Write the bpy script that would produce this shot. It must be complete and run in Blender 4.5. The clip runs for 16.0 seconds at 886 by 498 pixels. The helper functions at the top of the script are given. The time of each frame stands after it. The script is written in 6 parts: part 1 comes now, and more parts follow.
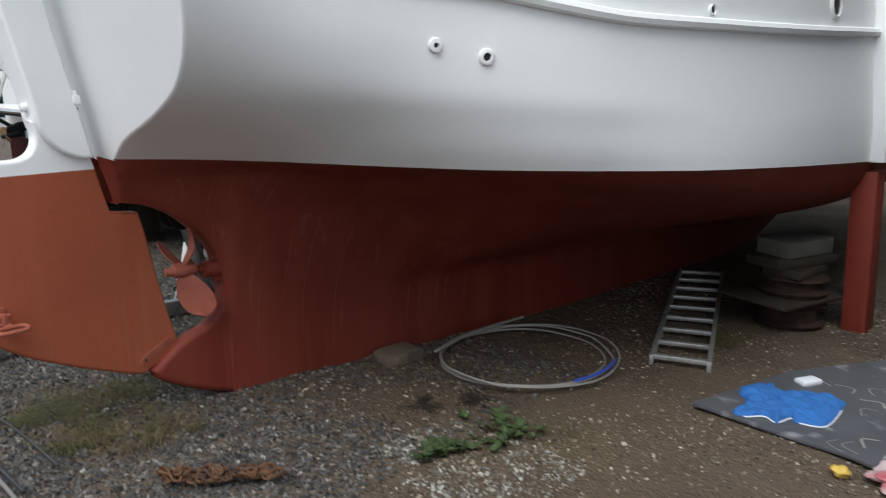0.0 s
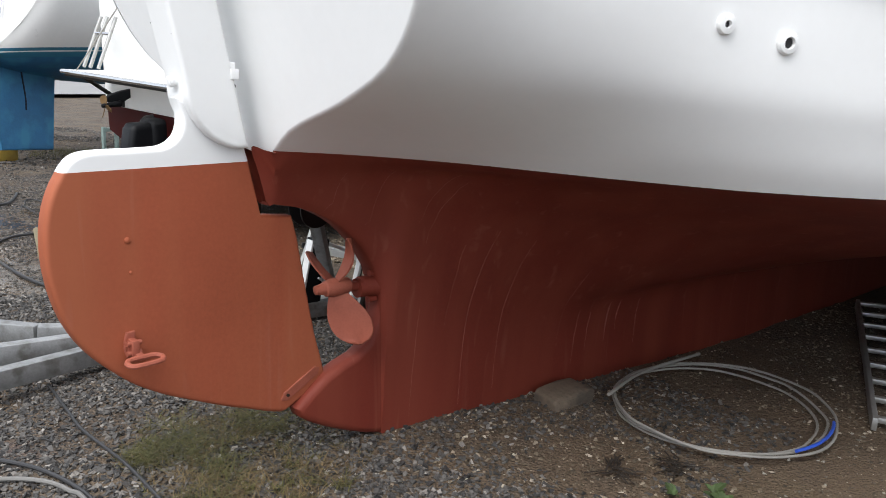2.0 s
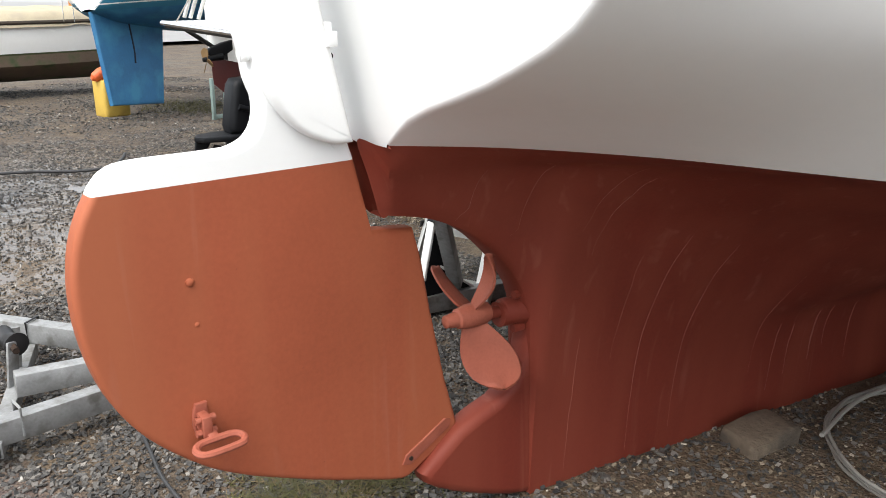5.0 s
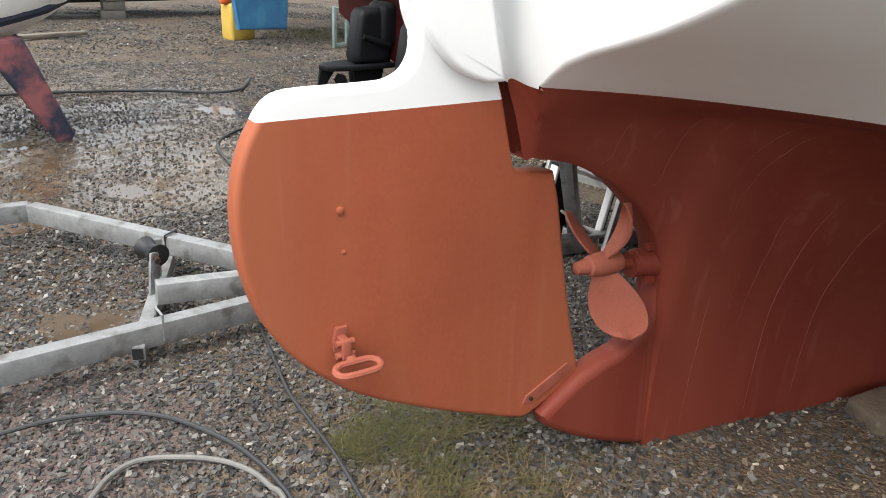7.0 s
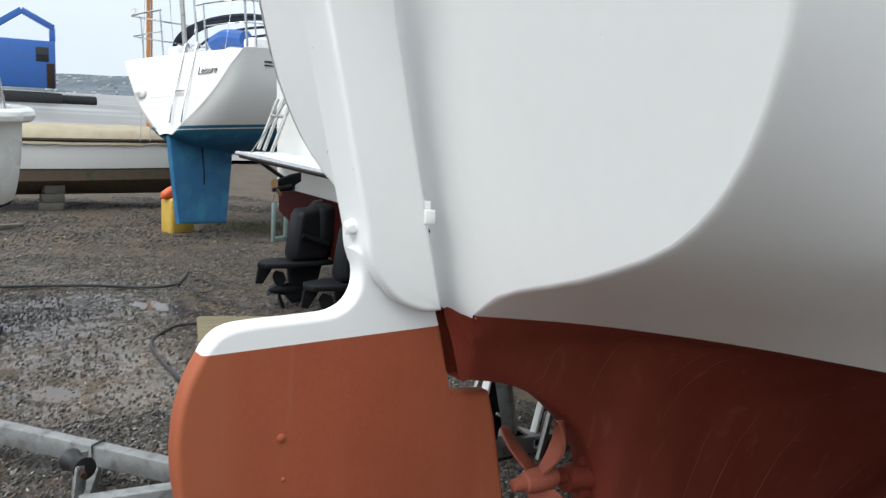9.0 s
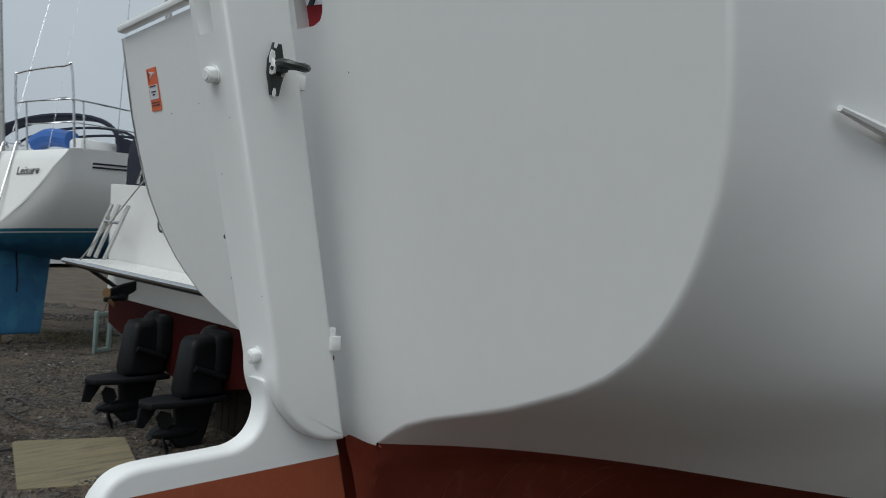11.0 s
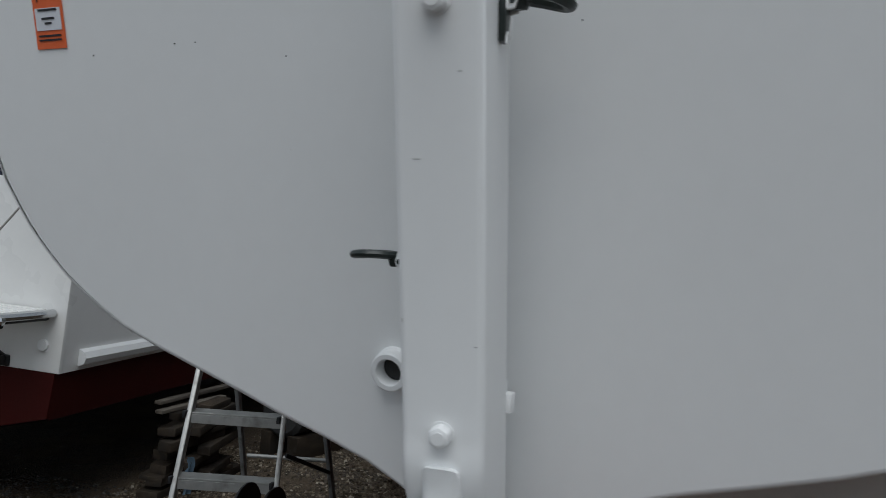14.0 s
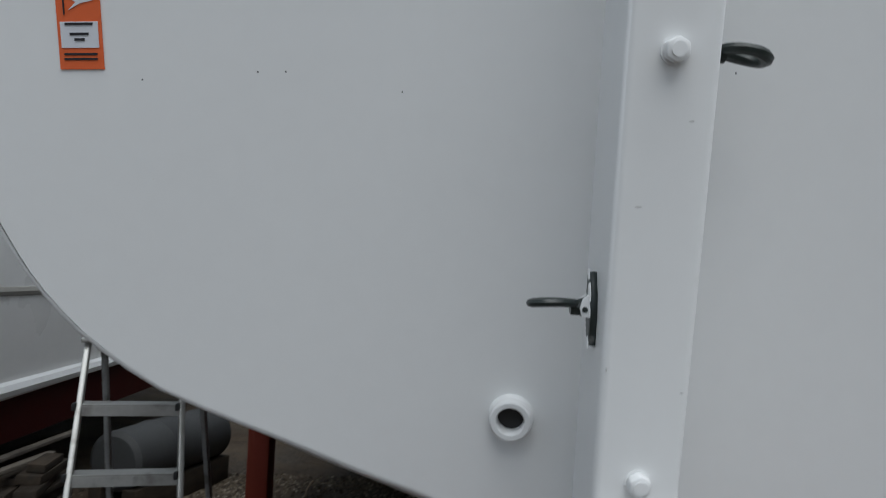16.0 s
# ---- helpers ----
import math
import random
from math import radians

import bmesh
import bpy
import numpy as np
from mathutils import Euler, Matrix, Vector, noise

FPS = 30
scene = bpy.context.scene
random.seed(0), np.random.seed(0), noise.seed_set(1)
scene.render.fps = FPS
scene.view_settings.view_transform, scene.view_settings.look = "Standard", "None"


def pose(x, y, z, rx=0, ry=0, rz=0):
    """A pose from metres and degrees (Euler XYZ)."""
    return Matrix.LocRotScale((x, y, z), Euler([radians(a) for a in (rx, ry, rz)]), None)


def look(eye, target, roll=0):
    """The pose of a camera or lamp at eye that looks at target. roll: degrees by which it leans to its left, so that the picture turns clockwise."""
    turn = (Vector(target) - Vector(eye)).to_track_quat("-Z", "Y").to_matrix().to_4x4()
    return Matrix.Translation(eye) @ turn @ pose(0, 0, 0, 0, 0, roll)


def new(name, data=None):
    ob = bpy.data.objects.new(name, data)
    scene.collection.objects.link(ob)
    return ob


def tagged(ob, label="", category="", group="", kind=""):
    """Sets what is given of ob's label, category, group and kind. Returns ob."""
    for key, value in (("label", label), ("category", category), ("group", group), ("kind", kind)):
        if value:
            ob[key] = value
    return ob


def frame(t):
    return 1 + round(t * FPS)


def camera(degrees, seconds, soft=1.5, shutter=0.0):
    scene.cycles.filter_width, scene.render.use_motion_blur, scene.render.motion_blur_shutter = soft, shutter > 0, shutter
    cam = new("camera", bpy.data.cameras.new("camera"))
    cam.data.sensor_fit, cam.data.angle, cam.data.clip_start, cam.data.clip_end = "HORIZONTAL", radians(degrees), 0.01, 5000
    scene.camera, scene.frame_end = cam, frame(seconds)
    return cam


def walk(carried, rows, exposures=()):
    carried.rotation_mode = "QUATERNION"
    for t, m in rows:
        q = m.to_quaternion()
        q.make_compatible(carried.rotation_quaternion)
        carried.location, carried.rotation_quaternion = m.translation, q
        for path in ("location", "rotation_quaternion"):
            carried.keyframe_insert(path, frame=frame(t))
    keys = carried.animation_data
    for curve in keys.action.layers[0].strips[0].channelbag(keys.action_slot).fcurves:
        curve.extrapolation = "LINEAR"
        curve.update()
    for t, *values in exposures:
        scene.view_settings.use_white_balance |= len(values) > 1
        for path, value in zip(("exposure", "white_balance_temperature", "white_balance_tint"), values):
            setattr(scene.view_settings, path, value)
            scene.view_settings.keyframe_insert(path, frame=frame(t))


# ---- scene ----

cam = camera(57.6, 16.0, soft=0.65, shutter=0.3)
PATH = [
    (0, (-1.612, -3.053, 1.506), (-0.084, -1.84, 1.066), 0.9),
    (0.5, (-1.517, -2.811, 1.534), (-0.054, -1.504, 1.145), -0.7),
    (1, (-1.492, -2.594, 1.488), (-0.074, -1.266, 1.012), 2.8),
    (1.5, (-1.427, -2.402, 1.527), (-0.013, -1.062, 1.074), 3.0),
    (2, (-1.424, -2.188, 1.479), (0.003, -0.873, 0.995), 3.5),
    (2.5, (-1.239, -2.067, 1.492), (0.09, -0.654, 1.005), 2.7),
    (3, (-1.119, -1.948, 1.475), (0.176, -0.51, 0.974), 3.4),
    (3.2, (-1.114, -1.902, 1.441), (0.128, -0.437, 0.883), 2.1),
    (5.3, (-0.963, -1.51, 1.503), (0.216, -0.032, 0.848), 0.1),
    (5.5, (-0.969, -1.504, 1.505), (0.179, 0.006, 0.87), -0.4),
    (6, (-0.991, -1.488, 1.514), (0.094, 0.083, 0.918), 0.5),
    (6.5, (-1.025, -1.479, 1.512), (-0.026, 0.111, 0.825), 1.6),
    (7, (-1.052, -1.482, 1.503), (-0.081, 0.075, 0.709), 2.5),
    (7.5, (-1.068, -1.497, 1.515), (-0.069, 0.06, 0.757), 2.1),
    (8, (-1.089, -1.509, 1.543), (-0.094, 0.118, 0.941), 3.3),
    (8.5, (-1.094, -1.507, 1.579), (-0.043, 0.125, 1.093), 3.9),
    (9, (-1.095, -1.521, 1.619), (0.063, 0.07, 1.265), 3.5),
    (9.5, (-1.106, -1.518, 1.643), (0.138, 0.028, 1.393), 3.6),
    (10, (-1.136, -1.51, 1.649), (0.148, 0.012, 1.461), 4.7),
    (10.2, (-1.155, -1.512, 1.651), (0.16, -0.014, 1.484), 4.8),
    (12.5, (-1.363, -0.898, 1.664), (0.399, 0.048, 1.685), 4.9),
    (13, (-1.374, -0.701, 1.637), (0.471, 0.069, 1.574), 5.8),
    (13.5, (-1.344, -0.468, 1.625), (0.577, 0.085, 1.598), 4.1),
    (14, (-1.322, -0.261, 1.618), (0.601, 0.286, 1.589), 4.8),
    (14.5, (-1.394, -0.059, 1.624), (0.594, 0.158, 1.587), 3.5),
    (15, (-1.471, 0.123, 1.611), (0.524, 0.244, 1.539), 1.7),
    (15.5, (-1.432, 0.262, 1.612), (0.565, 0.359, 1.532), 0.2),
    (16, (-1.361, 0.333, 1.611), (0.637, 0.322, 1.681), 3.5),
]
walk(cam, [(t, look(eye, target, roll)) for t, eye, target, roll in PATH],
     exposures=[(0, 0.76, 6400, 11), (0.5, 1.09, 6450, 11), (1, 1.12, 6500, 12), (2, 1.28, 6550, 13), (2.5, 1.42, 6600, 13), (3, 1.46, 6650, 13), (5.5, 1.74, 6850, 12), (6, 1.64, 6800, 12), (6.5, 1.47, 6850, 12), (7, 1.66, 6850, 12), (7.5, 1.96, 6850, 12),
                (8, 1.8, 6700, 11), (8.5, 1.38, 6600, 10), (9, 1.0, 6500, 9), (9.5, 0.63, 6500, 7), (10, 0.35, 6500, 6), (12.5, -0.3, 6280, 10), (13.5, -0.26, 6280, 10), (15, -0.15, 6280, 10), (15.5, -0.04, 6280, 10), (16, 0.0, 6280, 10)])

# ---- light: an overcast sky ----
world = bpy.data.worlds.new("world")
scene.world = world
world.use_nodes = True
wn, wl = world.node_tree.nodes, world.node_tree.links
sky = wn.new("ShaderNodeTexSky")
sky.sky_type, sky.sun_disc = "NISHITA", False
sky.sun_elevation, sky.sun_rotation = radians(52), radians(200)
sky.air_density, sky.dust_density, sky.ozone_density = 1.0, 6.0, 1.0
soft_sky = wn.new("ShaderNodeHueSaturation")
soft_sky.inputs["Saturation"].default_value = 0.22
cloud = wn.new("ShaderNodeTexNoise")
cloud.inputs["Scale"].default_value = 2.2
cloud.inputs["Detail"].default_value = 6
ramp = wn.new("ShaderNodeValToRGB")
ramp.color_ramp.elements[0].position, ramp.color_ramp.elements[0].color = 0.3, (0.82, 0.85, 0.9, 1)
ramp.color_ramp.elements[1].position, ramp.color_ramp.elements[1].color = 0.75, (1.0, 1.0, 1.0, 1)
grey = wn.new("ShaderNodeMix")
grey.data_type, grey.blend_type = "RGBA", "MULTIPLY"
grey.inputs["Factor"].default_value = 1.0
over = wn.new("ShaderNodeMix")
over.data_type = "RGBA"
over.inputs["Factor"].default_value = 0.8
over.inputs[7].default_value = (6.25, 6.9, 7.5, 1)
coord = wn.new("ShaderNodeTexCoord")
wl.new(coord.outputs["Generated"], cloud.inputs["Vector"])
wl.new(cloud.outputs["Fac"], ramp.inputs["Fac"])
wl.new(sky.outputs["Color"], soft_sky.inputs["Color"])
wl.new(soft_sky.outputs["Color"], over.inputs[6])
wl.new(over.outputs[2], grey.inputs[6])
wl.new(ramp.outputs["Color"], grey.inputs[7])
# an overcast sky is brightest overhead
apart = wn.new("ShaderNodeSeparateXYZ")
wl.new(coord.outputs["Generated"], apart.inputs[0])
rise = wn.new("ShaderNodeMapRange")
rise.inputs["From Min"].default_value, rise.inputs["From Max"].default_value = 0.0, 1.0
rise.inputs["To Min"].default_value, rise.inputs["To Max"].default_value = 1.5, 1.55
wl.new(apart.outputs["Z"], rise.inputs["Value"])
dome = wn.new("ShaderNodeVectorMath")
dome.operation = "SCALE"
wl.new(grey.outputs[2], dome.inputs[0])
wl.new(rise.outputs["Result"], dome.inputs["Scale"])
wl.new(dome.outputs["Vector"], wn["Background"].inputs["Color"])
wn["Background"].inputs["Strength"].default_value = 0.06
sun = new("sun", bpy.data.lights.new("sun", "SUN"))
sun.data.energy, sun.data.angle, sun.data.color = 1.5, radians(45), (1.0, 1.0, 0.97)
sun.matrix_world = look((-6, -0.8, 9.5), (0, 0, 0))


# ---- materials ----
def material(name, base, rough=0.6, metal=0.0, vary=0.15, scale=6.0, bump=0.1, bump_scale=60.0, dark=None, dark_at=0.62, dark_scale=3.0,
             coat=0.0, random_part=0.0, stretch=(1, 1, 1), spec=0.5):
    """A surface: base colour varied by two noises, an optional stain colour, roughness varied, fine relief."""
    m = bpy.data.materials.new(name)
    m.use_nodes = True
    n, l = m.node_tree.nodes, m.node_tree.links
    bsdf = n["Principled BSDF"]
    tc = n.new("ShaderNodeTexCoord")
    mp = n.new("ShaderNodeMapping")
    mp.inputs["Scale"].default_value = stretch
    l.new(tc.outputs["Object"], mp.inputs["Vector"])
    n1 = n.new("ShaderNodeTexNoise")
    n1.inputs["Scale"].default_value, n1.inputs["Detail"].default_value = scale, 5
    l.new(mp.outputs["Vector"], n1.inputs["Vector"])
    n2 = n.new("ShaderNodeTexNoise")
    n2.inputs["Scale"].default_value, n2.inputs["Detail"].default_value = bump_scale, 6
    l.new(mp.outputs["Vector"], n2.inputs["Vector"])
    mixn = n.new("ShaderNodeMix")
    mixn.inputs["Factor"].default_value = 0.35
    l.new(n1.outputs["Fac"], mixn.inputs[2])
    l.new(n2.outputs["Fac"], mixn.inputs[3])
    rng = n.new("ShaderNodeMapRange")
    rng.inputs["From Min"].default_value, rng.inputs["From Max"].default_value = 0.25, 0.75
    rng.inputs["To Min"].default_value, rng.inputs["To Max"].default_value = 1 - vary, 1 + vary
    l.new(mixn.outputs[0], rng.inputs["Value"])
    fac = rng.outputs["Result"]
    if random_part:
        geo = n.new("ShaderNodeNewGeometry")
        info = n.new("ShaderNodeObjectInfo")
        add = n.new("ShaderNodeMath")
        add.operation = "ADD"
        l.new(geo.outputs["Random Per Island"], add.inputs[0])
        l.new(info.outputs["Random"], add.inputs[1])
        fr = n.new("ShaderNodeMath")
        fr.operation = "FRACT"
        l.new(add.outputs[0], fr.inputs[0])
        r2 = n.new("ShaderNodeMapRange")
        r2.inputs["To Min"].default_value, r2.inputs["To Max"].default_value = 1 - random_part, 1 + random_part
        l.new(fr.outputs[0], r2.inputs["Value"])
        mul = n.new("ShaderNodeMath")
        mul.operation = "MULTIPLY"
        l.new(fac, mul.inputs[0])
        l.new(r2.outputs["Result"], mul.inputs[1])
        fac = mul.outputs[0]
    col = n.new("ShaderNodeVectorMath")
    col.operation = "SCALE"
    col.inputs[0].default_value = base
    l.new(fac, col.inputs["Scale"])
    out = col.outputs["Vector"]
    if dark:
        n3 = n.new("ShaderNodeTexNoise")
        n3.inputs["Scale"].default_value, n3.inputs["Detail"].default_value = dark_scale, 8
        l.new(mp.outputs["Vector"], n3.inputs["Vector"])
        r3 = n.new("ShaderNodeMapRange")
        r3.inputs["From Min"].default_value, r3.inputs["From Max"].default_value = dark_at - 0.06, dark_at + 0.1
        l.new(n3.outputs["Fac"], r3.inputs["Value"])
        mx = n.new("ShaderNodeMix")
        mx.data_type = "RGBA"
        l.new(r3.outputs["Result"], mx.inputs[0])
        l.new(out, mx.inputs[6])
        mx.inputs[7].default_value = (*dark, 1)
        out = mx.outputs[2]
    l.new(out, bsdf.inputs["Base Color"])
    rr = n.new("ShaderNodeMapRange")
    rr.inputs["To Min"].default_value, rr.inputs["To Max"].default_value = max(0.03, rough - 0.1), min(1, rough + 0.1)
    l.new(n1.outputs["Fac"], rr.inputs["Value"])
    l.new(rr.outputs["Result"], bsdf.inputs["Roughness"])
    bsdf.inputs["Metallic"].default_value = metal
    bsdf.inputs["Coat Weight"].default_value = coat
    bsdf.inputs["Specular IOR Level"].default_value = spec
    if bump:
        b = n.new("ShaderNodeBump")
        b.inputs["Strength"].default_value, b.inputs["Distance"].default_value = bump, 0.01
        l.new(n2.outputs["Fac"], b.inputs["Height"])
        l.new(b.outputs["Normal"], bsdf.inputs["Normal"])
    return m


def antifouling(name, base, band):
    """Brick-red matt antifouling paint: cloudy patches, chalky upright runs, a few long pale drips, fine specks."""
    m = material(name, base, 0.6, vary=0.2, scale=2.2, bump=0.045, bump_scale=90, spec=0.28)
    n, l = m.node_tree.nodes, m.node_tree.links
    bsdf = n["Principled BSDF"]
    tc = n.new("ShaderNodeTexCoord")

    def streak(stretch, scale, lo, hi, most, distortion, tint, last):
        mp = n.new("ShaderNodeMapping")
        mp.inputs["Scale"].default_value = stretch
        l.new(tc.outputs["Object"], mp.inputs["Vector"])
        w = n.new("ShaderNodeTexNoise")
        w.inputs["Scale"].default_value, w.inputs["Detail"].default_value, w.inputs["Distortion"].default_value = scale, 7, distortion
        l.new(mp.outputs["Vector"], w.inputs["Vector"])
        r = n.new("ShaderNodeMapRange")
        r.inputs["From Min"].default_value, r.inputs["From Max"].default_value = lo, hi
        r.inputs["To Max"].default_value = most
        l.new(w.outputs["Fac"], r.inputs["Value"])
        mx = n.new("ShaderNodeMix")
        mx.data_type = "RGBA"
        l.new(r.outputs["Result"], mx.inputs[0])
        l.new(last, mx.inputs[6])
        mx.inputs[7].default_value = (*tint, 1)
        return mx.outputs[2]
    last = bsdf.inputs["Base Color"].links[0].from_socket
    # broad roller bands, warmer and thinner paint
    last = streak((3.0, 3.0, 0.25), 1.6, 0.42, 0.66, 0.75, 0.2, band, last)
    last = streak((9, 9, 0.55), 2.2, 0.6, 0.78, 0.22, 0.6, (0.42, 0.19, 0.14), last)
    last = streak((1, 1, 1), 70.0, 0.7, 0.76, 0.35, 0.0, (0.12, 0.03, 0.02), last)
    l.new(last, bsdf.inputs["Base Color"])
    return m


# one red in two tones: hull darkened for its shade, rudder lightened for light
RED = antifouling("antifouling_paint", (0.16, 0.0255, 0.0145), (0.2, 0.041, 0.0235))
RUDDERRED = antifouling("lightened_rudder_antifouling", (0.315, 0.078, 0.037), (0.36, 0.107, 0.05))
WHITE = material("white_topside_paint", (0.83, 0.84, 0.835), 0.42, vary=0.025, scale=1.5, bump=0.012, bump_scale=25, spec=0.4)
PROPRED = material("thin_pink_red_paint", (0.3, 0.085, 0.053), 0.6, vary=0.2, scale=12, bump=0.15, bump_scale=120, dark=(0.22, 0.06, 0.035), dark_at=0.6, dark_scale=9, spec=0.3)
DRIP = material("chalky_paint_run", (0.3, 0.11, 0.08), 0.7, vary=0.25, scale=9, bump=0)
WHITE2 = material("white_gelcoat", (0.78, 0.78, 0.76), 0.3, vary=0.04, scale=1.2, bump=0.01, bump_scale=20)
GALV = material("galvanised_steel", (0.27, 0.275, 0.275), 0.5, 0.35, vary=0.32, scale=16, bump=0.12, bump_scale=90, dark=(0.15, 0.145, 0.135), dark_at=0.58, dark_scale=13)
ALU = material("dull_aluminium", (0.45, 0.45, 0.43), 0.45, 0.7, vary=0.15, scale=12, bump=0.05, dark=(0.3, 0.29, 0.27), dark_at=0.62, dark_scale=14)
BLACK = material("black_rubber", (0.012, 0.012, 0.013), 0.45, vary=0.3, bump=0.1)
DRIVE = material("black_drive_paint", (0.008, 0.009, 0.011), 0.5, vary=0.3, bump=0.05, spec=0.22)
DARKGREEN = material("green_black_enamel", (0.018, 0.026, 0.024), 0.35, vary=0.25, bump=0.08, dark=(0.25, 0.25, 0.24), dark_at=0.72, dark_scale=40)
STEEL = material("stainless_steel", (0.62, 0.63, 0.64), 0.2, 1.0, vary=0.08, bump=0.0)
BLUE = material("blue_antifouling", (0.02, 0.13, 0.27), 0.6, vary=0.25, scale=4, bump=0.1, dark=(0.035, 0.2, 0.34), dark_at=0.56)
TEAL = material("teal_stripe", (0.02, 0.16, 0.26), 0.4, vary=0.1)
NAVY = material("navy_canvas", (0.012, 0.015, 0.03), 0.85, vary=0.25, bump=0.2, bump_scale=200)
BLUECLOTH = material("blue_cloth", (0.02, 0.125, 0.38), 0.85, vary=0.2, bump=0.4, bump_scale=160)
YELLOW = material("yellow_plastic", (0.6, 0.4, 0.08), 0.5, vary=0.12, bump=0.03, dark=(0.45, 0.28, 0.06), dark_at=0.6)
ORANGE = material("orange_sticker", (0.75, 0.13, 0.03), 0.5, vary=0.08)
FLOAT = material("orange_float", (0.7, 0.12, 0.03), 0.5, vary=0.15)
PAPER = material("white_label", (0.7, 0.72, 0.76), 0.5, vary=0.04, bump=0)
INK = material("black_ink", (0.015, 0.015, 0.02), 0.5, vary=0.1, bump=0)
# weathered timber taken darker so that wood under the boats reads as shaded
OLDWOOD = material("darkened_timber", (0.045, 0.035, 0.026), 0.85, vary=0.35, scale=5, bump=0.4, bump_scale=40, stretch=(1, 6, 6), dark=(0.04, 0.034, 0.028), dark_at=0.52, random_part=0.4, spec=0.2)
CHIP = material("bared_grey_undercoat", (0.5, 0.5, 0.49), 0.7, vary=0.2, bump=0)
CHAINRUST = material("orange_rust", (0.11, 0.05, 0.021), 0.85, vary=0.4, scale=30, bump=0.4, bump_scale=90, dark=(0.05, 0.025, 0.015), dark_at=0.55, dark_scale=20)
WOOD = material("weathered_timber", (0.27, 0.2, 0.14), 0.8, vary=0.3, scale=5, bump=0.4, bump_scale=40, stretch=(1, 6, 6), dark=(0.09, 0.075, 0.06), dark_at=0.56, random_part=0.3)
GREYWOOD = material("greyed_batten_wood", (0.15, 0.13, 0.105), 0.85, vary=0.3, scale=5, bump=0.4, bump_scale=40, stretch=(1, 6, 6), dark=(0.07, 0.06, 0.05), dark_at=0.56)
PLY = material("weathered_plywood", (0.2, 0.168, 0.1), 0.8, vary=0.3, scale=5, bump=0.3, bump_scale=40, stretch=(1, 6, 6), dark=(0.12, 0.1, 0.07), dark_at=0.58)
BRONZE = material("dull_bronze", (0.22, 0.13, 0.055), 0.45, 0.6, vary=0.25, scale=12, bump=0.05)
MAST = material("varnished_spruce", (0.42, 0.17, 0.04), 0.35, vary=0.2, scale=4, bump=0.05, stretch=(8, 8, 1))
CONCRETE = material("concrete_block", (0.105, 0.098, 0.085), 0.9, vary=0.25, scale=9, bump=0.5, bump_scale=70, dark=(0.12, 0.115, 0.1), dark_at=0.58)
RUST = material("rusty_iron", (0.03, 0.019, 0.014), 0.85, vary=0.4, scale=16, bump=0.5, bump_scale=90, dark=(0.05, 0.03, 0.02), dark_at=0.55, dark_scale=12, spec=0.2)
CANVAS = material("faded_canvas", (0.36, 0.31, 0.22), 0.9, vary=0.15, scale=5, bump=0.4, bump_scale=50, dark=(0.3, 0.26, 0.2), dark_at=0.6)
BROWNBOT = material("brown_hull_bottom", (0.12, 0.085, 0.06), 0.8, vary=0.35, scale=3, bump=0.2, dark=(0.06, 0.08, 0.035), dark_at=0.58)
MOSS = material("green_slime", (0.045, 0.055, 0.018), 0.85, vary=0.4, bump=0.3)
GREYPIPE = material("grey_hose", (0.27, 0.26, 0.235), 0.55, vary=0.15, bump=0.06)
BLUEPIPE = material("blue_hose", (0.03, 0.09, 0.5), 0.5, vary=0.1, bump=0.03)
BLACKPIPE = material("dark_hose", (0.03, 0.03, 0.032), 0.5, vary=0.3, bump=0.1)
SHEET = material("dark_plywood_sheet", (0.07, 0.073, 0.08), 0.6, vary=0.25, scale=4, bump=0.2, bump_scale=60, dark=(0.3, 0.3, 0.31), dark_at=0.66, dark_scale=7)
PINK = material("red_and_white_plastic", (0.6, 0.55, 0.54), 0.5, vary=0.2, dark=(0.35, 0.03, 0.05), dark_at=0.56)
DARKGLASS = material("dark_glass", (0.01, 0.012, 0.015), 0.08, vary=0.1, bump=0)
REDCLOTH = material("red_ensign_cloth", (0.36, 0.02, 0.03), 0.85, vary=0.15, bump=0.3, bump_scale=180)
MBRED = material("dark_red_antifouling", (0.045, 0.005, 0.004), 0.7, vary=0.25, scale=3, bump=0.1, spec=0.15)
KEELPAINT = material("patchy_keel_paint", (0.022, 0.028, 0.05), 0.7, vary=0.3, scale=7, bump=0.2, dark=(0.25, 0.085, 0.09), dark_at=0.5, dark_scale=5)
BLUEBOAT = material("blue_boat_paint", (0.03, 0.12, 0.4), 0.5, vary=0.15, dark=(0.1, 0.08, 0.07), dark_at=0.66)
GRASS = material("dry_grass", (0.075, 0.07, 0.02), 0.8, vary=0.4, scale=3, bump=0, random_part=0.5)
FRESHGRASS = material("fresh_grass", (0.06, 0.058, 0.014), 0.7, vary=0.4, scale=6, bump=0, random_part=0.5)
STRAW = material("dead_grass", (0.12, 0.085, 0.04), 0.85, vary=0.4, scale=6, bump=0, random_part=0.5)
LEAF = material("weed_leaf", (0.036, 0.06, 0.016), 0.7, vary=0.3, scale=30, bump=0.1, random_part=0.35)


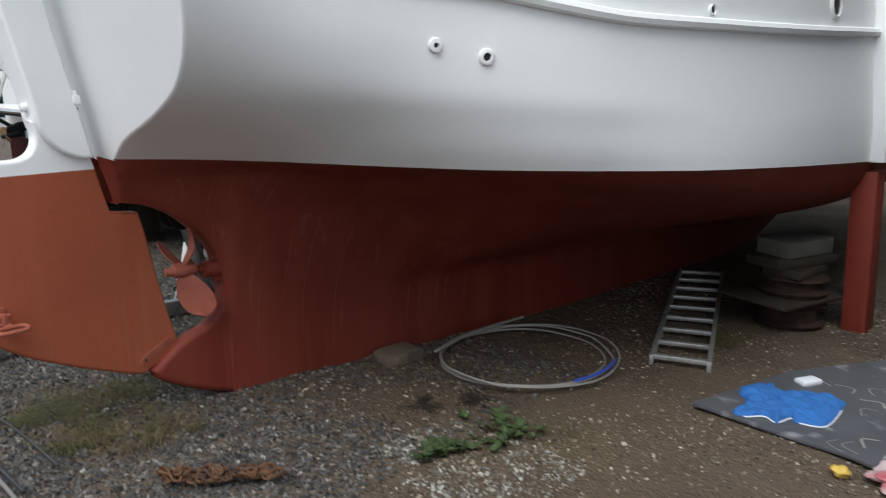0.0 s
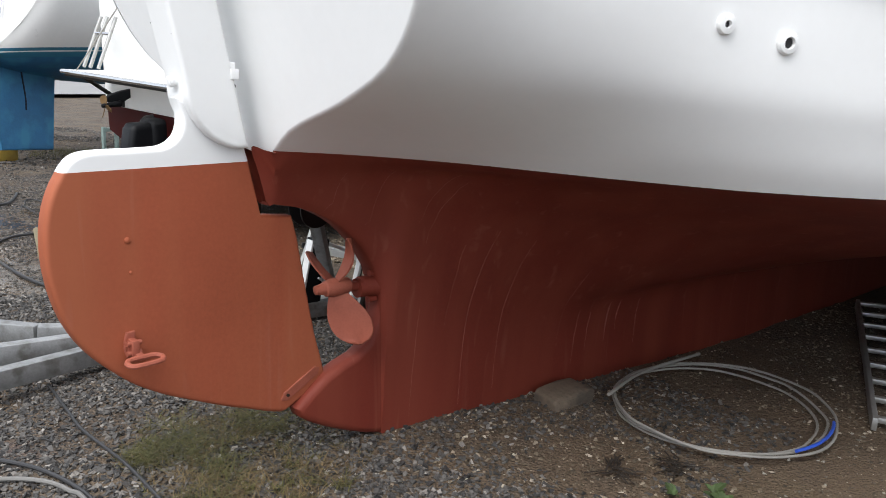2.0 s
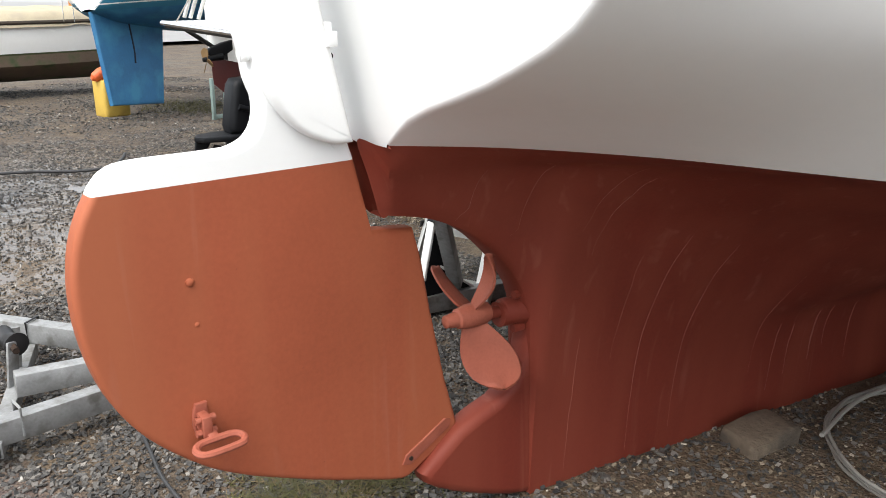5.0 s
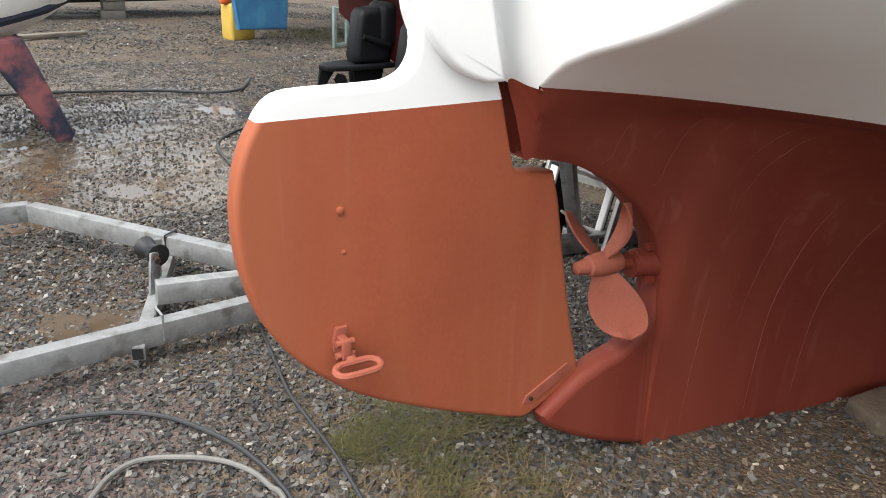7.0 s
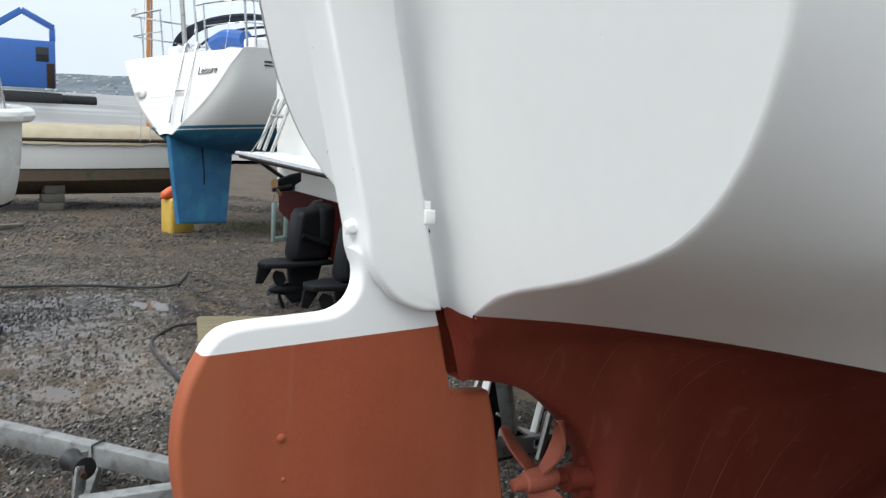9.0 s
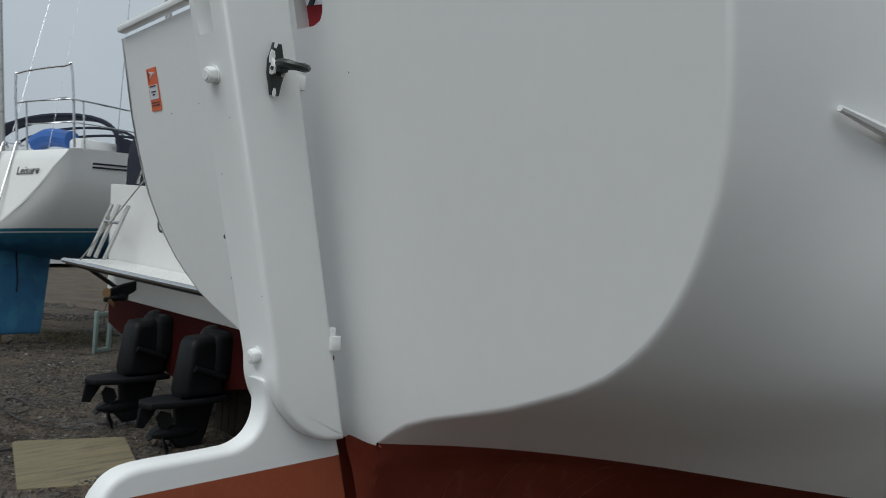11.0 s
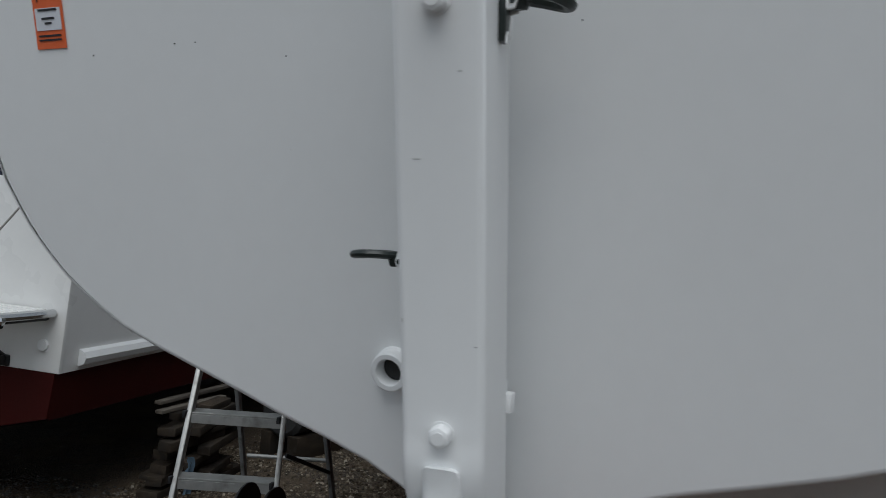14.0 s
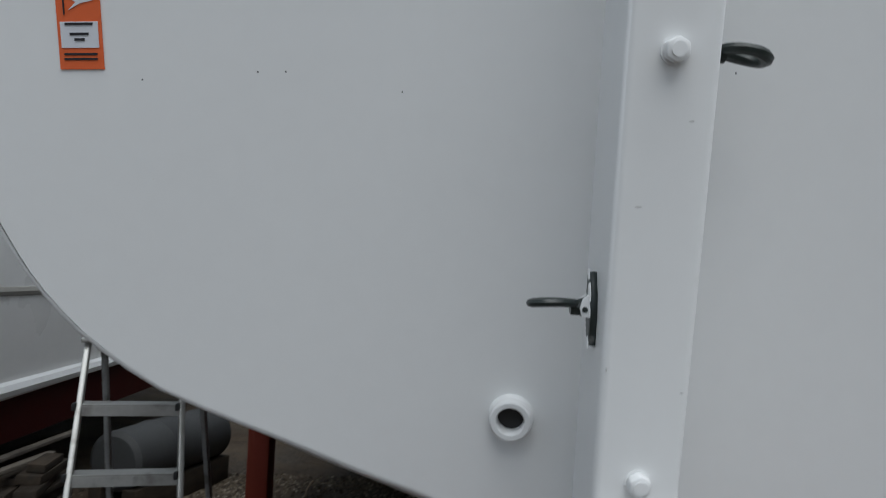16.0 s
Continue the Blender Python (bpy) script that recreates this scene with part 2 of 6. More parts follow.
def stone_material(name, stops, rough=0.7):
    """Loose stones, each with its own shade."""
    m = material(name, (0.12, 0.115, 0.11), rough, vary=0.25, scale=40, bump=0.35, bump_scale=220)
    n, l = m.node_tree.nodes, m.node_tree.links
    geo = n.new("ShaderNodeNewGeometry")
    r = n.new("ShaderNodeValToRGB")
    r.color_ramp.interpolation = "LINEAR"
    while len(r.color_ramp.elements) < len(stops):
        r.color_ramp.elements.new(0.5)
    for e, (p, c) in zip(r.color_ramp.elements, stops):
        e.position, e.color = p, (*c, 1)
    l.new(geo.outputs["Random Per Island"], r.inputs["Fac"])
    old = n["Principled BSDF"].inputs["Base Color"].links[0].from_node
    l.new(r.outputs["Color"], old.inputs[0])
    gain = n.new("ShaderNodeVectorMath")
    gain.operation = "SCALE"
    gain.inputs["Scale"].default_value = 1.0
    l.new(old.outputs[0], gain.inputs[0])
    l.new(gain.outputs[0], n["Principled BSDF"].inputs["Base Color"])
    return m


STONE = stone_material("slate_chips", [(0.0, (0.02, 0.019, 0.019)), (0.4, (0.052, 0.049, 0.046)), (0.78, (0.1, 0.093, 0.085)), (0.95, (0.165, 0.15, 0.135)), (0.995, (0.3, 0.28, 0.25))])
PALESTONE = stone_material("pale_chips", [(0.0, (0.08, 0.072, 0.06)), (0.4, (0.17, 0.16, 0.13)), (0.8, (0.3, 0.29, 0.25)), (1.0, (0.45, 0.43, 0.38))])


def ground_material():
    m = bpy.data.materials.new("wet_gravel_ground")
    m.use_nodes = True
    n, l = m.node_tree.nodes, m.node_tree.links
    bsdf = n["Principled BSDF"]
    tc = n.new("ShaderNodeTexCoord")

    def noise_node(scale, detail=8, rough=0.6):
        k = n.new("ShaderNodeTexNoise")
        k.inputs["Scale"].default_value, k.inputs["Detail"].default_value, k.inputs["Roughness"].default_value = scale, detail, rough
        l.new(tc.outputs["Object"], k.inputs["Vector"])
        return k

    def ramp_node(src, p0, c0, p1, c1):
        k = n.new("ShaderNodeValToRGB")
        k.color_ramp.elements[0].position, k.color_ramp.elements[0].color = p0, (*c0, 1)
        k.color_ramp.elements[1].position, k.color_ramp.elements[1].color = p1, (*c1, 1)
        l.new(src, k.inputs["Fac"])
        return k
    vor = n.new("ShaderNodeTexVoronoi")
    vor.inputs["Scale"].default_value = 110
    l.new(tc.outputs["Object"], vor.inputs["Vector"])
    vor2 = n.new("ShaderNodeTexVoronoi")
    vor2.inputs["Scale"].default_value = 60
    l.new(tc.outputs["Object"], vor2.inputs["Vector"])
    grain = ramp_node(vor.outputs["Color"], 0.1, (0.012, 0.01, 0.008), 0.95, (0.16, 0.133, 0.104))
    big = noise_node(0.9, 6)
    soil = ramp_node(big.outputs["Fac"], 0.38, (0.72, 0.56, 0.42), 0.62, (1.0, 0.96, 0.92))
    mul = n.new("ShaderNodeMix")
    mul.data_type, mul.blend_type = "RGBA", "MULTIPLY"
    mul.inputs[0].default_value = 1
    l.new(grain.outputs["Color"], mul.inputs[6])
    l.new(soil.outputs["Color"], mul.inputs[7])
    # bare fine earth between the stones
    earthy = noise_node(2.3, 7)
    em = n.new("ShaderNodeMapRange")
    em.inputs["From Min"].default_value, em.inputs["From Max"].default_value = 0.45, 0.62
    em.inputs["To Max"].default_value = 0.75
    l.new(earthy.outputs["Fac"], em.inputs["Value"])
    mix = n.new("ShaderNodeMix")
    mix.data_type = "RGBA"
    l.new(em.outputs["Result"], mix.inputs[0])
    l.new(mul.outputs[2], mix.inputs[6])
    mix.inputs[7].default_value = (0.118, 0.083, 0.05, 1)
    # stains: pink paint dust and brown silt, each a soft blotch with a ragged edge
    last = mix.outputs[2]
    ragged = noise_node(4.0, 6)
    for (sx, sy), size, tint in (((-1.05, 0.7), 0.6, (0.115, 0.077, 0.074)), ((-0.85, 2.1), 0.75, (0.06, 0.034, 0.017)), ((1.1, -1.45), 0.45, (0.1, 0.085, 0.03)), ((1.6, -1.4), 1.9, (0.118, 0.081, 0.05))):
        dist = n.new("ShaderNodeVectorMath")
        dist.operation = "DISTANCE"
        l.new(tc.outputs["Object"], dist.inputs[0])
        dist.inputs[1].default_value = (sx, sy, -0.05)
        add = n.new("ShaderNodeMath")
        add.operation = "MULTIPLY_ADD"
        l.new(ragged.outputs["Fac"], add.inputs[0])
        add.inputs[1].default_value = size * 1.4
        l.new(dist.outputs["Value"], add.inputs[2])
        mr = n.new("ShaderNodeMapRange")
        mr.inputs["From Min"].default_value, mr.inputs["From Max"].default_value = size * 1.1, size * 1.75
        mr.inputs["To Min"].default_value, mr.inputs["To Max"].default_value = 0.7, 0.0
        l.new(add.outputs[0], mr.inputs["Value"])
        mx = n.new("ShaderNodeMix")
        mx.data_type = "RGBA"
        l.new(mr.outputs["Result"], mx.inputs[0])
        l.new(last, mx.inputs[6])
        mx.inputs[7].default_value = (*tint, 1)
        last = mx.outputs[2]
    l.new(last, bsdf.inputs["Base Color"])
    # a film of water on the low fine ground astern: smooth and shiny in ragged patches
    wet = noise_node(7.5, 12, 0.78)
    place = n.new("ShaderNodeVectorMath")
    place.operation = "DISTANCE"
    l.new(tc.outputs["Object"], place.inputs[0])
    place.inputs[1].default_value = (-0.7, 4.6, -0.1)
    near = n.new("ShaderNodeMapRange")
    near.inputs["From Min"].default_value, near.inputs["From Max"].default_value = 1.9, 5.0
    near.inputs["To Min"].default_value, near.inputs["To Max"].default_value = 0.1, -0.16
    l.new(place.outputs["Value"], near.inputs["Value"])
    sumw = n.new("ShaderNodeMath")
    sumw.operation = "ADD"
    l.new(wet.outputs["Fac"], sumw.inputs[0])
    l.new(near.outputs["Result"], sumw.inputs[1])
    film = n.new("ShaderNodeMapRange")
    film.inputs["From Min"].default_value, film.inputs["From Max"].default_value = 0.47, 0.6
    l.new(sumw.outputs[0], film.inputs["Value"])
    wr = n.new("ShaderNodeMapRange")
    wr.inputs["To Min"].default_value, wr.inputs["To Max"].default_value = 0.8, 0.2
    l.new(film.outputs["Result"], wr.inputs["Value"])
    l.new(wr.outputs["Result"], bsdf.inputs["Roughness"])
    flat = n.new("ShaderNodeMapRange")
    flat.inputs["To Min"].default_value, flat.inputs["To Max"].default_value = 0.9, 0.02
    l.new(film.outputs["Result"], flat.inputs["Value"])
    b1 = n.new("ShaderNodeBump")
    b1.inputs["Distance"].default_value = 0.007
    l.new(flat.outputs["Result"], b1.inputs["Strength"])
    l.new(vor.outputs["Distance"], b1.inputs["Height"])
    b2 = n.new("ShaderNodeBump")
    b2.inputs["Distance"].default_value = 0.009
    l.new(flat.outputs["Result"], b2.inputs["Strength"])
    l.new(vor2.outputs["Distance"], b2.inputs["Height"])
    l.new(b1.outputs["Normal"], b2.inputs["Normal"])
    l.new(b2.outputs["Normal"], bsdf.inputs["Normal"])
    return m


GROUND = ground_material()
WATER = material("muddy_water", (0.075, 0.05, 0.03), 0.06, vary=0.3, scale=3, bump=0.02, bump_scale=12)
# blue-grey distance haze is mixed into the hill and house colours
HILL = material("haze_tinted_hillside", (0.075, 0.1, 0.115), 0.95, vary=0.35, scale=0.02, bump=0, dark=(0.12, 0.145, 0.17), dark_at=0.5, dark_scale=0.01)
HOUSE = material("haze_greyed_house_walls", (0.42, 0.44, 0.46), 0.9, vary=0.1, scale=0.05, bump=0, random_part=0.4)
MUD = material("tidal_mud", (0.15, 0.14, 0.125), 0.4, vary=0.25, scale=0.2, bump=0.2, bump_scale=1.0, dark=(0.3, 0.295, 0.29), dark_at=0.52, dark_scale=0.05)


# ---- building helpers ----
def part(name, bm, mat, parent=None, label="", smooth=35, m=None):
    """Links a bmesh as one mesh object under a thing or a part."""
    me = bpy.data.meshes.new(name)
    bmesh.ops.recalc_face_normals(bm, faces=bm.faces)
    bm.to_mesh(me)
    bm.free()
    me.materials.append(mat)
    if smooth:
        me.shade_smooth()
        me.set_sharp_from_angle(angle=radians(smooth))
    ob = new(name, me)
    if m is not None:
        ob.matrix_basis = m
    ob.parent = parent
    if label:
        ob["label"] = label
    return ob


def thing(name, label, category, m=None, group="", kind=""):
    ob = new(name)
    if m is not None:
        ob.matrix_basis = m
    return tagged(ob, label, category, group, kind)


def box(sx, sy, sz, at=(0, 0, 0), bevel=0.006, rot=None, seg=2):
    bm = bmesh.new()
    bmesh.ops.create_cube(bm, size=1)
    bmesh.ops.scale(bm, vec=(sx, sy, sz), verts=bm.verts)
    if bevel:
        bmesh.ops.bevel(bm, geom=bm.edges[:], offset=min(bevel, min(sx, sy, sz) * 0.45), segments=seg, profile=0.5, affect="EDGES")
    if rot is not None:
        bmesh.ops.transform(bm, matrix=rot, verts=bm.verts)
    bmesh.ops.translate(bm, vec=at, verts=bm.verts)
    return bm


def joined(*some):
    out = bmesh.new()
    for b in some:
        me = bpy.data.meshes.new("tmp")
        b.to_mesh(me)
        b.free()
        out.from_mesh(me)
        bpy.data.meshes.remove(me)
    return out


def rod(a, b, r, r2=None, n=12, bevel=0.0):
    """A round bar from a to b."""
    a, b = Vector(a), Vector(b)
    bm = bmesh.new()
    bmesh.ops.create_cone(bm, cap_ends=True, segments=n, radius1=r, radius2=r if r2 is None else r2, depth=(b - a).length)
    if bevel:
        bmesh.ops.bevel(bm, geom=[e for e in bm.edges if len(e.link_faces) == 2 and e.calc_face_angle(0) > 1], offset=bevel, segments=2, profile=0.5, affect="EDGES")
    q = (b - a).to_track_quat("Z", "Y").to_matrix().to_4x4()
    bmesh.ops.transform(bm, matrix=Matrix.Translation((a + b) / 2) @ q, verts=bm.verts)
    return bm


def beam(a, b, w, h, bevel=0.004, roll=0.0):
    """A square bar from a to b, w across and h high."""
    a, b = Vector(a), Vector(b)
    q = (b - a).to_track_quat("Y", "Z").to_matrix().to_4x4() @ Matrix.Rotation(roll, 4, "Y")
    return box(w, (b - a).length, h, bevel=bevel, rot=Matrix.Translation((a + b) / 2) @ q)


def smooth_line(pts, n):
    """n points on a Catmull-Rom curve through pts."""
    p = np.array(pts, float)
    p = np.vstack([2 * p[0] - p[1], p, 2 * p[-1] - p[-2]])
    out = []
    for s in np.linspace(0, len(p) - 3 - 1e-6, n):
        i, u = int(s), s - int(s)
        a, b, c, d = p[i:i + 4]
        out.append(0.5 * (2 * b + (c - a) * u + (2 * a - 5 * b + 4 * c - d) * u * u + (3 * b - a - 3 * c + d) * u ** 3))
    return np.array(out)


def tube(pts, r, n=8, steps=None, taper=None, flat=1.0):
    """A round bar along a smooth curve through pts."""
    c = smooth_line(pts, steps or max(8, 6 * len(pts))) if steps != 0 else np.array(pts, float)
    bm = bmesh.new()
    rings = []
    up = Vector((0.03, 0.02, 1))
    for i, p in enumerate(c):
        d = Vector(c[min(i + 1, len(c) - 1)] - c[max(i - 1, 0)]).normalized()
        side = d.cross(up)
        if side.length < 1e-3:
            side = d.cross(Vector((1, 0, 0)))
        side.normalize()
        top = side.cross(d)
        rr = r if taper is None else r * taper(i / (len(c) - 1))
        rings.append([bm.verts.new(Vector(p) + rr * (side * math.cos(2 * math.pi * k / n) + flat * top * math.sin(2 * math.pi * k / n))) for k in range(n)])
    for a, b in zip(rings, rings[1:]):
        for k in range(n):
            bm.faces.new((a[k], a[(k + 1) % n], b[(k + 1) % n], b[k]))
    bm.faces.new(rings[0])
    bm.faces.new(rings[-1][::-1])
    return bm


def plate(outline, thick, axis="y", at=0.0, bevel=0.008, seg=2):
    """A flat plate: the outline in the two other axes, thick across the given one, edges rounded."""
    bm = bmesh.new()
    def put(u, v, w):
        return {"y": (u, w, v), "x": (w, u, v), "z": (u, v, w)}[axis]
    lo = [bm.verts.new(put(u, v, at - thick / 2)) for u, v in outline]
    hi = [bm.verts.new(put(u, v, at + thick / 2)) for u, v in outline]
    bm.faces.new(lo)
    bm.faces.new(hi[::-1])
    k = len(outline)
    for i in range(k):
        bm.faces.new((lo[i], lo[(i + 1) % k], hi[(i + 1) % k], hi[i]))
    bmesh.ops.recalc_face_normals(bm, faces=bm.faces)
    if bevel:
        rim = [e for e in bm.edges if abs(e.verts[0].co["xyz".index(axis)] - e.verts[1].co["xyz".index(axis)]) < 1e-6]
        bmesh.ops.bevel(bm, geom=rim, offset=bevel, segments=seg, profile=0.5, affect="EDGES", clamp_overlap=True)
        k = "xyz".index(axis)
        big = [f for f in bm.faces if len(f.verts) >= max(4, len(outline) - 2) and max(abs(v.co[k] - f.verts[0].co[k]) for v in f.verts) < 1e-5]
        bmesh.ops.inset_individual(bm, faces=big, thickness=min(0.003, bevel * 0.4))
    return bm


def lathe(profile, n=20, m=None, caps=True):
    """A turned shape round z from (radius, height) pairs."""
    bm = bmesh.new()
    rings = [[bm.verts.new((max(r, 1e-4) * math.cos(2 * math.pi * k / n), max(r, 1e-4) * math.sin(2 * math.pi * k / n), z)) for k in range(n)] for r, z in profile]
    for a, b in zip(rings, rings[1:]):
        for k in range(n):
            bm.faces.new((a[k], a[(k + 1) % n], b[(k + 1) % n], b[k]))
    if caps:
        bm.faces.new(rings[0])
        bm.faces.new(rings[-1])
    if m is not None:
        bmesh.ops.transform(bm, matrix=m, verts=bm.verts)
    return bm


def grid_mesh(rows, close_ends=False):
    """A sheet of quads through rows of points."""
    bm = bmesh.new()
    vs = [[bm.verts.new(p) for p in r] for r in rows]
    for a, b in zip(vs, vs[1:]):
        for i in range(len(a) - 1):
            bm.faces.new((a[i], a[i + 1], b[i + 1], b[i]))
    if close_ends:
        bm.faces.new(vs[0])
        bm.faces.new(vs[-1][::-1])
    return bm


def pchip(xs, ys, q):
    """Smooth values through (xs, ys) without overshoot."""
    xs, ys = np.array(xs, float), np.array(ys, float)
    h, d = np.diff(xs), np.diff(ys) / np.diff(xs)
    s = np.zeros(len(xs))
    for i in range(1, len(xs) - 1):
        if d[i - 1] * d[i] > 0:
            w1, w2 = 2 * h[i] + h[i - 1], h[i] + 2 * h[i - 1]
            s[i] = (w1 + w2) / (w1 / d[i - 1] + w2 / d[i])
    s[0], s[-1] = d[0], d[-1]
    q = np.clip(np.asarray(q, float), xs[0], xs[-1])
    i = np.clip(np.searchsorted(xs, q, side="right") - 1, 0, len(xs) - 2)
    u = (q - xs[i]) / h[i]
    return (2 * u ** 3 - 3 * u ** 2 + 1) * ys[i] + (u ** 3 - 2 * u ** 2 + u) * h[i] * s[i] + (3 * u ** 2 - 2 * u ** 3) * ys[i + 1] + (u ** 3 - u ** 2) * h[i] * s[i + 1]


def lettering(word, size, mat, parent, m, squeeze=1.0):
    """Raised letters of Blender's built-in font, each a mesh of its own."""
    def outline(text):
        cu = bpy.data.curves.new("tmp_text", "FONT")
        cu.body, cu.size, cu.extrude = text, size, 0.002
        tmp = new("tmp_text", cu)
        me = bpy.data.meshes.new_from_object(tmp.evaluated_get(bpy.context.evaluated_depsgraph_get()))
        bpy.data.objects.remove(tmp)
        bpy.data.curves.remove(cu)
        return me, max(v.co.x for v in me.vertices)
    group = new("lettering")
    group.parent = parent
    group.matrix_basis = m
    for i, letter in enumerate(word):
        if letter == " ":
            continue
        me, right = outline(letter)
        whole, end = outline(word[:i + 1])
        bpy.data.meshes.remove(whole)
        me.transform(Matrix.Diagonal((squeeze, 1, 1, 1)) @ Matrix.Translation((end - right, 0, 0)))
        me.materials.clear()
        me.materials.append(mat)
        ob = new("letter", me)
        ob.parent = group
    return group


def ground_z(x, y):
    """The yard: level by the boat's stern, falling gently ahead of it and towards the shore."""
    z = -0.011 * min(max(x, 0), 8) - 0.034 * min(max(y - 0.4, 0), 24) - 0.0118 * max(0, y - 24.4)
    return z


def wet_yard(x, y):
    """1 in the worn, wet part of the yard astern of the rudder, 0 elsewhere."""
    u = max(0, 1 - abs(x + 0.9) / 2.3) * max(0, 1 - abs(y - 4.0) / 3.0)
    return min(1.0, 2.2 * u)


def roughness(x, y):
    w = wet_yard(x, y)
    dip = 0.0
    for cx, cy, rx, ry, deep in ((-0.31, 3.2, 0.24, 0.3, 0.03), (-0.84, 2.1, 0.42, 0.75, 0.002), (-0.72, 4.45, 0.16, 0.12, 0.03), (-0.66, 4.2, 0.1, 0.1, 0.03), (-1.3, 3.3, 0.4, 0.5, 0.02)):
        dip += deep * max(0.0, 1 - ((x - cx) / rx) ** 2 - ((y - cy) / ry) ** 2)
    return 0.035 * noise.noise((x * 0.7, y * 0.7, 3)) * (1 - w) + 0.01 * noise.noise((x * 3.1, y * 3.1, 7)) + w * (0.008 * noise.noise((x * 1.1 + 4, y * 1.1, 2)) + 0.014 * noise.noise((x * 2.6, y * 2.6, 12)) + 0.016) - dip


# ---- the yard ----
def make_ground():
    def axis(lo, hi, step, far):
        a = list(np.arange(lo, hi, step))
        s, v = step, hi
        while v < far:
            a.append(v)
            s *= 1.16
            v += s
        s, v = step, lo - step
        while v > -far:
            a.insert(0, v)
            s *= 1.16
            v -= s
        return a
    xs, ys = axis(-2.6, 4.4, 0.05, 4000), axis(-2.8, 6.0, 0.05, 4000)
    rows = []
    for y in ys:
        row = []
        for x in xs:
            z = ground_z(x, y)
            far = math.hypot(x - 1, y - 1)
            f = max(0.0, 1 - far / 30)
            if f > 0:
                z += f * roughness(x, y)
                z += f * 0.007 * noise.noise((x * 11, y * 11, 1))
            row.append((x, y, z))
        rows.append(row)
    ob = part("ground", grid_mesh(rows), GROUND)
    return tagged(ob, "wet grey-brown gravel boatyard ground with bare earth", "ground", kind="structure")


make_ground()
# unseen wall, added to keep low sky light off the forward hull
blocker = part("shade_wall", box(12.3, 0.3, 6.8, (7.25, -4.5, 3.2), 0.02), material("dull_green_blocker", (0.09, 0.1, 0.09), 0.7, vary=0.15, scale=2, bump=0.1))
tagged(blocker, "unseen dark wall added to shade the starboard side", "wall", kind="structure")
# a second unseen wall, added to stop light from ahead of the bow
end = part("shade_end_wall", box(0.3, 10.4, 6.8, (13.25, 0.85, 3.2), 0.02), blocker.data.materials[0])
tagged(end, "unseen dark wall added beyond the bow to block light", "wall", kind="structure")


# added wall: cuts the light that reaches under the cruiser from its far side
cruiser_blocker = part("cruiser_shade_wall", box(9.2, 0.25, 1.4, (8.5, 6.1, 0.35), 0.02), blocker.data.materials[0])
tagged(cruiser_blocker, "plain low wall added to shade the ground under the cruiser", "wall", kind="structure")

# ---- the white and red yacht ----
boat = thing("sailing_yacht", "white long-keeled yacht with brick-red antifouling, standing on legs", "boat", pose(0, -0.012, 0, -1.75, 0, -4.4))

# Half-breadths of the topsides: one row a station, at these heights over the waterline.
TOP_DZ = [0, 0.07, 0.17, 0.27, 0.37, 0.47, 0.6, 0.8, 1.12]
TOP_Y = {
    0.0: [0.11, 0.238, 0.558, 0.796, 0.91, 0.972, 1.017, 1.034, 1.01],
    0.25: [0.245, 0.45, 0.75, 0.93, 1.0, 1.035, 1.055, 1.065, 1.05],
    0.5: [0.486, 0.71, 0.94, 1.07, 1.115, 1.138, 1.15, 1.155, 1.145],
    0.75: [0.895, 1.035, 1.15, 1.22, 1.24, 1.25, 1.255, 1.255, 1.245],
    1.0: [1.18, 1.255, 1.315, 1.355, 1.365, 1.37, 1.37, 1.365, 1.35],
    1.4: [1.447, 1.485, 1.51, 1.53, 1.53, 1.53, 1.53, 1.525, 1.51],
    2.0: [1.68, 1.685, 1.685, 1.68, 1.675, 1.67, 1.665, 1.655, 1.64],
    3.0: [1.78, 1.785, 1.785, 1.78, 1.77, 1.76, 1.75, 1.74, 1.72],
    4.0: [1.8, 1.805, 1.805, 1.8, 1.79, 1.78, 1.77, 1.76, 1.74],
    5.5: [1.62, 1.63, 1.645, 1.655, 1.66, 1.66, 1.66, 1.66, 1.65],
    7.0: [1.1, 1.13, 1.17, 1.21, 1.24, 1.26, 1.29, 1.33, 1.38],
    8.2: [0.42, 0.46, 0.51, 0.56, 0.6, 0.64, 0.7, 0.77, 0.86],
    9.0: [0.02, 0.03, 0.05, 0.07, 0.1, 0.13, 0.17, 0.23, 0.3]}
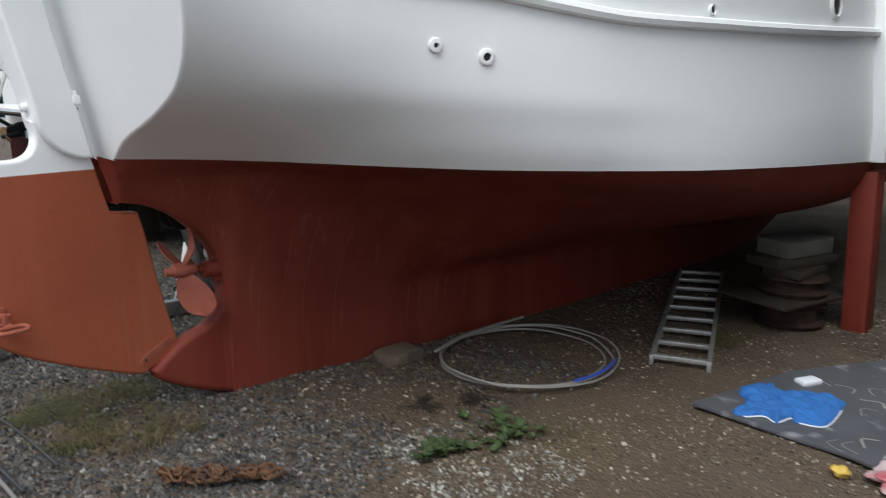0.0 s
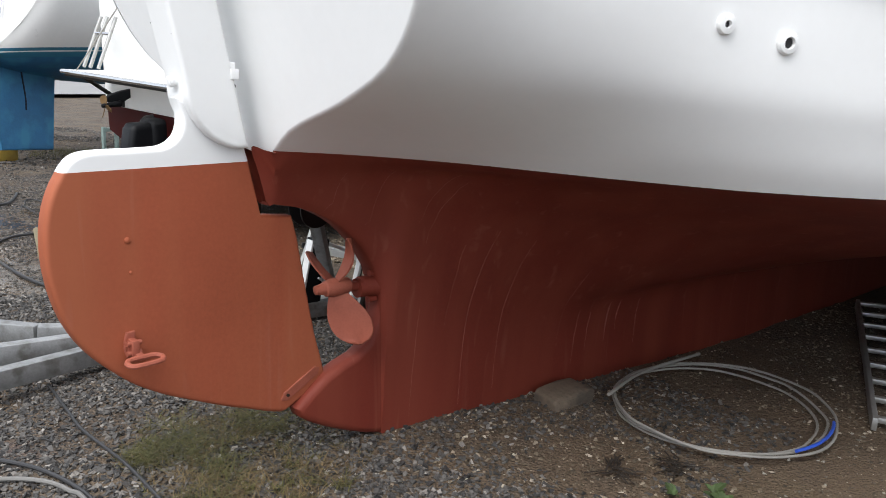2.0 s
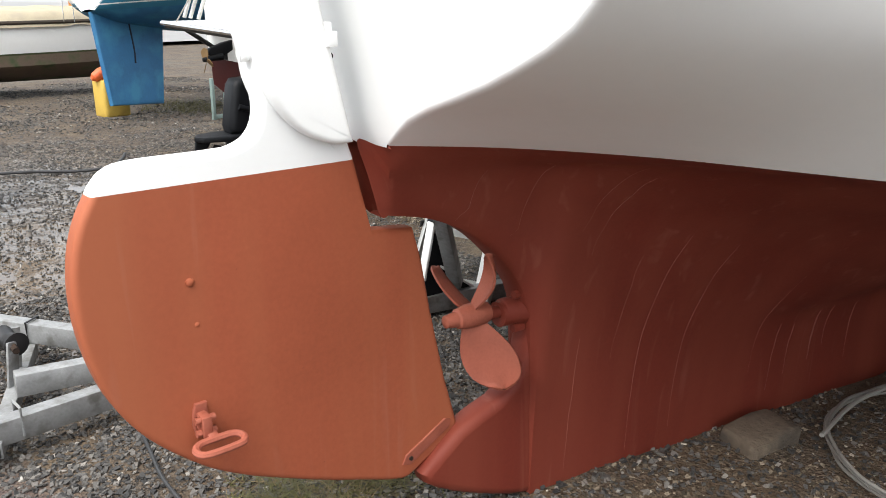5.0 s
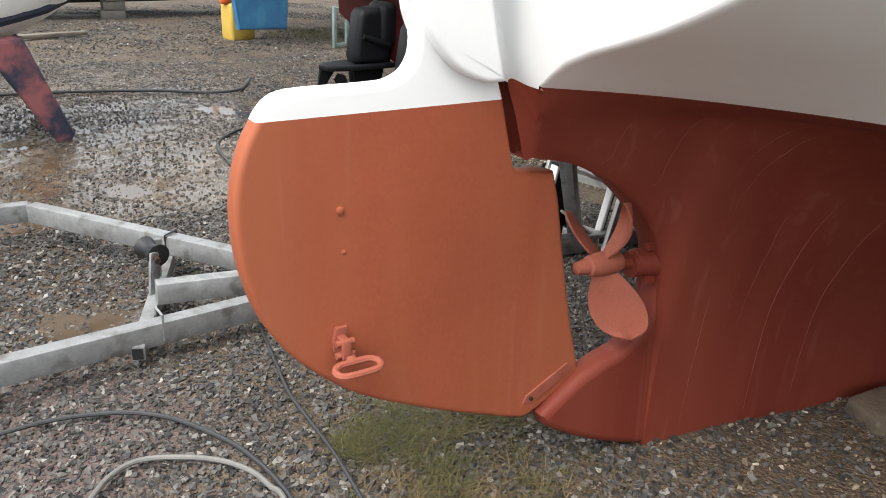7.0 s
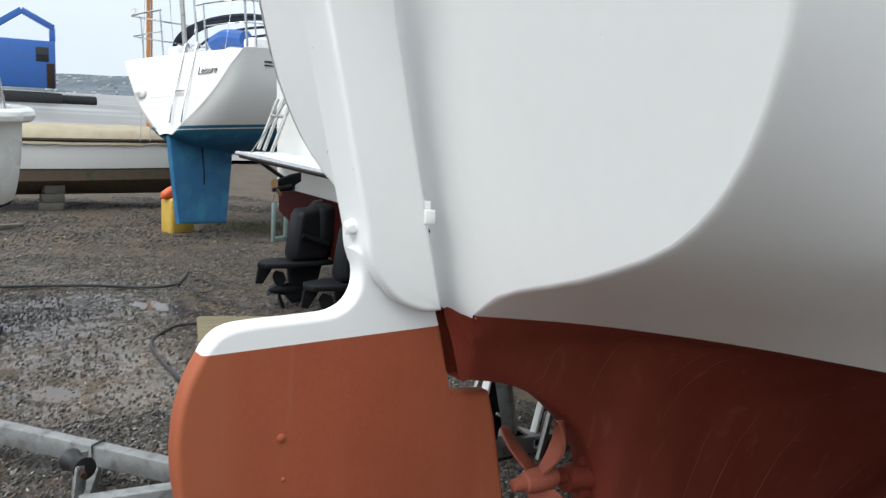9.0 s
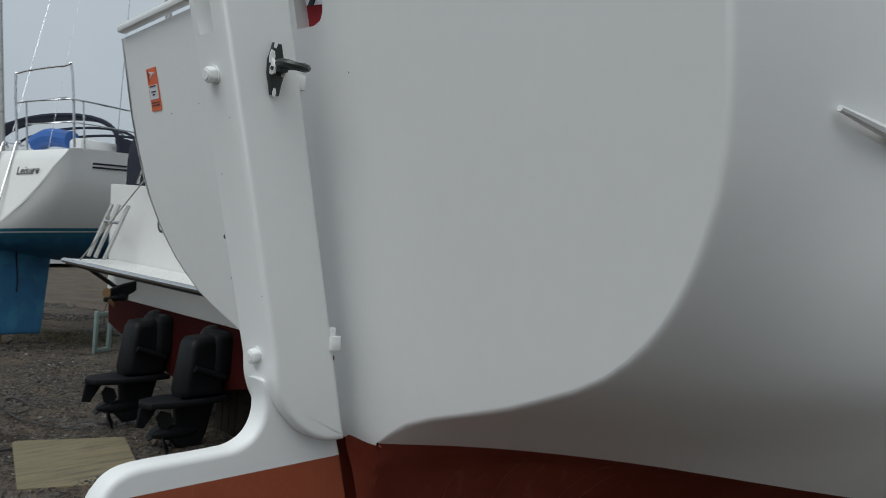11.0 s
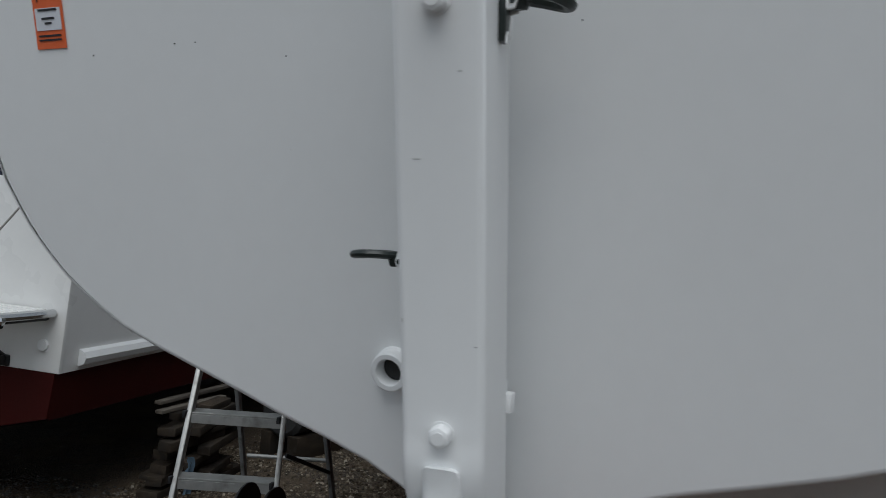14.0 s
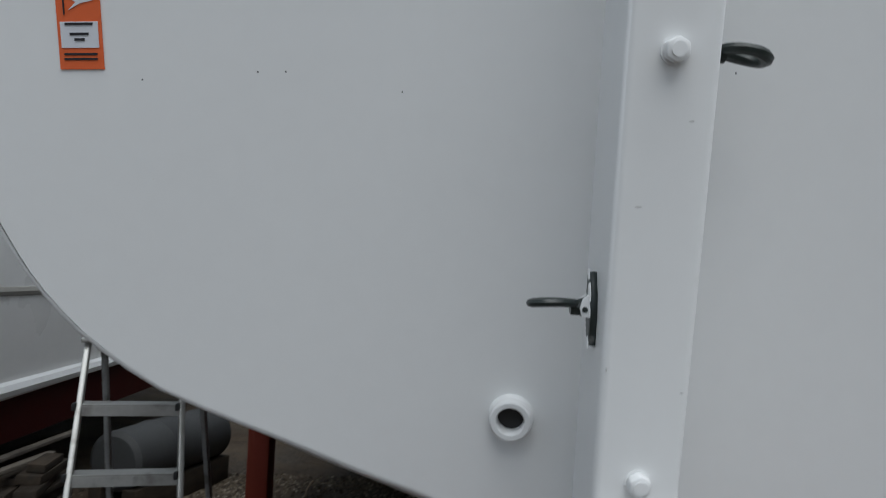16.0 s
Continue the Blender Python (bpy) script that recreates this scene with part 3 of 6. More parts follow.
# Sections of the bottom, from the waterline down to the keel: half-breadths and heights.
BOT = {
    0.0: [(0.13, 1.13), (0.1, 1.09), (0.075, 1.045), (0.055, 1.005), (0.042, 0.975), (0.036, 0.96), (0.034, 0.95)],
    0.15: [(0.195, 1.123), (0.14, 1.092), (0.098, 1.046), (0.07, 0.998), (0.052, 0.96), (0.042, 0.943), (0.036, 0.932)],
    0.3: [(0.31, 1.117), (0.2, 1.09), (0.13, 1.042), (0.09, 0.975), (0.065, 0.922), (0.048, 0.898), (0.038, 0.885)],
    0.42: [(0.46, 1.11), (0.3, 1.092), (0.18, 1.048), (0.11, 0.945), (0.075, 0.855), (0.055, 0.81), (0.04, 0.793)],
    0.5: [(0.57, 1.107), (0.37, 1.09), (0.22, 1.046), (0.125, 0.92), (0.082, 0.79), (0.058, 0.72), (0.042, 0.69)],
    0.54: [(0.63, 1.105), (0.42, 1.089), (0.25, 1.042), (0.135, 0.9), (0.085, 0.74), (0.058, 0.645), (0.043, 0.59)],
    0.56: [(0.66, 1.104), (0.44, 1.088), (0.26, 1.04), (0.14, 0.86), (0.08, 0.58), (0.055, 0.28), (0.045, 0.0)],
    0.75: [(0.97, 1.096), (0.7, 1.082), (0.42, 1.03), (0.2, 0.85), (0.1, 0.55), (0.07, 0.27), (0.055, 0.0)],
    1.0: [(1.24, 1.085), (0.93, 1.066), (0.56, 1.0), (0.27, 0.8), (0.13, 0.51), (0.088, 0.26), (0.075, -0.01)],
    1.4: [(1.5, 1.067), (1.2, 1.02), (0.8, 0.945), (0.41, 0.77), (0.19, 0.48), (0.12, 0.29), (0.1, -0.02)],
    2.0: [(1.68, 1.04), (1.48, 0.945), (1.04, 0.845), (0.62, 0.68), (0.31, 0.46), (0.172, 0.33), (0.155, -0.03)],
    3.0: [(1.78, 0.995), (1.66, 0.82), (1.28, 0.685), (0.86, 0.56), (0.5, 0.45), (0.25, 0.375), (0.24, -0.045)],
    4.0: [(1.8, 0.95), (1.71, 0.76), (1.38, 0.6), (0.94, 0.5), (0.54, 0.43), (0.27, 0.4), (0.25, -0.06)],
    5.5: [(1.62, 0.885), (1.5, 0.7), (1.1, 0.54), (0.68, 0.45), (0.4, 0.32), (0.3, 0.18), (0.27, -0.07)],
    7.0: [(1.1, 0.82), (0.9, 0.62), (0.64, 0.48), (0.4, 0.38), (0.24, 0.3), (0.17, 0.22), (0.14, 0.12)],
    8.2: [(0.42, 0.765), (0.34, 0.66), (0.26, 0.58), (0.18, 0.52), (0.12, 0.48), (0.09, 0.45), (0.07, 0.42)],
    9.0: [(0.02, 0.73), (0.02, 0.72), (0.02, 0.71), (0.02, 0.7), (0.02, 0.69), (0.02, 0.68), (0.02, 0.67)]}


def waterline_z(x):
    n = min(x, 1.0)
    return 1.133 - 0.048 * x + 0.018 * n * (1 - n)


def transom_x(z, y=0.0):
    """The transom's plane: raked aft, and turned a little so that its port edge lies further ahead."""
    return 0.002 - 0.22 * (z - 1.393) + 0.06 * y


def rake(x, z, y=0.0):
    """How far a hull point lies aft of or ahead of its station: the transom's slope, dying out forward."""
    f = max(0.0, 1 - x / 0.9)
    return f * f * transom_x(max(z, 0.96), y)


def topside_y(x, z):
    """Half-breadth of the topsides at station x and height z."""
    keys = list(TOP_Y)
    dz = min(max(z - waterline_z(x), 0), TOP_DZ[-1])
    return float(pchip(keys, [pchip(TOP_DZ, TOP_Y[k], dz) for k in keys], x))


def port_fullness(x, dz):
    """The port quarter runs leaner than the starboard one."""
    a = float(np.interp(x, [0, 0.3, 0.5, 0.75, 1.0, 1.4, 2.0, 3.0, 4.0], [0, 0.08, 0.26, 0.45, 0.52, 0.54, 0.5, 0.22, 0]))
    return (1 - a * max(0.0, 1 - max(0.0, dz) / 0.55)) * (1 + max(0.0, 1 - x / 1.5) * float(np.interp(dz, [0, 0.1, 0.17, 0.27, 0.37, 0.47, 0.6, 0.8], [0, 0, -0.05, 0.012, 0.048, 0.072, 0.092, 0.1])))


X_STATIONS = sorted(set(np.round(np.concatenate([np.linspace(0, 1.5, 31), np.linspace(1.5, 9.0, 38)]), 4)))
Z_STEPS = np.concatenate([np.linspace(0, 0.5, 16), np.linspace(0.56, 1.067, 9)])


def topside_point(x, dz, side):
    z = waterline_z(x) + dz
    y = side * topside_y(x, z)
    return (x + rake(x, z, y), y, z)


CORNER = 0.009


def rounded_rows(side):
    """Topside points station by station, beginning with a soft corner that turns out of the transom."""
    lean = (lambda x, d: 1.0) if side < 0 else port_fullness
    def at(x, d):
        a, b, c = topside_point(x, d, side)
        return Vector((a, b * lean(x, d), c))
    out = []
    tip = [at(0.0, d) for d in Z_STEPS]
    inner = []
    for i, p in enumerate(tip):
        t = (tip[min(i + 1, len(tip) - 1)] - tip[max(i - 1, 0)]).normalized()
        n = Vector((-1, 0.06, -0.22)).normalized()
        inward = n.cross(t).normalized()
        if inward.y * side > 0:
            inward = -inward
        inner.append(p + inward * CORNER * min(1.0, abs(p.y) / 0.25))
    first = [at(0.013, d) for d in Z_STEPS]
    for u in np.linspace(0, 1, 6):
        u = float(u)
        out.append([a * (1 - u) ** 2 + b * 2 * u * (1 - u) + c * u * u for a, b, c in zip(inner, tip, first)])
    for x in X_STATIONS[1:]:
        out.append([at(x, d) for d in Z_STEPS])
    return out


rows, prt = rounded_rows(-1), rounded_rows(1)
stern_line = rows[0]
part("topside_shell", joined(grid_mesh(rows), grid_mesh(prt)), WHITE, boat, "glossy white painted topsides", smooth=60)
# deck that closes the hull at the rail
deck = [[tuple(r[-1].lerp(q[-1], float(u)) - Vector((0, 0, 0.06))) for u in np.linspace(0, 1, 7)] for r, q in zip(rows[6:], prt[6:])]
part("deck", grid_mesh(deck), WHITE2, boat, "white deck")

bk = list(BOT)
bx = sorted(set(np.round(np.concatenate([np.linspace(0, 0.54, 19), [0.56, 0.6, 0.66], np.linspace(0.75, 1.5, 13), np.linspace(1.6, 9.0, 34)]), 4)))
rows = []
for x in bx:
    ctrl = [(float(pchip(bk, [BOT[k][i][0] for k in bk], x)), float(pchip(bk, [BOT[k][i][1] for k in bk], x))) for i in range(7)]
    ctrl[0] = (topside_y(x, waterline_z(x)), waterline_z(x))
    line = smooth_line(ctrl, 25)
    near = max(0.0, 1 - x / 0.3)
    rows.append([(x + rake(x, z, -y) * (near + (1 - near) * max(0.0, 1 - k / 10)), -y, z) for k, (y, z) in enumerate(line)])
# the sternpost: the foot of the transom, then its after edge down to the propeller opening
post = smooth_line([(0.05, 0.13, 1.128), (0.034, 0.09, 1.134), (0.016, 0.036, 1.139), (0.042, 0.034, 1.056), (0.06, 0.034, 0.992), (0.068, 0.034, 0.962), (0.082, 0.034, 0.945)], 25)
rows.insert(0, [(a, -b, c) for a, b, c in post])
rows[1] = [(max(p[0], q[0] + 0.006), p[1], p[2]) for p, q in zip(rows[1], rows[0])]
# round: starboard side, across the keel's foot, port side
def lean_port(p):
    x, y, z = p
    f = min(1.0, max(0.0, (abs(y) - 0.06) / 0.3))
    return (x, -y * (1 - (1 - port_fullness(x, 0)) * f), z)


full = [r + [lean_port(p) for p in r[::-1]] for r in rows]
part("bottom", grid_mesh(full), RED, boat, "brick-red antifouled hull bottom and long keel", smooth=50)
# long pale drips that ran down the bottom
def bottom_point(x, f):
    i = min(range(len(bx)), key=lambda k: abs(bx[k] - x)) + 1
    j = min(i + 1, len(rows) - 1)
    u = (x - bx[i - 1]) / max(1e-6, bx[min(i, len(bx) - 1)] - bx[i - 1])
    k, v = int(f * 24), f * 24 - int(f * 24)
    k2 = min(k + 1, 24)
    a = Vector(rows[i][k]).lerp(Vector(rows[i][k2]), v)
    b = Vector(rows[j][k]).lerp(Vector(rows[j][k2]), v)
    return a.lerp(b, max(0.0, min(1.0, u)))


rnd = random.Random(21)
for x, f0, f1, w in ((0.95, 0.5, 0.97, 0.0012), (1.12, 0.52, 0.95, 0.0012), (0.84, 0.55, 0.75, 0.0009), (0.68, 0.35, 0.55, 0.001), (0.63, 0.3, 0.5, 0.0009), (0.45, 0.3, 0.65, 0.0009), (0.3, 0.3, 0.8, 0.0008), (1.5, 0.6, 0.9, 0.0009), (0.7, 0.7, 0.97, 0.0009), (1.62, 0.8, 0.95, 0.0016), (1.7, 0.82, 0.93, 0.0016), (1.76, 0.8, 0.92, 0.0018), (1.83, 0.83, 0.92, 0.0016), (1.9, 0.8, 0.9, 0.0014), (2.0, 0.82, 0.94, 0.0014)):
    pts = []
    for f in np.linspace(f0, f1, 8):
        p = bottom_point(x - 0.05 * (f - f0) + 0.0025 * rnd.uniform(-1, 1), f)
        pts.append((p.x, p.y - 0.0006, p.z - 0.0004))
    part("paint_run", tube(pts, 0.75 * w, 5, steps=40, taper=lambda q: 0.4 + 0.6 * math.sin(math.pi * min(1, q + 0.15)), flat=0.8), DRIP, boat, "thin pale run in the paint")
# rounded after edge and heel of the keel under the propeller
heel = [(0.62, 0.6), (0.545, 0.59), (0.54, 0.53), (0.528, 0.464), (0.496, 0.391), (0.439, 0.352), (0.37, 0.33), (0.307, 0.303), (0.24, 0.255),
        (0.182, 0.205), (0.195, 0.172), (0.233, 0.143), (0.29, 0.11), (0.346, 0.082), (0.42, 0.05), (0.498, 0.02), (0.577, 0.0), (0.7, 0.0)]
part("keel_heel", plate(heel, 0.086, bevel=0.026, seg=3), RED, boat, "rounded red keel heel")
boss = lathe([(0.02, 0.0), (0.052, 0.0), (0.055, 0.012), (0.045, 0.02), (0.038, 0.05), (0.036, 0.1)], 20, Matrix.Translation((0.56, 0, 0.6)) @ Matrix.Rotation(radians(-90), 4, "Y"))
part("stern_gland", boss, RED, boat, "red painted stern tube boss")
for z in (0.655, 0.555):
    part("gland_bolt", rod((0.535, -0.02, z), (0.5, -0.02, z), 0.013, n=6), RED, boat)
# transom: a flat raked plate, with the tiller port cut through it
edge = [(p[1], p[2]) for p in stern_line if p[2] < 2.215] + [(p[1], p[2]) for p in prt[0] if p[2] < 2.215][::-1] + [(0.1, 1.122), (0.05, 1.116), (-0.05, 1.116), (-0.1, 1.122)]
port_hole = [(0.02, 2.06), (-0.05, 2.057), (-0.077, 2.063), (-0.09, 2.078), (-0.095, 2.1), (-0.097, 2.18), (0.02, 2.18)]


def transom_sheet(offset):
    bm = bmesh.new()
    loops = []
    for line in (edge, port_hole):
        vs = [bm.verts.new((transom_x(z, y) + offset, y, z)) for y, z in line]
        loops.append([bm.edges.new((vs[i], vs[(i + 1) % len(vs)])) for i in range(len(vs))])
    bmesh.ops.triangle_fill(bm, edges=loops[0] + loops[1], use_beauty=True)
    return bm


shell = transom_sheet(0.0)
ring = bmesh.new()
a = [ring.verts.new((transom_x(z, y), y, z)) for y, z in port_hole]
b = [ring.verts.new((transom_x(z, y) + 0.045, y, z)) for y, z in port_hole]
for i in range(len(a)):
    j = (i + 1) % len(a)
    ring.faces.new((a[i], a[j], b[j], b[i]))
part("transom", joined(shell, ring), WHITE, boat, "white flat wineglass transom", smooth=30)
# capping along the top of the transom
cap = [Vector((transom_x(2.22, y) - 0.006, y, 2.223)) for y in (-1.06, 1.1)]
part("transom_capping", beam(cap[0], cap[1], 0.034, 0.026, 0.01), WHITE, boat, "white rounded capping rail")
flag = part("ensign", grid_mesh([[(transom_x(z, y) + 0.045 + 0.012 * math.sin(9 * y + 5 * z), y, z) for y in np.linspace(-0.2, 0.05, 10)] for z in np.linspace(1.98, 2.19, 8)]), REDCLOTH, boat, "dark red ensign cloth")
part("ensign_corner", plate([(-0.1, 2.1), (0.0, 2.112), (0.03, 2.19), (-0.13, 2.19)], 0.002, "x", at=transom_x(2.14) + 0.026, bevel=0), PAPER, flag, "white ground of the ensign's corner")
part("ensign_band", plate([(-0.03, 2.106), (-0.01, 2.108), (-0.06, 2.19), (-0.085, 2.19)], 0.002, "x", at=transom_x(2.14) + 0.023, bevel=0), NAVY, flag, "dark blue band of the ensign's corner")


# rubbing strake along both sides
for side in (-1, 1):
    line = []
    for x in np.linspace(0.2, 8.6, 64):
        z = float(pchip((0.2, 0.6, 1.04, 1.18, 1.42, 1.7, 2.1, 2.6, 3.6, 5.0, 8.6), (1.84, 1.765, 1.704, 1.682, 1.655, 1.648, 1.647, 1.652, 1.678, 1.72, 1.9), x))
        y = topside_y(x, z)
        line.append((x + rake(x, z, side * y), side * (y + 0.012), z))
    part("rubbing_strake", tube(line, 0.026, 8, steps=0, taper=lambda q: min(1.0, 0.2 + 16 * q)), WHITE, boat, "white half-round rubbing strake")

# skin fittings on the starboard topside
def skin_fitting(x, z, r, hole, name, label):
    y = -topside_y(x, z)
    e = 0.02
    dzs = (topside_y(x, z + e) - topside_y(x, z - e)) / (2 * e)
    gx = (topside_y(x + e, z) - topside_y(x - e, z)) / (2 * e)
    nrm = Vector((-gx, -1, -dzs)).normalized()
    q = nrm.to_track_quat("Z", "Y").to_matrix().to_4x4()
    mm = Matrix.Translation((x + rake(x, z, y), y, z)) @ q
    ring_ = lathe([(hole, 0.0), (r, 0.0), (r, 0.006), (r * 0.86, 0.012), (hole * 1.1, 0.014), (hole, 0.01), (hole, 0.004)], 24, mm, caps=False)
    ob = part(name, ring_, WHITE, boat, label)
    # a black disc stands for the shade inside the hole
    part("bore", lathe([(hole * 1.02, 0.003), (hole * 0.98, 0.0045)], 16, mm), BLACK, ob, "black disc filling the bore for its shade")
    return ob


a = skin_fitting(0.706, 1.543, 0.027, 0.009, "skin_fitting", "white skin fitting with a slotted centre")
skin_fitting(0.878, 1.505, 0.031, 0.0145, "skin_fitting", "white skin fitting with an open bore")
skin_fitting(1.915, 1.706, 0.021, 0.018, "scupper_hole", "small dark scupper hole")
skin_fitting(3.133, 1.797, 0.075, 0.055, "porthole", "round porthole with a pale rim")

# legs, white over the waterline and red under it
for side, x, y in ((-1, 3.86, 1.81), (1, 3.86, 1.75)):
    leg = new("leg")
    leg.parent = boat
    leg["label"] = "beaching leg, white above and red below"
    part("upper_leg", box(0.17, 0.15, 0.95, (x, side * y, 1.42), 0.012), WHITE, leg, "white upper leg")
    part("lower_leg", box(0.165, 0.145, 1.0, (x + 0.03, side * (y - 0.03), 0.445 + 0.055 * side), 0.012, Matrix.Rotation(radians(side * 1.0), 4, "X")), RED, leg, "red lower leg")
    part("leg_bolt", rod((x + 0.1, side * (y + 0.06), 1.66), (x + 0.1, side * (y + 0.1), 1.66), 0.03, n=6), STEEL, leg, "steel leg bolt")

# propeller
prop = new("propeller")
prop.parent = boat
prop["label"] = "three-bladed propeller painted over in red antifouling"
part("shaft", rod((0.57, 0, 0.6), (0.37, 0, 0.616), 0.018), RED, prop)
part("hub", lathe([(0.006, -0.085), (0.017, -0.08), (0.022, -0.045), (0.028, -0.04), (0.034, -0.005), (0.034, 0.04), (0.028, 0.06)], 18,
                  Matrix.Translation((0.362, 0, 0.619)) @ Matrix.Rotation(radians(90), 4, "Y")), PROPRED, prop)
part("bearing_housing", rod((0.57, 0, 0.6), (0.47, 0, 0.61), 0.035, n=16, bevel=0.008), RED, prop)
for ang in (28, 108, 250):
    # a pitched spoon-shaped blade standing out from the hub
    a = radians(ang)
    rad, tan = Vector((0, math.cos(a), math.sin(a))), Vector((0, -math.sin(a), math.cos(a)))
    swept = {28: -0.01, 108: 0.0, 250: 0.055}[ang]
    span = {28: 0.16, 108: 0.17, 250: 0.195}[ang]
    rows = []
    for u in np.linspace(0, 1, 14):
        r = 0.03 + span * u
        w = 0.05 + 0.115 * math.sin(math.pi * min(1.0, 0.1 + 0.72 * u)) ** 1.2
        w *= 0.43 if ang == 108 else 0.92
        w *= math.sqrt(max(0.02, 1 - max(0, (u - 0.72) / 0.28) ** 2.4))
        beta = radians(62 - 22 * u) * (0.22 if ang == 108 else 1)
        row = []
        for v in np.linspace(-0.5, 0.5, 9):
            c = (math.cos(beta) * tan - math.sin(beta) * Vector((1, 0, 0))) * float(v * w)
            camber = float(0.016 * (1 - 4 * v * v) * u)
            row.append(Vector((0.372, 0, 0.619)) + rad * float(r) + c + camber * (math.cos(beta) * Vector((1, 0, 0)) + math.sin(beta) * tan) + Vector((swept * float(u) + (0.03 * math.sin(math.pi * u) if ang == 108 else 0.0), 0, 0)))
        rows.append(row)
    bmb = grid_mesh(rows)
    bmesh.ops.recalc_face_normals(bmb, faces=bmb.faces)
    bmesh.ops.solidify(bmb, geom=bmb.faces[:], thickness=0.006)
    part("blade", bmb, PROPRED, prop, smooth=60)

# ---- rudder (turned a little to port against the keel) ----
rudder = new("rudder")
rudder.parent = boat
rudder.matrix_basis = pose(0.001, 0.004, 0, 0, 0, 4.4)
rudder["label"] = "transom-hung rudder, white stock and brick-red blade"
BLADE = [(-0.57, 1.092), (-0.593, 1.051), (-0.612, 0.998), (-0.623, 0.935), (-0.625, 0.872), (-0.62, 0.811), (-0.608, 0.748), (-0.588, 0.684), (-0.557, 0.621),
         (-0.516, 0.562), (-0.464, 0.507), (-0.396, 0.447), (-0.33, 0.404), (-0.264, 0.368), (-0.101, 0.291), (0.0, 0.25), (0.081, 0.216), (0.13, 0.2), (0.152, 0.2),
         (0.178, 0.212), (0.328, 0.284), (0.305, 0.37), (0.279, 0.459), (0.233, 0.666), (0.202, 0.824), (0.179, 0.9), (0.058, 0.914), (0.013, 1.092)]
HEAD = [(-0.562, 1.106), (-0.54, 1.13), (-0.508, 1.144), (-0.454, 1.148), (-0.381, 1.148), (-0.31, 1.149), (-0.275, 1.152), (-0.24, 1.168), (-0.218, 1.2),
        (-0.214, 1.244), (-0.228, 1.29), (-0.1, 1.29), (-0.01, 1.16)]


def rudder_board(below):
    """The board with its edges well rounded, cut at the paint line."""
    aft = smooth_line(BLADE[:17], 44)
    crown = smooth_line(HEAD[:11][::-1], 26)
    outline = [tuple(p) for p in aft] + BLADE[17:] + HEAD[11:][::-1] + [tuple(p) for p in crown]
    bm = plate(outline, 0.058, bevel=0.02, seg=5)
    bmesh.ops.bisect_plane(bm, geom=bm.verts[:] + bm.edges[:] + bm.faces[:], plane_co=(0, 0, 1.093), plane_no=(0, 0, 1), clear_outer=below, clear_inner=not below)
    return bm


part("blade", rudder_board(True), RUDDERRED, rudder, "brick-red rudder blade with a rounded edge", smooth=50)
part("blade_top", rudder_board(False), WHITE, rudder, "white painted top of the blade", smooth=50)


def stock_x(z):
    return -0.212 - 0.245 * (z - 1.312), -0.006 - 0.236 * (z - 1.138)


STOCK = [(-0.006, 1.138), (-0.06, 1.14), (-0.13, 1.171), (-0.186, 1.228), (-0.212, 1.283), (-0.2185, 1.335)]
STOCK = [tuple(float(c) for c in p) for p in smooth_line(STOCK, 18)]
STOCK += [(stock_x(2.42)[0], 2.42), (stock_x(2.42)[1], 2.42)]


def carved(bm, cutter):
    """The first shape with the second cut out of it."""
    both = []
    for name, b in (("shape", bm), ("cutter", cutter)):
        me = bpy.data.meshes.new(name)
        bmesh.ops.recalc_face_normals(b, faces=b.faces)
        b.to_mesh(me)
        b.free()
        both.append(new(name, me))
    cut = both[0].modifiers.new("cut", "BOOLEAN")
    cut.operation, cut.object, cut.solver = "DIFFERENCE", both[1], "EXACT"
    me = bpy.data.meshes.new_from_object(both[0].evaluated_get(bpy.context.evaluated_depsgraph_get()))
    out = bmesh.new()
    out.from_mesh(me)
    for ob in both:
        bpy.data.objects.remove(ob)
    return out


# the tiller slot opens the stock's head from aft
slot = box(0.3, 0.054, 0.5, (stock_x(2.22)[0] + 0.08, 0.008, 2.245), 0.002)
part("stock", carved(plate(STOCK, 0.124, bevel=0.013, seg=5), slot), WHITE, rudder, "thick white rudder stock with rounded corners and a tiller slot", smooth=50)
part("stock_seam", box(0.003, 0.098, 0.0012, (stock_x(1.298)[0] + 0.0009, 0, 1.298), 0), CHIP, rudder)
for z in (1.339, 1.915):
    x0 = stock_x(z)[0]
    d = Vector((-1, 0, -0.18)).normalized()
    c = Vector((x0, 0.0, z))
    nut = rod(c, c + d * 0.021, 0.0175, n=6, bevel=0.004)
    part("bolt_head", joined(nut, rod(c, c + d * 0.003, 0.019, n=20), rod(c + d * 0.019, c + d * 0.0225, 0.01, n=12)), WHITE, rudder, "white painted bolt head")
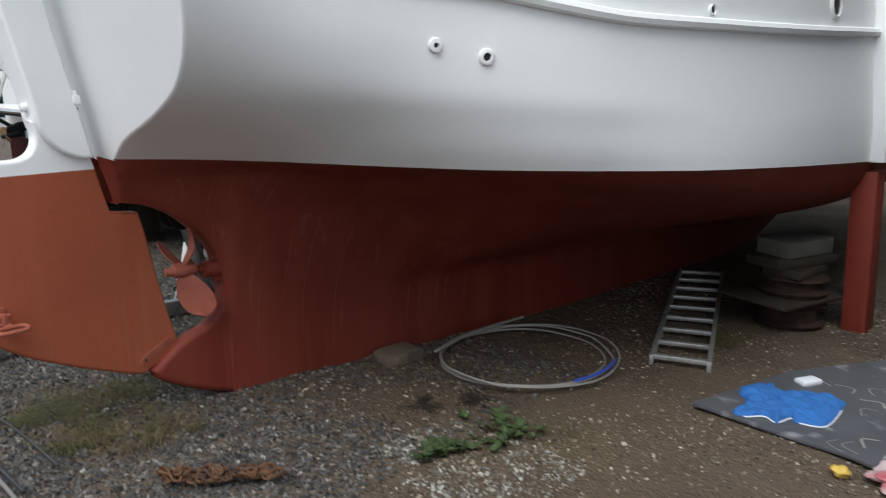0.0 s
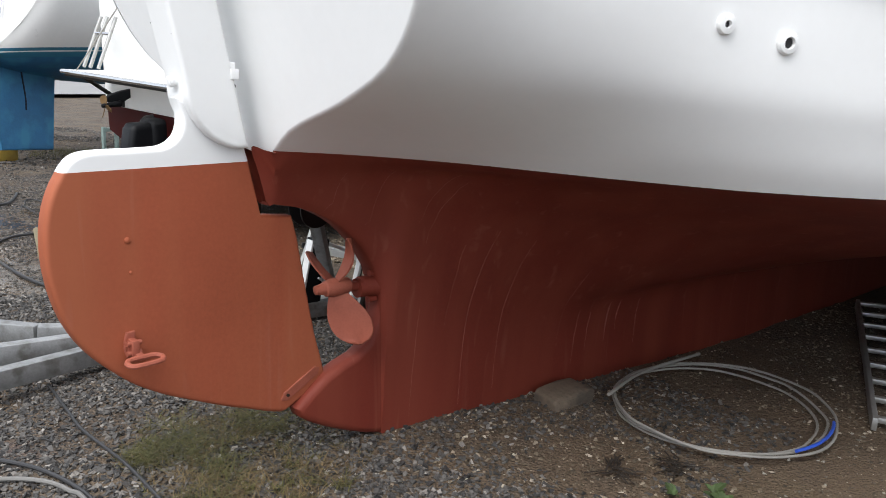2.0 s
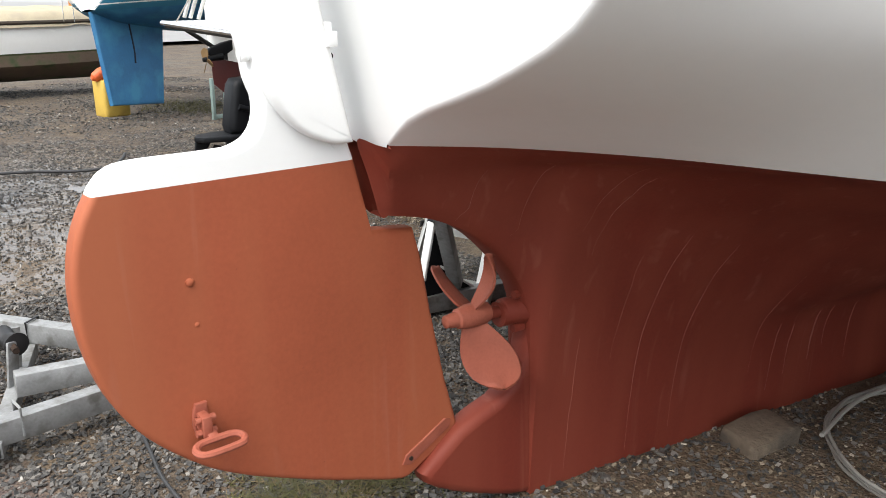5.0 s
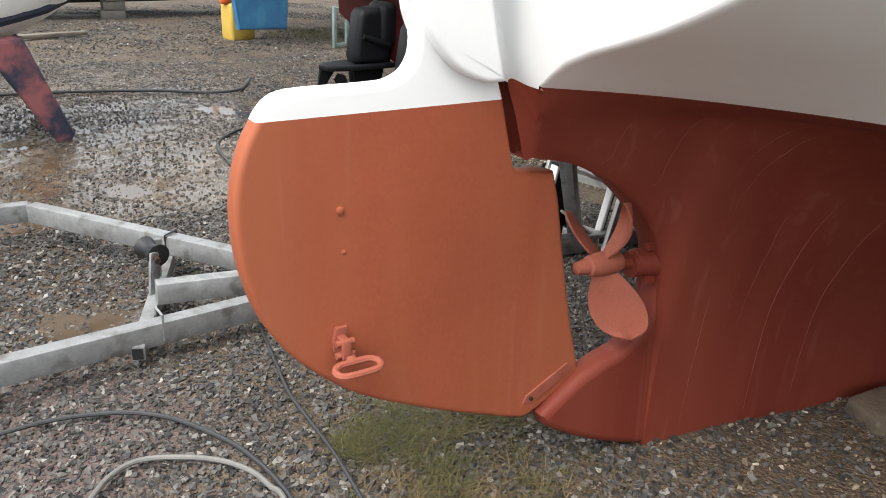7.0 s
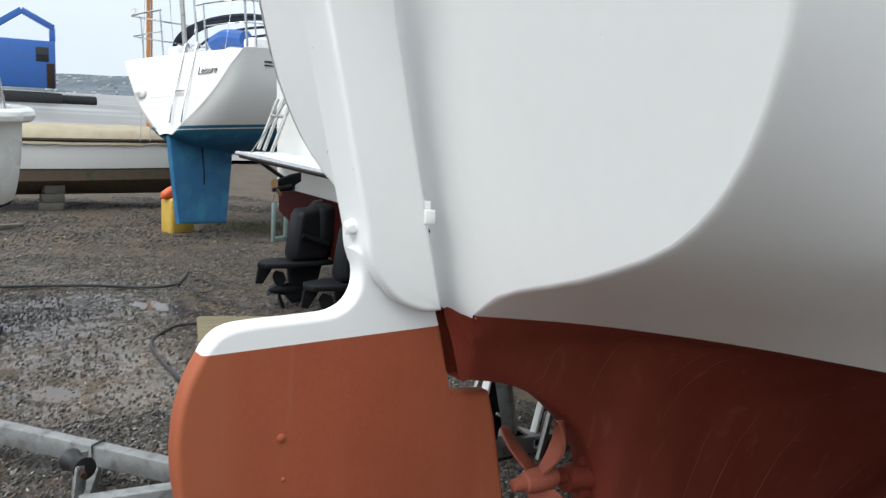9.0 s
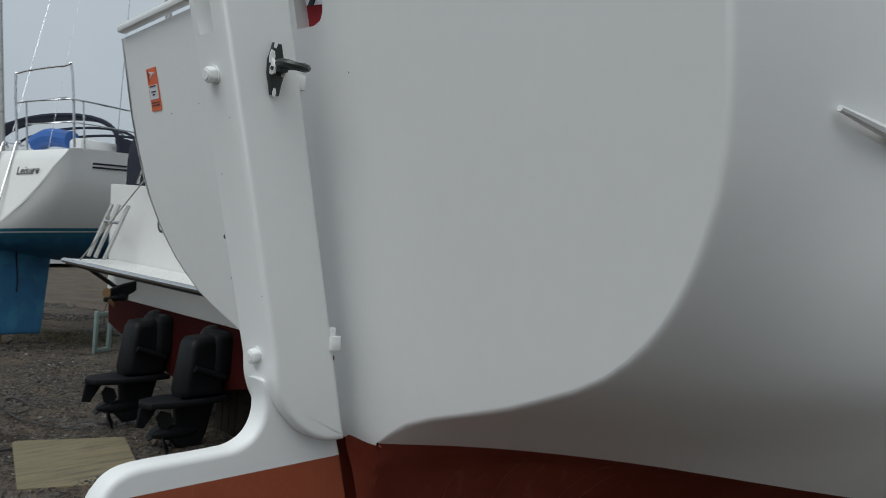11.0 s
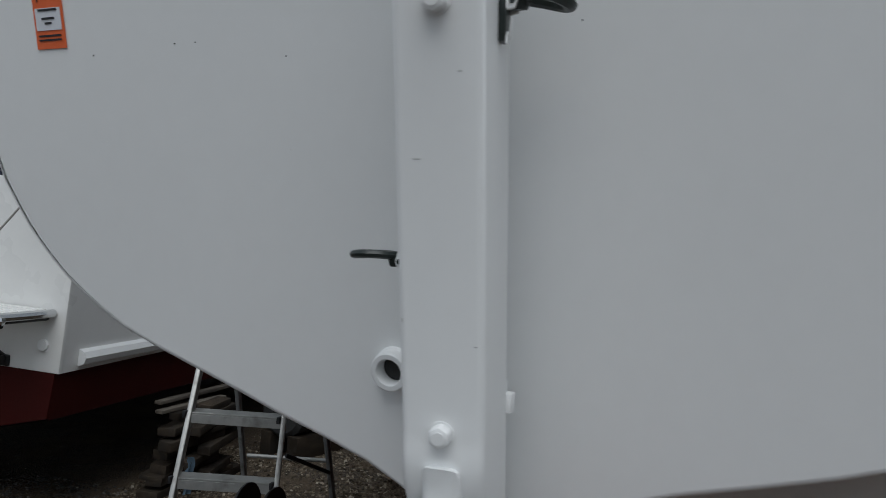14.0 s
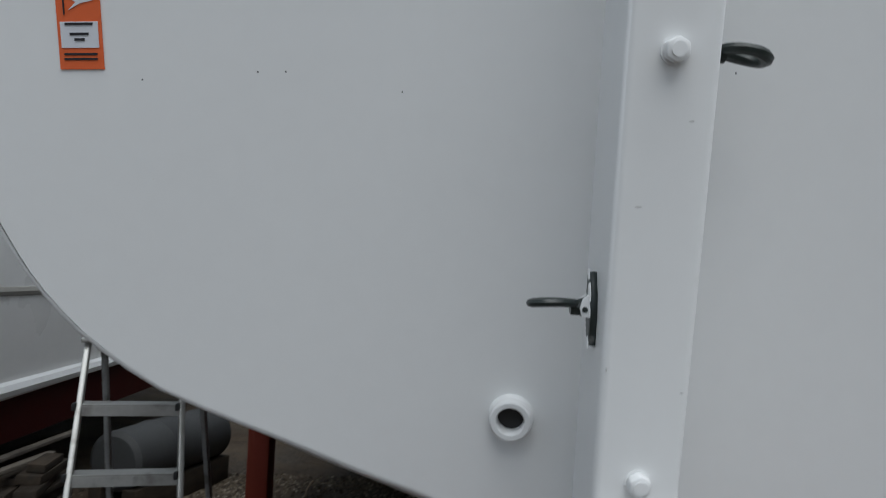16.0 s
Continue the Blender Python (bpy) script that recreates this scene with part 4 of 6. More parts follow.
# starboard and port folding steps
def folding_step(y_side, x, z, label, droop=3.4, thick=0.0098):
    st = new("folding_step")
    st.parent = rudder
    st["label"] = label
    ys = y_side * 0.0645
    pl = [(x - 0.01, z - 0.055), (x + 0.01, z - 0.055), (x + 0.015, z - 0.03), (x + 0.02, z - 0.012), (x + 0.02, z + 0.018), (x + 0.015, z + 0.03), (x + 0.01, z + 0.052), (x - 0.01, z + 0.052), (x - 0.015, z + 0.03),
          (x - 0.02, z + 0.018), (x - 0.02, z - 0.012), (x - 0.015, z - 0.03)]
    part("base_plate", plate(pl, 0.012, at=ys + y_side * 0.002, bevel=0.004), DARKGREEN, st, "dark base plate, its paint worn off")
    for du, dv, r in ((-0.013, 0.02, 0.011), (-0.012, -0.004, 0.009), (-0.004, -0.051, 0.007), (-0.006, 0.047, 0.006)):
        ch = [(x + du + r * f * math.cos(a), z + dv + 1.5 * r * f * math.sin(a)) for a, f in ((0.2, 0.6), (1.1, 0.9), (1.9, 1.0), (2.8, 0.7), (3.9, 1.0), (5.0, 0.8))]
        part("paint_remnant", plate(ch, 0.0025, at=ys + y_side * 0.0085, bevel=0.0005), WHITE, st, "flake of white paint left on the plate")
    for dx in (-0.013, 0.013):
        lug = plate([(0.004, z - 0.016), (0.019, z - 0.013), (0.022, z - 0.002), (0.018, z + 0.012), (0.004, z + 0.024)], 0.006, "x", at=x + dx, bevel=0.0015)
        bmesh.ops.scale(lug, vec=(1, y_side, 1), verts=lug.verts)
        bmesh.ops.translate(lug, vec=(0, ys, 0), verts=lug.verts)
        part("lug", lug, WHITE, st, "white painted hinge lug")
    part("hinge_pin", rod((x - 0.019, ys + y_side * 0.015, z - 0.003), (x + 0.019, ys + y_side * 0.015, z - 0.003), 0.004), DARKGREEN, st)
    o = Vector((x, ys + y_side * 0.014, z - 0.002))
    # the tread: a stout root that opens into a flat drooping ring
    ring = [(0.012, 0.0), (0.02, 0.013), (0.038, 0.021), (0.058, 0.022), (0.072, 0.013), (0.076, 0), (0.072, -0.013), (0.058, -0.022), (0.038, -0.021), (0.02, -0.013), (0.012, 0.0)]
    path = [o + Vector((v, y_side * u, 0.006 + 0.12 * u - droop * u * u)) for u, v in ring]
    root = tube([tuple(o + Vector((0, y_side * u, 0.003 - 0.14 * u))) for u in (-0.006, 0.006, 0.02)], 0.0145, 10, taper=lambda f: 1 - 0.3 * f)
    part("tread", joined(root, tube([tuple(p) for p in path], thick, 8, steps=48, flat=0.85)), DARKGREEN, st, "dark green looped tread")
    return st


folding_step(-1, -0.262, 1.94, "dark folding step on the starboard face")
folding_step(1, -0.2, 1.583, "dark folding step on the port face", 1.6, 0.0075)
# lower folding step on the blade, painted over
low = new("folding_step")
low.parent = rudder
low["label"] = "folding step painted over in red"
part("base_plate", plate([(-0.418, 0.618), (-0.392, 0.618), (-0.392, 0.6), (-0.388, 0.57), (-0.392, 0.54), (-0.42, 0.54), (-0.427, 0.57), (-0.424, 0.6)], 0.012, at=-0.034, bevel=0.003), PROPRED, low)
part("hinge_block", joined(box(0.022, 0.04, 0.05, (-0.408, -0.055, 0.575), 0.004), rod((-0.43, -0.06, 0.59), (-0.386, -0.06, 0.59), 0.008), rod((-0.43, -0.06, 0.56), (-0.386, -0.06, 0.56), 0.008)), PROPRED, low)
loop = [(-0.4, -0.084), (-0.43, -0.085), (-0.446, -0.094), (-0.449, -0.106), (-0.44, -0.118), (-0.42, -0.122), (-0.38, -0.122), (-0.353, -0.119), (-0.343, -0.107), (-0.347, -0.094), (-0.363, -0.085), (-0.4, -0.084)]
part("tread", joined(tube([(x, y, 0.556 + 0.25 * (y + 0.06)) for x, y in loop], 0.0085, 8, steps=56), beam((-0.402, -0.05, 0.562), (-0.4, -0.088, 0.55), 0.024, 0.014, 0.005)), PROPRED, low)
for x, z, r in ((-0.399, 0.889, 0.01), (-0.392, 0.793, 0.006)):
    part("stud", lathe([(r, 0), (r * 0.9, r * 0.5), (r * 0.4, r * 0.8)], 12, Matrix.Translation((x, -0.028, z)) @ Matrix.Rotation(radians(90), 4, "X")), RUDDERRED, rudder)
# lower pintle strap
strap = plate([(0.02, -0.018), (0.17, -0.018), (0.185, 0), (0.17, 0.018), (0.02, 0.018), (0, 0)], 0.007, at=-0.031, bevel=0.003)
bmesh.ops.transform(strap, matrix=Matrix.Translation((0.127, 0, 0.248)) @ Matrix.Rotation(radians(-26), 4, "Y"), verts=strap.verts)
part("pintle_strap", strap, PROPRED, rudder, "red painted pintle strap")
part("pintle_bolt", rod((0.152, -0.033, 0.262), (0.152, -0.04, 0.262), 0.006, n=6), RUST, rudder, "rusty bolt through the strap")
# small chips and scuffs in the stock's paint
for cx, y, z, a, b in ((0, -0.05, 1.47, 0.003, 0.001), (0, 0.03, 1.72, 0.006, 0.001), (0, -0.03, 1.83, 0.0035, 0.0012), (0, 0.056, 1.5, 0.0012, 0.003)):
    x0 = stock_x(z)[0] - 0.0003
    ch = [(y - a, z), (y - 0.4 * a, z + b), (y + 0.5 * a, z + 0.8 * b), (y + a, z - 0.2 * b), (y + 0.2 * a, z - b), (y - 0.6 * a, z - 0.7 * b)]
    part("paint_chip", plate(ch, 0.0012, "x", at=x0, bevel=0), CHIP, rudder, "small grey chip in the paint")
# gudgeons between stock and transom
for z in (1.365, 1.928):
    g = new("gudgeon")
    g.parent = boat
    g["label"] = "white painted rudder hinge"
    fx = stock_x(z)[1]
    part("strap", box(0.022, 0.02, 0.022, (fx + 0.002, -0.05, z + 0.022), 0.003), WHITE, g)
    part("knuckle", box(0.026, 0.03, 0.032, (fx + 0.007, -0.056, z - 0.002), 0.002), WHITE, g)
    part("pin", rod((fx + 0.004, -0.05, z - 0.04), (fx + 0.004, -0.05, z + 0.03), 0.006), WHITE, g)
    part("split_pin", tube([(fx + 0.006, -0.055, z - 0.026), (fx + 0.012, -0.058, z - 0.036), (fx + 0.01, -0.056, z - 0.044)], 0.0018, 6), BLACK, g)
# exhaust outlet on the transom
tn = Vector((-1, 0.06, -0.22)).normalized()
mm = Matrix.Translation((transom_x(1.387, 0.163), 0.163, 1.387)) @ tn.to_track_quat("Z", "Y").to_matrix().to_4x4()
out = part("exhaust_outlet", lathe([(0.022, -0.03), (0.039, -0.03), (0.039, 0.004), (0.036, 0.008), (0.036, 0.026), (0.033, 0.029), (0.025, 0.029), (0.023, 0.026), (0.0225, -0.01)], 28, mm, caps=False), WHITE, boat, "white exhaust outlet ring")
# the outlet's inner shade is a black disc set across it
part("bore", lathe([(0.023, 0.001), (0.0222, 0.003)], 20, mm), BLACK, out, "black disc filling the outlet for its shade")


def on_transom(y, z, off=0.0):
    """A pose on the transom's face: x across to starboard, y up the slope, z out of it."""
    out, right = Vector((-1, 0.06, -0.22)).normalized(), Vector((-0.06, -1, 0)).normalized()
    q = Matrix((right, out.cross(right), out)).transposed().to_4x4()
    return Matrix.Translation((transom_x(z, y) - off, y, z)) @ q


def decal(w, h, y, z, mat, parent, name, off, label=""):
    bm = box(w, h, 0.0012, bevel=0)
    m = on_transom(y, z, off)
    if parent is not boat:
        m = parent.matrix_basis.inverted() @ m
    return part(name, bm, mat, parent, label, smooth=0, m=m)


sticker = decal(0.08, 0.13, 0.908, 2.019, ORANGE, boat, "sticker", 0.002, "orange club sticker with a white panel")
decal(0.068, 0.043, 0.908, 2.011, PAPER, sticker, "panel", 0.0034)
for zz, w in ((2.028, 0.05), (2.012, 0.034), (2.003, 0.018)):
    decal(w, 0.004, 0.908, zz, INK, sticker, "print_bar", 0.0048)
for zz in (1.98, 1.972):
    decal(0.06, 0.0035, 0.908, zz, INK, sticker, "print_bar", 0.0034)
pen = plate([(-0.026, 0.012), (0.026, 0.004), (0.0, -0.001), (-0.022, -0.012), (-0.008, 0.001)], 0.0012, "z", bevel=0)
part("pennant", pen, PAPER, sticker, "white pennant shape", smooth=0, m=sticker.matrix_basis.inverted() @ on_transom(0.904, 2.062, 0.0034))
part("pennant_staff", box(0.0025, 0.034, 0.0012, bevel=0), INK, sticker, smooth=0, m=sticker.matrix_basis.inverted() @ on_transom(0.934, 2.06, 0.0036))
for y, z in ((0.355, 1.919), (0.357, 1.762), (-0.164, 1.947), (-0.07, 1.566), (0.55, 1.951), (0.598, 1.951), (0.801, 1.939), (0.79, 1.775), (-0.66, 1.72)):
    part("pinhole", lathe([(0.0015, 0.0), (0.0013, 0.001)], 8, on_transom(y, z, 0.0)), INK if z > 1.9 else WHITE2, boat)


# ---- things round the boat ----
def rail(m, a, b, w, h, parent, name, label=""):
    return part(name, beam(a, b, w, h), m, parent, label)


def boat_trailer():
    t = thing("boat_trailer", "galvanised steel boat trailer with a black keel roller", "trailer")
    z = 0.1
    rail(GALV, (-0.84, 2.47, z), (-0.12, 1.5, z), 0.06, 0.085, t, "side_rail", "galvanised side rail")
    rail(GALV, (-2.6, 2.56, z), (-0.85, 2.49, z), 0.06, 0.085, t, "side_rail", "galvanised side rail")
    rail(GALV, (-0.12, 1.5, z), (0.4, 1.27, z - 0.04), 0.06, 0.085, t, "side_rail")
    rail(GALV, (-2.6, 0.93, z), (0.4, 1.235, z - 0.04), 0.06, 0.085, t, "side_rail", "galvanised side rail")
    rail(GALV, (-0.53, 1.39, z), (1.9, 1.18, z - 0.11), 0.06, 0.085, t, "drawbar", "galvanised drawbar")
    rail(GALV, (-0.667, 1.088, z - 0.072), (-0.38, 1.84, z - 0.072), 0.05, 0.056, t, "cross_member")
    # black plate on the solid end, for the shade inside a hollow tube
    part("tube_end", box(0.036, 0.004, 0.042, (-0.668, 1.086, z - 0.072), 0, Matrix.Rotation(radians(-21), 4, "Z")), BLACK, t, "black plate for the shade in the square tube's end")
    r = new("keel_roller")
    r.parent = t
    part("roller", lathe([(0.03, -0.06), (0.045, -0.055), (0.032, -0.01), (0.032, 0.01), (0.045, 0.055), (0.03, 0.06)], 18, Matrix.Translation((-0.5, 1.55, 0.2)) @ Matrix.Rotation(radians(90), 4, "X") @ Matrix.Rotation(radians(15), 4, "Y")), BLACK, r, "black rubber roller")
    part("bracket", joined(beam((-0.53, 1.47, 0.0), (-0.5, 1.49, 0.22), 0.012, 0.05), beam((-0.49, 1.62, 0.0), (-0.47, 1.62, 0.22), 0.012, 0.05)), GALV, r)
    part("axle_bolt", rod((-0.5, 1.44, 0.2), (-0.5, 1.65, 0.2), 0.012), RUST, r)
    for x, y, d, mat in ((-0.365, 1.83, (0.6, -0.8), BLACKPIPE), (-0.575, 1.136, (1.0, 0.1), GALV)):
        n = Vector((-d[1], d[0], 0)).normalized()
        c = Vector((x, y, z))
        ring = [c + n * 0.036 + Vector((0, 0, 0.05)), c - n * 0.036 + Vector((0, 0, 0.05)), c - n * 0.036 - Vector((0, 0, 0.05)), c + n * 0.036 - Vector((0, 0, 0.05)), c + n * 0.036 + Vector((0, 0, 0.05))]
        part("lashing", tube([tuple(p) for p in ring], 0.005, 6, steps=0), mat, t, "bent wire tie round the rail")
    fr = new("winch_frame")
    fr.parent = t
    part("post", beam((1.29, 1.25, 0.42), (1.225, 1.25, 0.02), 0.05, 0.12), DRIVE, fr, "dark painted winch post")
    part("post_flange", beam((1.225, 1.235, 0.42), (1.17, 1.235, 0.15), 0.05, 0.014), WHITE2, fr, "pale edge of the post")
    part("brace", beam((1.27, 1.25, 0.17), (1.53, 1.25, -0.02), 0.05, 0.045), DRIVE, fr)
    part("brace_cap", beam((1.27, 1.24, 0.2), (1.53, 1.24, 0.01), 0.05, 0.012), WHITE2, fr, "pale upper flange")
    part("upright", beam((1.53, 1.24, 0.0), (1.592, 1.24, 0.27), 0.04, 0.02), WHITE2, fr, "pale upright")
    part("upright_web", beam((1.555, 1.26, 0.0), (1.617, 1.26, 0.27), 0.04, 0.03), DRIVE, fr)
    part("top_bar", beam((1.33, 1.25, 0.39), (1.6, 1.25, 0.275), 0.045, 0.02), WHITE2, fr)
    w = new("winch")
    w.parent = t
    part("post", beam((1.35, 1.2, 0.1), (1.03, 0.97, 0.66), 0.06, 0.06), GALV, w)
    part("drum", lathe([(0.02, -0.05), (0.1, -0.05), (0.1, -0.044), (0.035, -0.042), (0.035, 0.042), (0.1, 0.044), (0.1, 0.05), (0.02, 0.05)], 32, Matrix.Translation((0.985, 0.93, 0.685)) @ Matrix.Rotation(radians(90), 4, "X")), BLACK, w, "black winch drum")
    part("crank", tube([(0.985, 0.86, 0.685), (0.93, 0.85, 0.76), (0.92, 0.79, 0.77)], 0.008, 8), BLACK, w)
    return t


boat_trailer()


def step_ladder():
    """Folding aluminium steps: two stiles with flat treads and a pair of back legs."""
    t = thing("step_ladder", "open aluminium step ladder, dull and paint-spotted", "ladder")
    across = Vector((0.33, -0.944, 0)).normalized()
    away = Vector((0.944, 0.33, 0)).normalized()
    mid = Vector((1.792, 1.485, 0))
    g, top = -0.06, 1.27
    def at(u, z, depth):
        return mid + across * u + away * depth + Vector((0, 0, z))
    def lean(z):
        return 0.496 * (z - 0.75)
    def half(z):
        return 0.201 - 0.03 * (z - 0.75)
    for s in (-1, 1):
        part("stile", beam(at(s * half(g), g, lean(g)), at(s * half(top), top, lean(top)), 0.022, 0.05), ALU, t)
    for k in range(5):
        z = 0.035 + 0.247 * k
        a, b = at(-half(z), z, lean(z) + 0.02), at(half(z), z, lean(z) + 0.02)
        down = Vector((0, 0, -0.024))
        part("tread", joined(beam(a, b, 0.085, 0.006, 0.001), beam(a + away * -0.03 + down * 0.25, b + away * -0.03 + down * 0.25, 0.006, 0.016, 0.001), beam(a + away * -0.044 + down, b + away * -0.044 + down, 0.005, 0.038, 0.001)), ALU, t, smooth=15)
        for e in (a, b):
            part("tread_bracket", box(0.03, 0.014, 0.03, tuple(e + Vector((-0.05, 0, -0.005))), 0.003), BLACK, t, "black plastic tread bracket")
    for low_u, high_u in ((-0.02, -0.13), (0.45, 0.25)):
        part("back_leg", beam(at(low_u, g - 0.02, 0.78), at(high_u, top, lean(top) + 0.05), 0.022, 0.034), GALV, t, "thin grey back leg")
    part("back_bar", rod(at(-0.04, 0.43, 0.61), at(0.37, 0.43, 0.61), 0.011), ALU, t)
    part("stay", beam(at(0.2, 0.56, 0.2), at(0.39, 0.36, 0.63), 0.012, 0.02), BLACK, t, "dark folding stay")
    part("top_cap", beam(at(-0.21, top, lean(top)), at(0.21, top, lean(top)), 0.12, 0.02), ALU, t)


step_ladder()


def loose_ladder():
    t = thing("ladder", "aluminium ladder lying on the gravel under the hull", "ladder")
    a0, a1 = Vector((2.27, -1.4, 0.0)), Vector((4.3, -0.72, -0.02))
    b0, b1 = Vector((2.36, -1.68, 0.0)), Vector((4.46, -0.99, -0.02))
    for a, b in ((a0, a1), (b0, b1)):
        part("stile", beam(a, b, 0.024, 0.06), ALU, t)
    for k in range(9):
        f = 0.02 + 0.12 * k
        part("rung", beam(a0.lerp(a1, f) + Vector((0, 0, 0.012)), b0.lerp(b1, f) + Vector((0, 0, 0.012)), 0.036, 0.026), ALU, t)


loose_ladder()


STONEBLOCK = material("brown_stone", (0.145, 0.11, 0.078), 0.9, vary=0.35, scale=11, bump=0.7, bump_scale=45, dark=(0.08, 0.065, 0.05), dark_at=0.55, dark_scale=8)


def keel_brick():
    t = thing("keel_block", "worn brown stone block wedged beside the keel", "block", pose(1.42, -0.35, -0.01, 3, 0, -8))
    bm = box(0.25, 0.16, 0.11, bevel=0.02)
    bmesh.ops.subdivide_edges(bm, edges=bm.edges[:], cuts=2, use_grid_fill=True)
    for v in bm.verts:
        v.co += 0.014 * noise.noise_vector(v.co * 9)
    part("block", bm, STONEBLOCK, t)


keel_brick()


def support_stack():
    """Old wheel rims, a board, planks and a concrete block piled under the bilge."""
    g = ground_z(3.4, -1.75)
    x, y = 3.58, -1.73
    def rim(z, label, tall=1.0):
        o = thing("wheel_rim", label, "wheel rim", group="rims under the hull")
        part("rim", lathe([(0.16, 0), (0.2, 0.005), (0.215, 0.03), (0.18, 0.05), (0.175, 0.13 * tall), (0.215, 0.15 * tall), (0.2, 0.175 * tall), (0.12, 0.18 * tall)], 28, Matrix.Translation((x, y, z))), RUST, o)
    rim(g + 0.0, "rusty dark wheel rim lying flat on the gravel")
    b = thing("board", "weathered plywood board on a rim", "board")
    part("sheet", box(0.75, 0.5, 0.02, (x + 0.02, y + 0.02, g + 0.19), 0.003, Matrix.Rotation(radians(-20), 4, "Z")), OLDWOOD, b)
    rim(g + 0.2, "rusty dark wheel rim on the board", 0.72)
    for i, (dx, dy, dz, r) in enumerate(((0.08, -0.02, 0.355, -8), (0.02, 0.02, 0.412, -24))):
        p = thing("plank", "weathered grey plank end", "plank", group="planks under the hull")
        part("timber", box(0.55, 0.24, 0.055, (x + dx, y + dy, g + dz), 0.006, Matrix.Rotation(radians(r), 4, "Z")), OLDWOOD, p)
    c = thing("concrete_block", "grey concrete block on top of the planks", "block")
    part("block", box(0.42, 0.24, 0.1, (x + 0.05, y + 0.02, g + 0.492), 0.01, Matrix.Rotation(radians(-22), 4, "Z")), CONCRETE, c)


support_stack()


def hose_coil():
    t = thing("hose_coil", "coil of pale grey hose with a blue length", "hose")
    cx, cy = 1.87, -0.87
    rnd = random.Random(4)
    for k in range(3):
        r0 = 0.455 + 0.022 * k
        pts = []
        for a in np.linspace(0, 2 * math.pi, 26)[:-1]:
            r = r0 * (1 + 0.05 * math.sin(a + k) + 0.02 * rnd.uniform(-1, 1))
            x, y = cx + r * 1.05 * math.cos(a), cy + 0.92 * r * math.sin(a)
            pts.append((x, y, ground_z(x, y) + 0.02 + 0.011 * k + 0.008 * math.sin(2 * a + k)))
        part("turn", tube(pts + [pts[0]], 0.0058, 8, steps=90), GREYPIPE, t)
    pts = [(cx + 0.515 * math.cos(a), cy + 0.455 * math.sin(a), ground_z(cx, cy) + 0.058) for a in np.linspace(-2.0, -1.2, 8)]
    part("blue_length", tube(pts, 0.007, 8), BLUEPIPE, t, "bright blue hose length")
    part("loose_end", tube([(1.55, -0.5, 0.03), (1.9, -0.47, 0.035), (2.32, -0.55, 0.05)], 0.008, 8), GREYPIPE, t)


hose_coil()


DULLHOSE = material("dull_grey_hose", (0.16, 0.155, 0.145), 0.6, vary=0.25, scale=12, bump=0.1)


def ground_hose(name, pts, r, mat, label):
    t = thing(name, label, "hose")
    part("hose", tube([(x, y, ground_z(x, y) + r + 0.012) for x, y in pts], r, 8), mat, t)


ground_hose("hose", [(-1.9, 0.7), (-1.4, 0.82), (-1.1, 0.85), (-0.95, 0.848), (-0.8, 0.803), (-0.71, 0.745), (-0.63, 0.655), (-0.54, 0.49), (-0.5, 0.37), (-0.476, 0.25), (-0.47, 0.1), (-0.5, -0.3)], 0.0075, BLACKPIPE, "thin dark hose curving over the gravel")
ground_hose("hose", [(-1.15, 0.1), (-0.93, 0.41), (-0.86, 0.49), (-0.79, 0.518), (-0.705, 0.49), (-0.6, 0.42), (-0.53, 0.33), (-0.5, 0.235), (-0.488, 0.13), (-0.55, -0.4)], 0.0082, DULLHOSE, "grey hose curving over the gravel")
ground_hose("hose", [(-0.21, 1.16), (-0.236, 1.0), (-0.26, 0.84), (-0.287, 0.655), (-0.29, 0.46), (-0.289, 0.29), (-0.303, 0.076), (-0.33, -0.2)], 0.0062, BLACKPIPE, "thin dark cable beside the rudder")
ground_hose("hose", [(-1.6, 6.4), (-0.4, 6.25), (0.45, 6.02), (0.88, 5.76), (1.16, 5.76), (1.35, 6.05), (1.5, 6.38)], 0.013, BLACKPIPE, "black hose lying across the yard")
ground_hose("cable", [(0.95, 4.3), (0.75, 4.28), (0.6, 4.15), (0.44, 3.9), (0.37, 3.45), (0.36, 2.85), (0.45, 2.5)], 0.011, BLACKPIPE, "thin black looped cable")


ground_hose("cable", [(1.32, 5.68), (1.42, 5.95), (1.5, 5.95), (1.5, 5.65), (1.38, 5.4), (1.28, 5.42), (1.3, 5.68), (1.25, 5.2), (1.35, 4.8), (1.5, 4.6)], 0.006, BLACKPIPE, "thin black cable with a loop")


def paint_sheet():
    t = thing("plywood_sheet", "dark paint-smeared sheet lying on the ground", "sheet")
    o = [(1.83, -1.8), (2.55, -2.03), (3.4, -2.6), (2.3, -3.3), (1.74, -2.7), (1.7, -2.57), (1.73, -2.5), (1.75, -2.3)]
    part("sheet", plate(o, 0.016, "z", at=0.008, bevel=0.003), SHEET, t)
    rnd = random.Random(9)
    for k in range(15):
        x, y = rnd.uniform(1.85, 2.9), rnd.uniform(-2.75, -2.1)
        a = rnd.uniform(0, 3)
        part("paint_smear", tube([(x, y, 0.0175), (x + 0.07 * math.cos(a), y + 0.07 * math.sin(a), 0.0175), (x + 0.12 * math.cos(a + 0.8), y + 0.12 * math.sin(a + 0.8), 0.0175)], rnd.uniform(0.002, 0.007), 6, flat=0.12), GREYPIPE, t, "white paint smear")


paint_sheet()


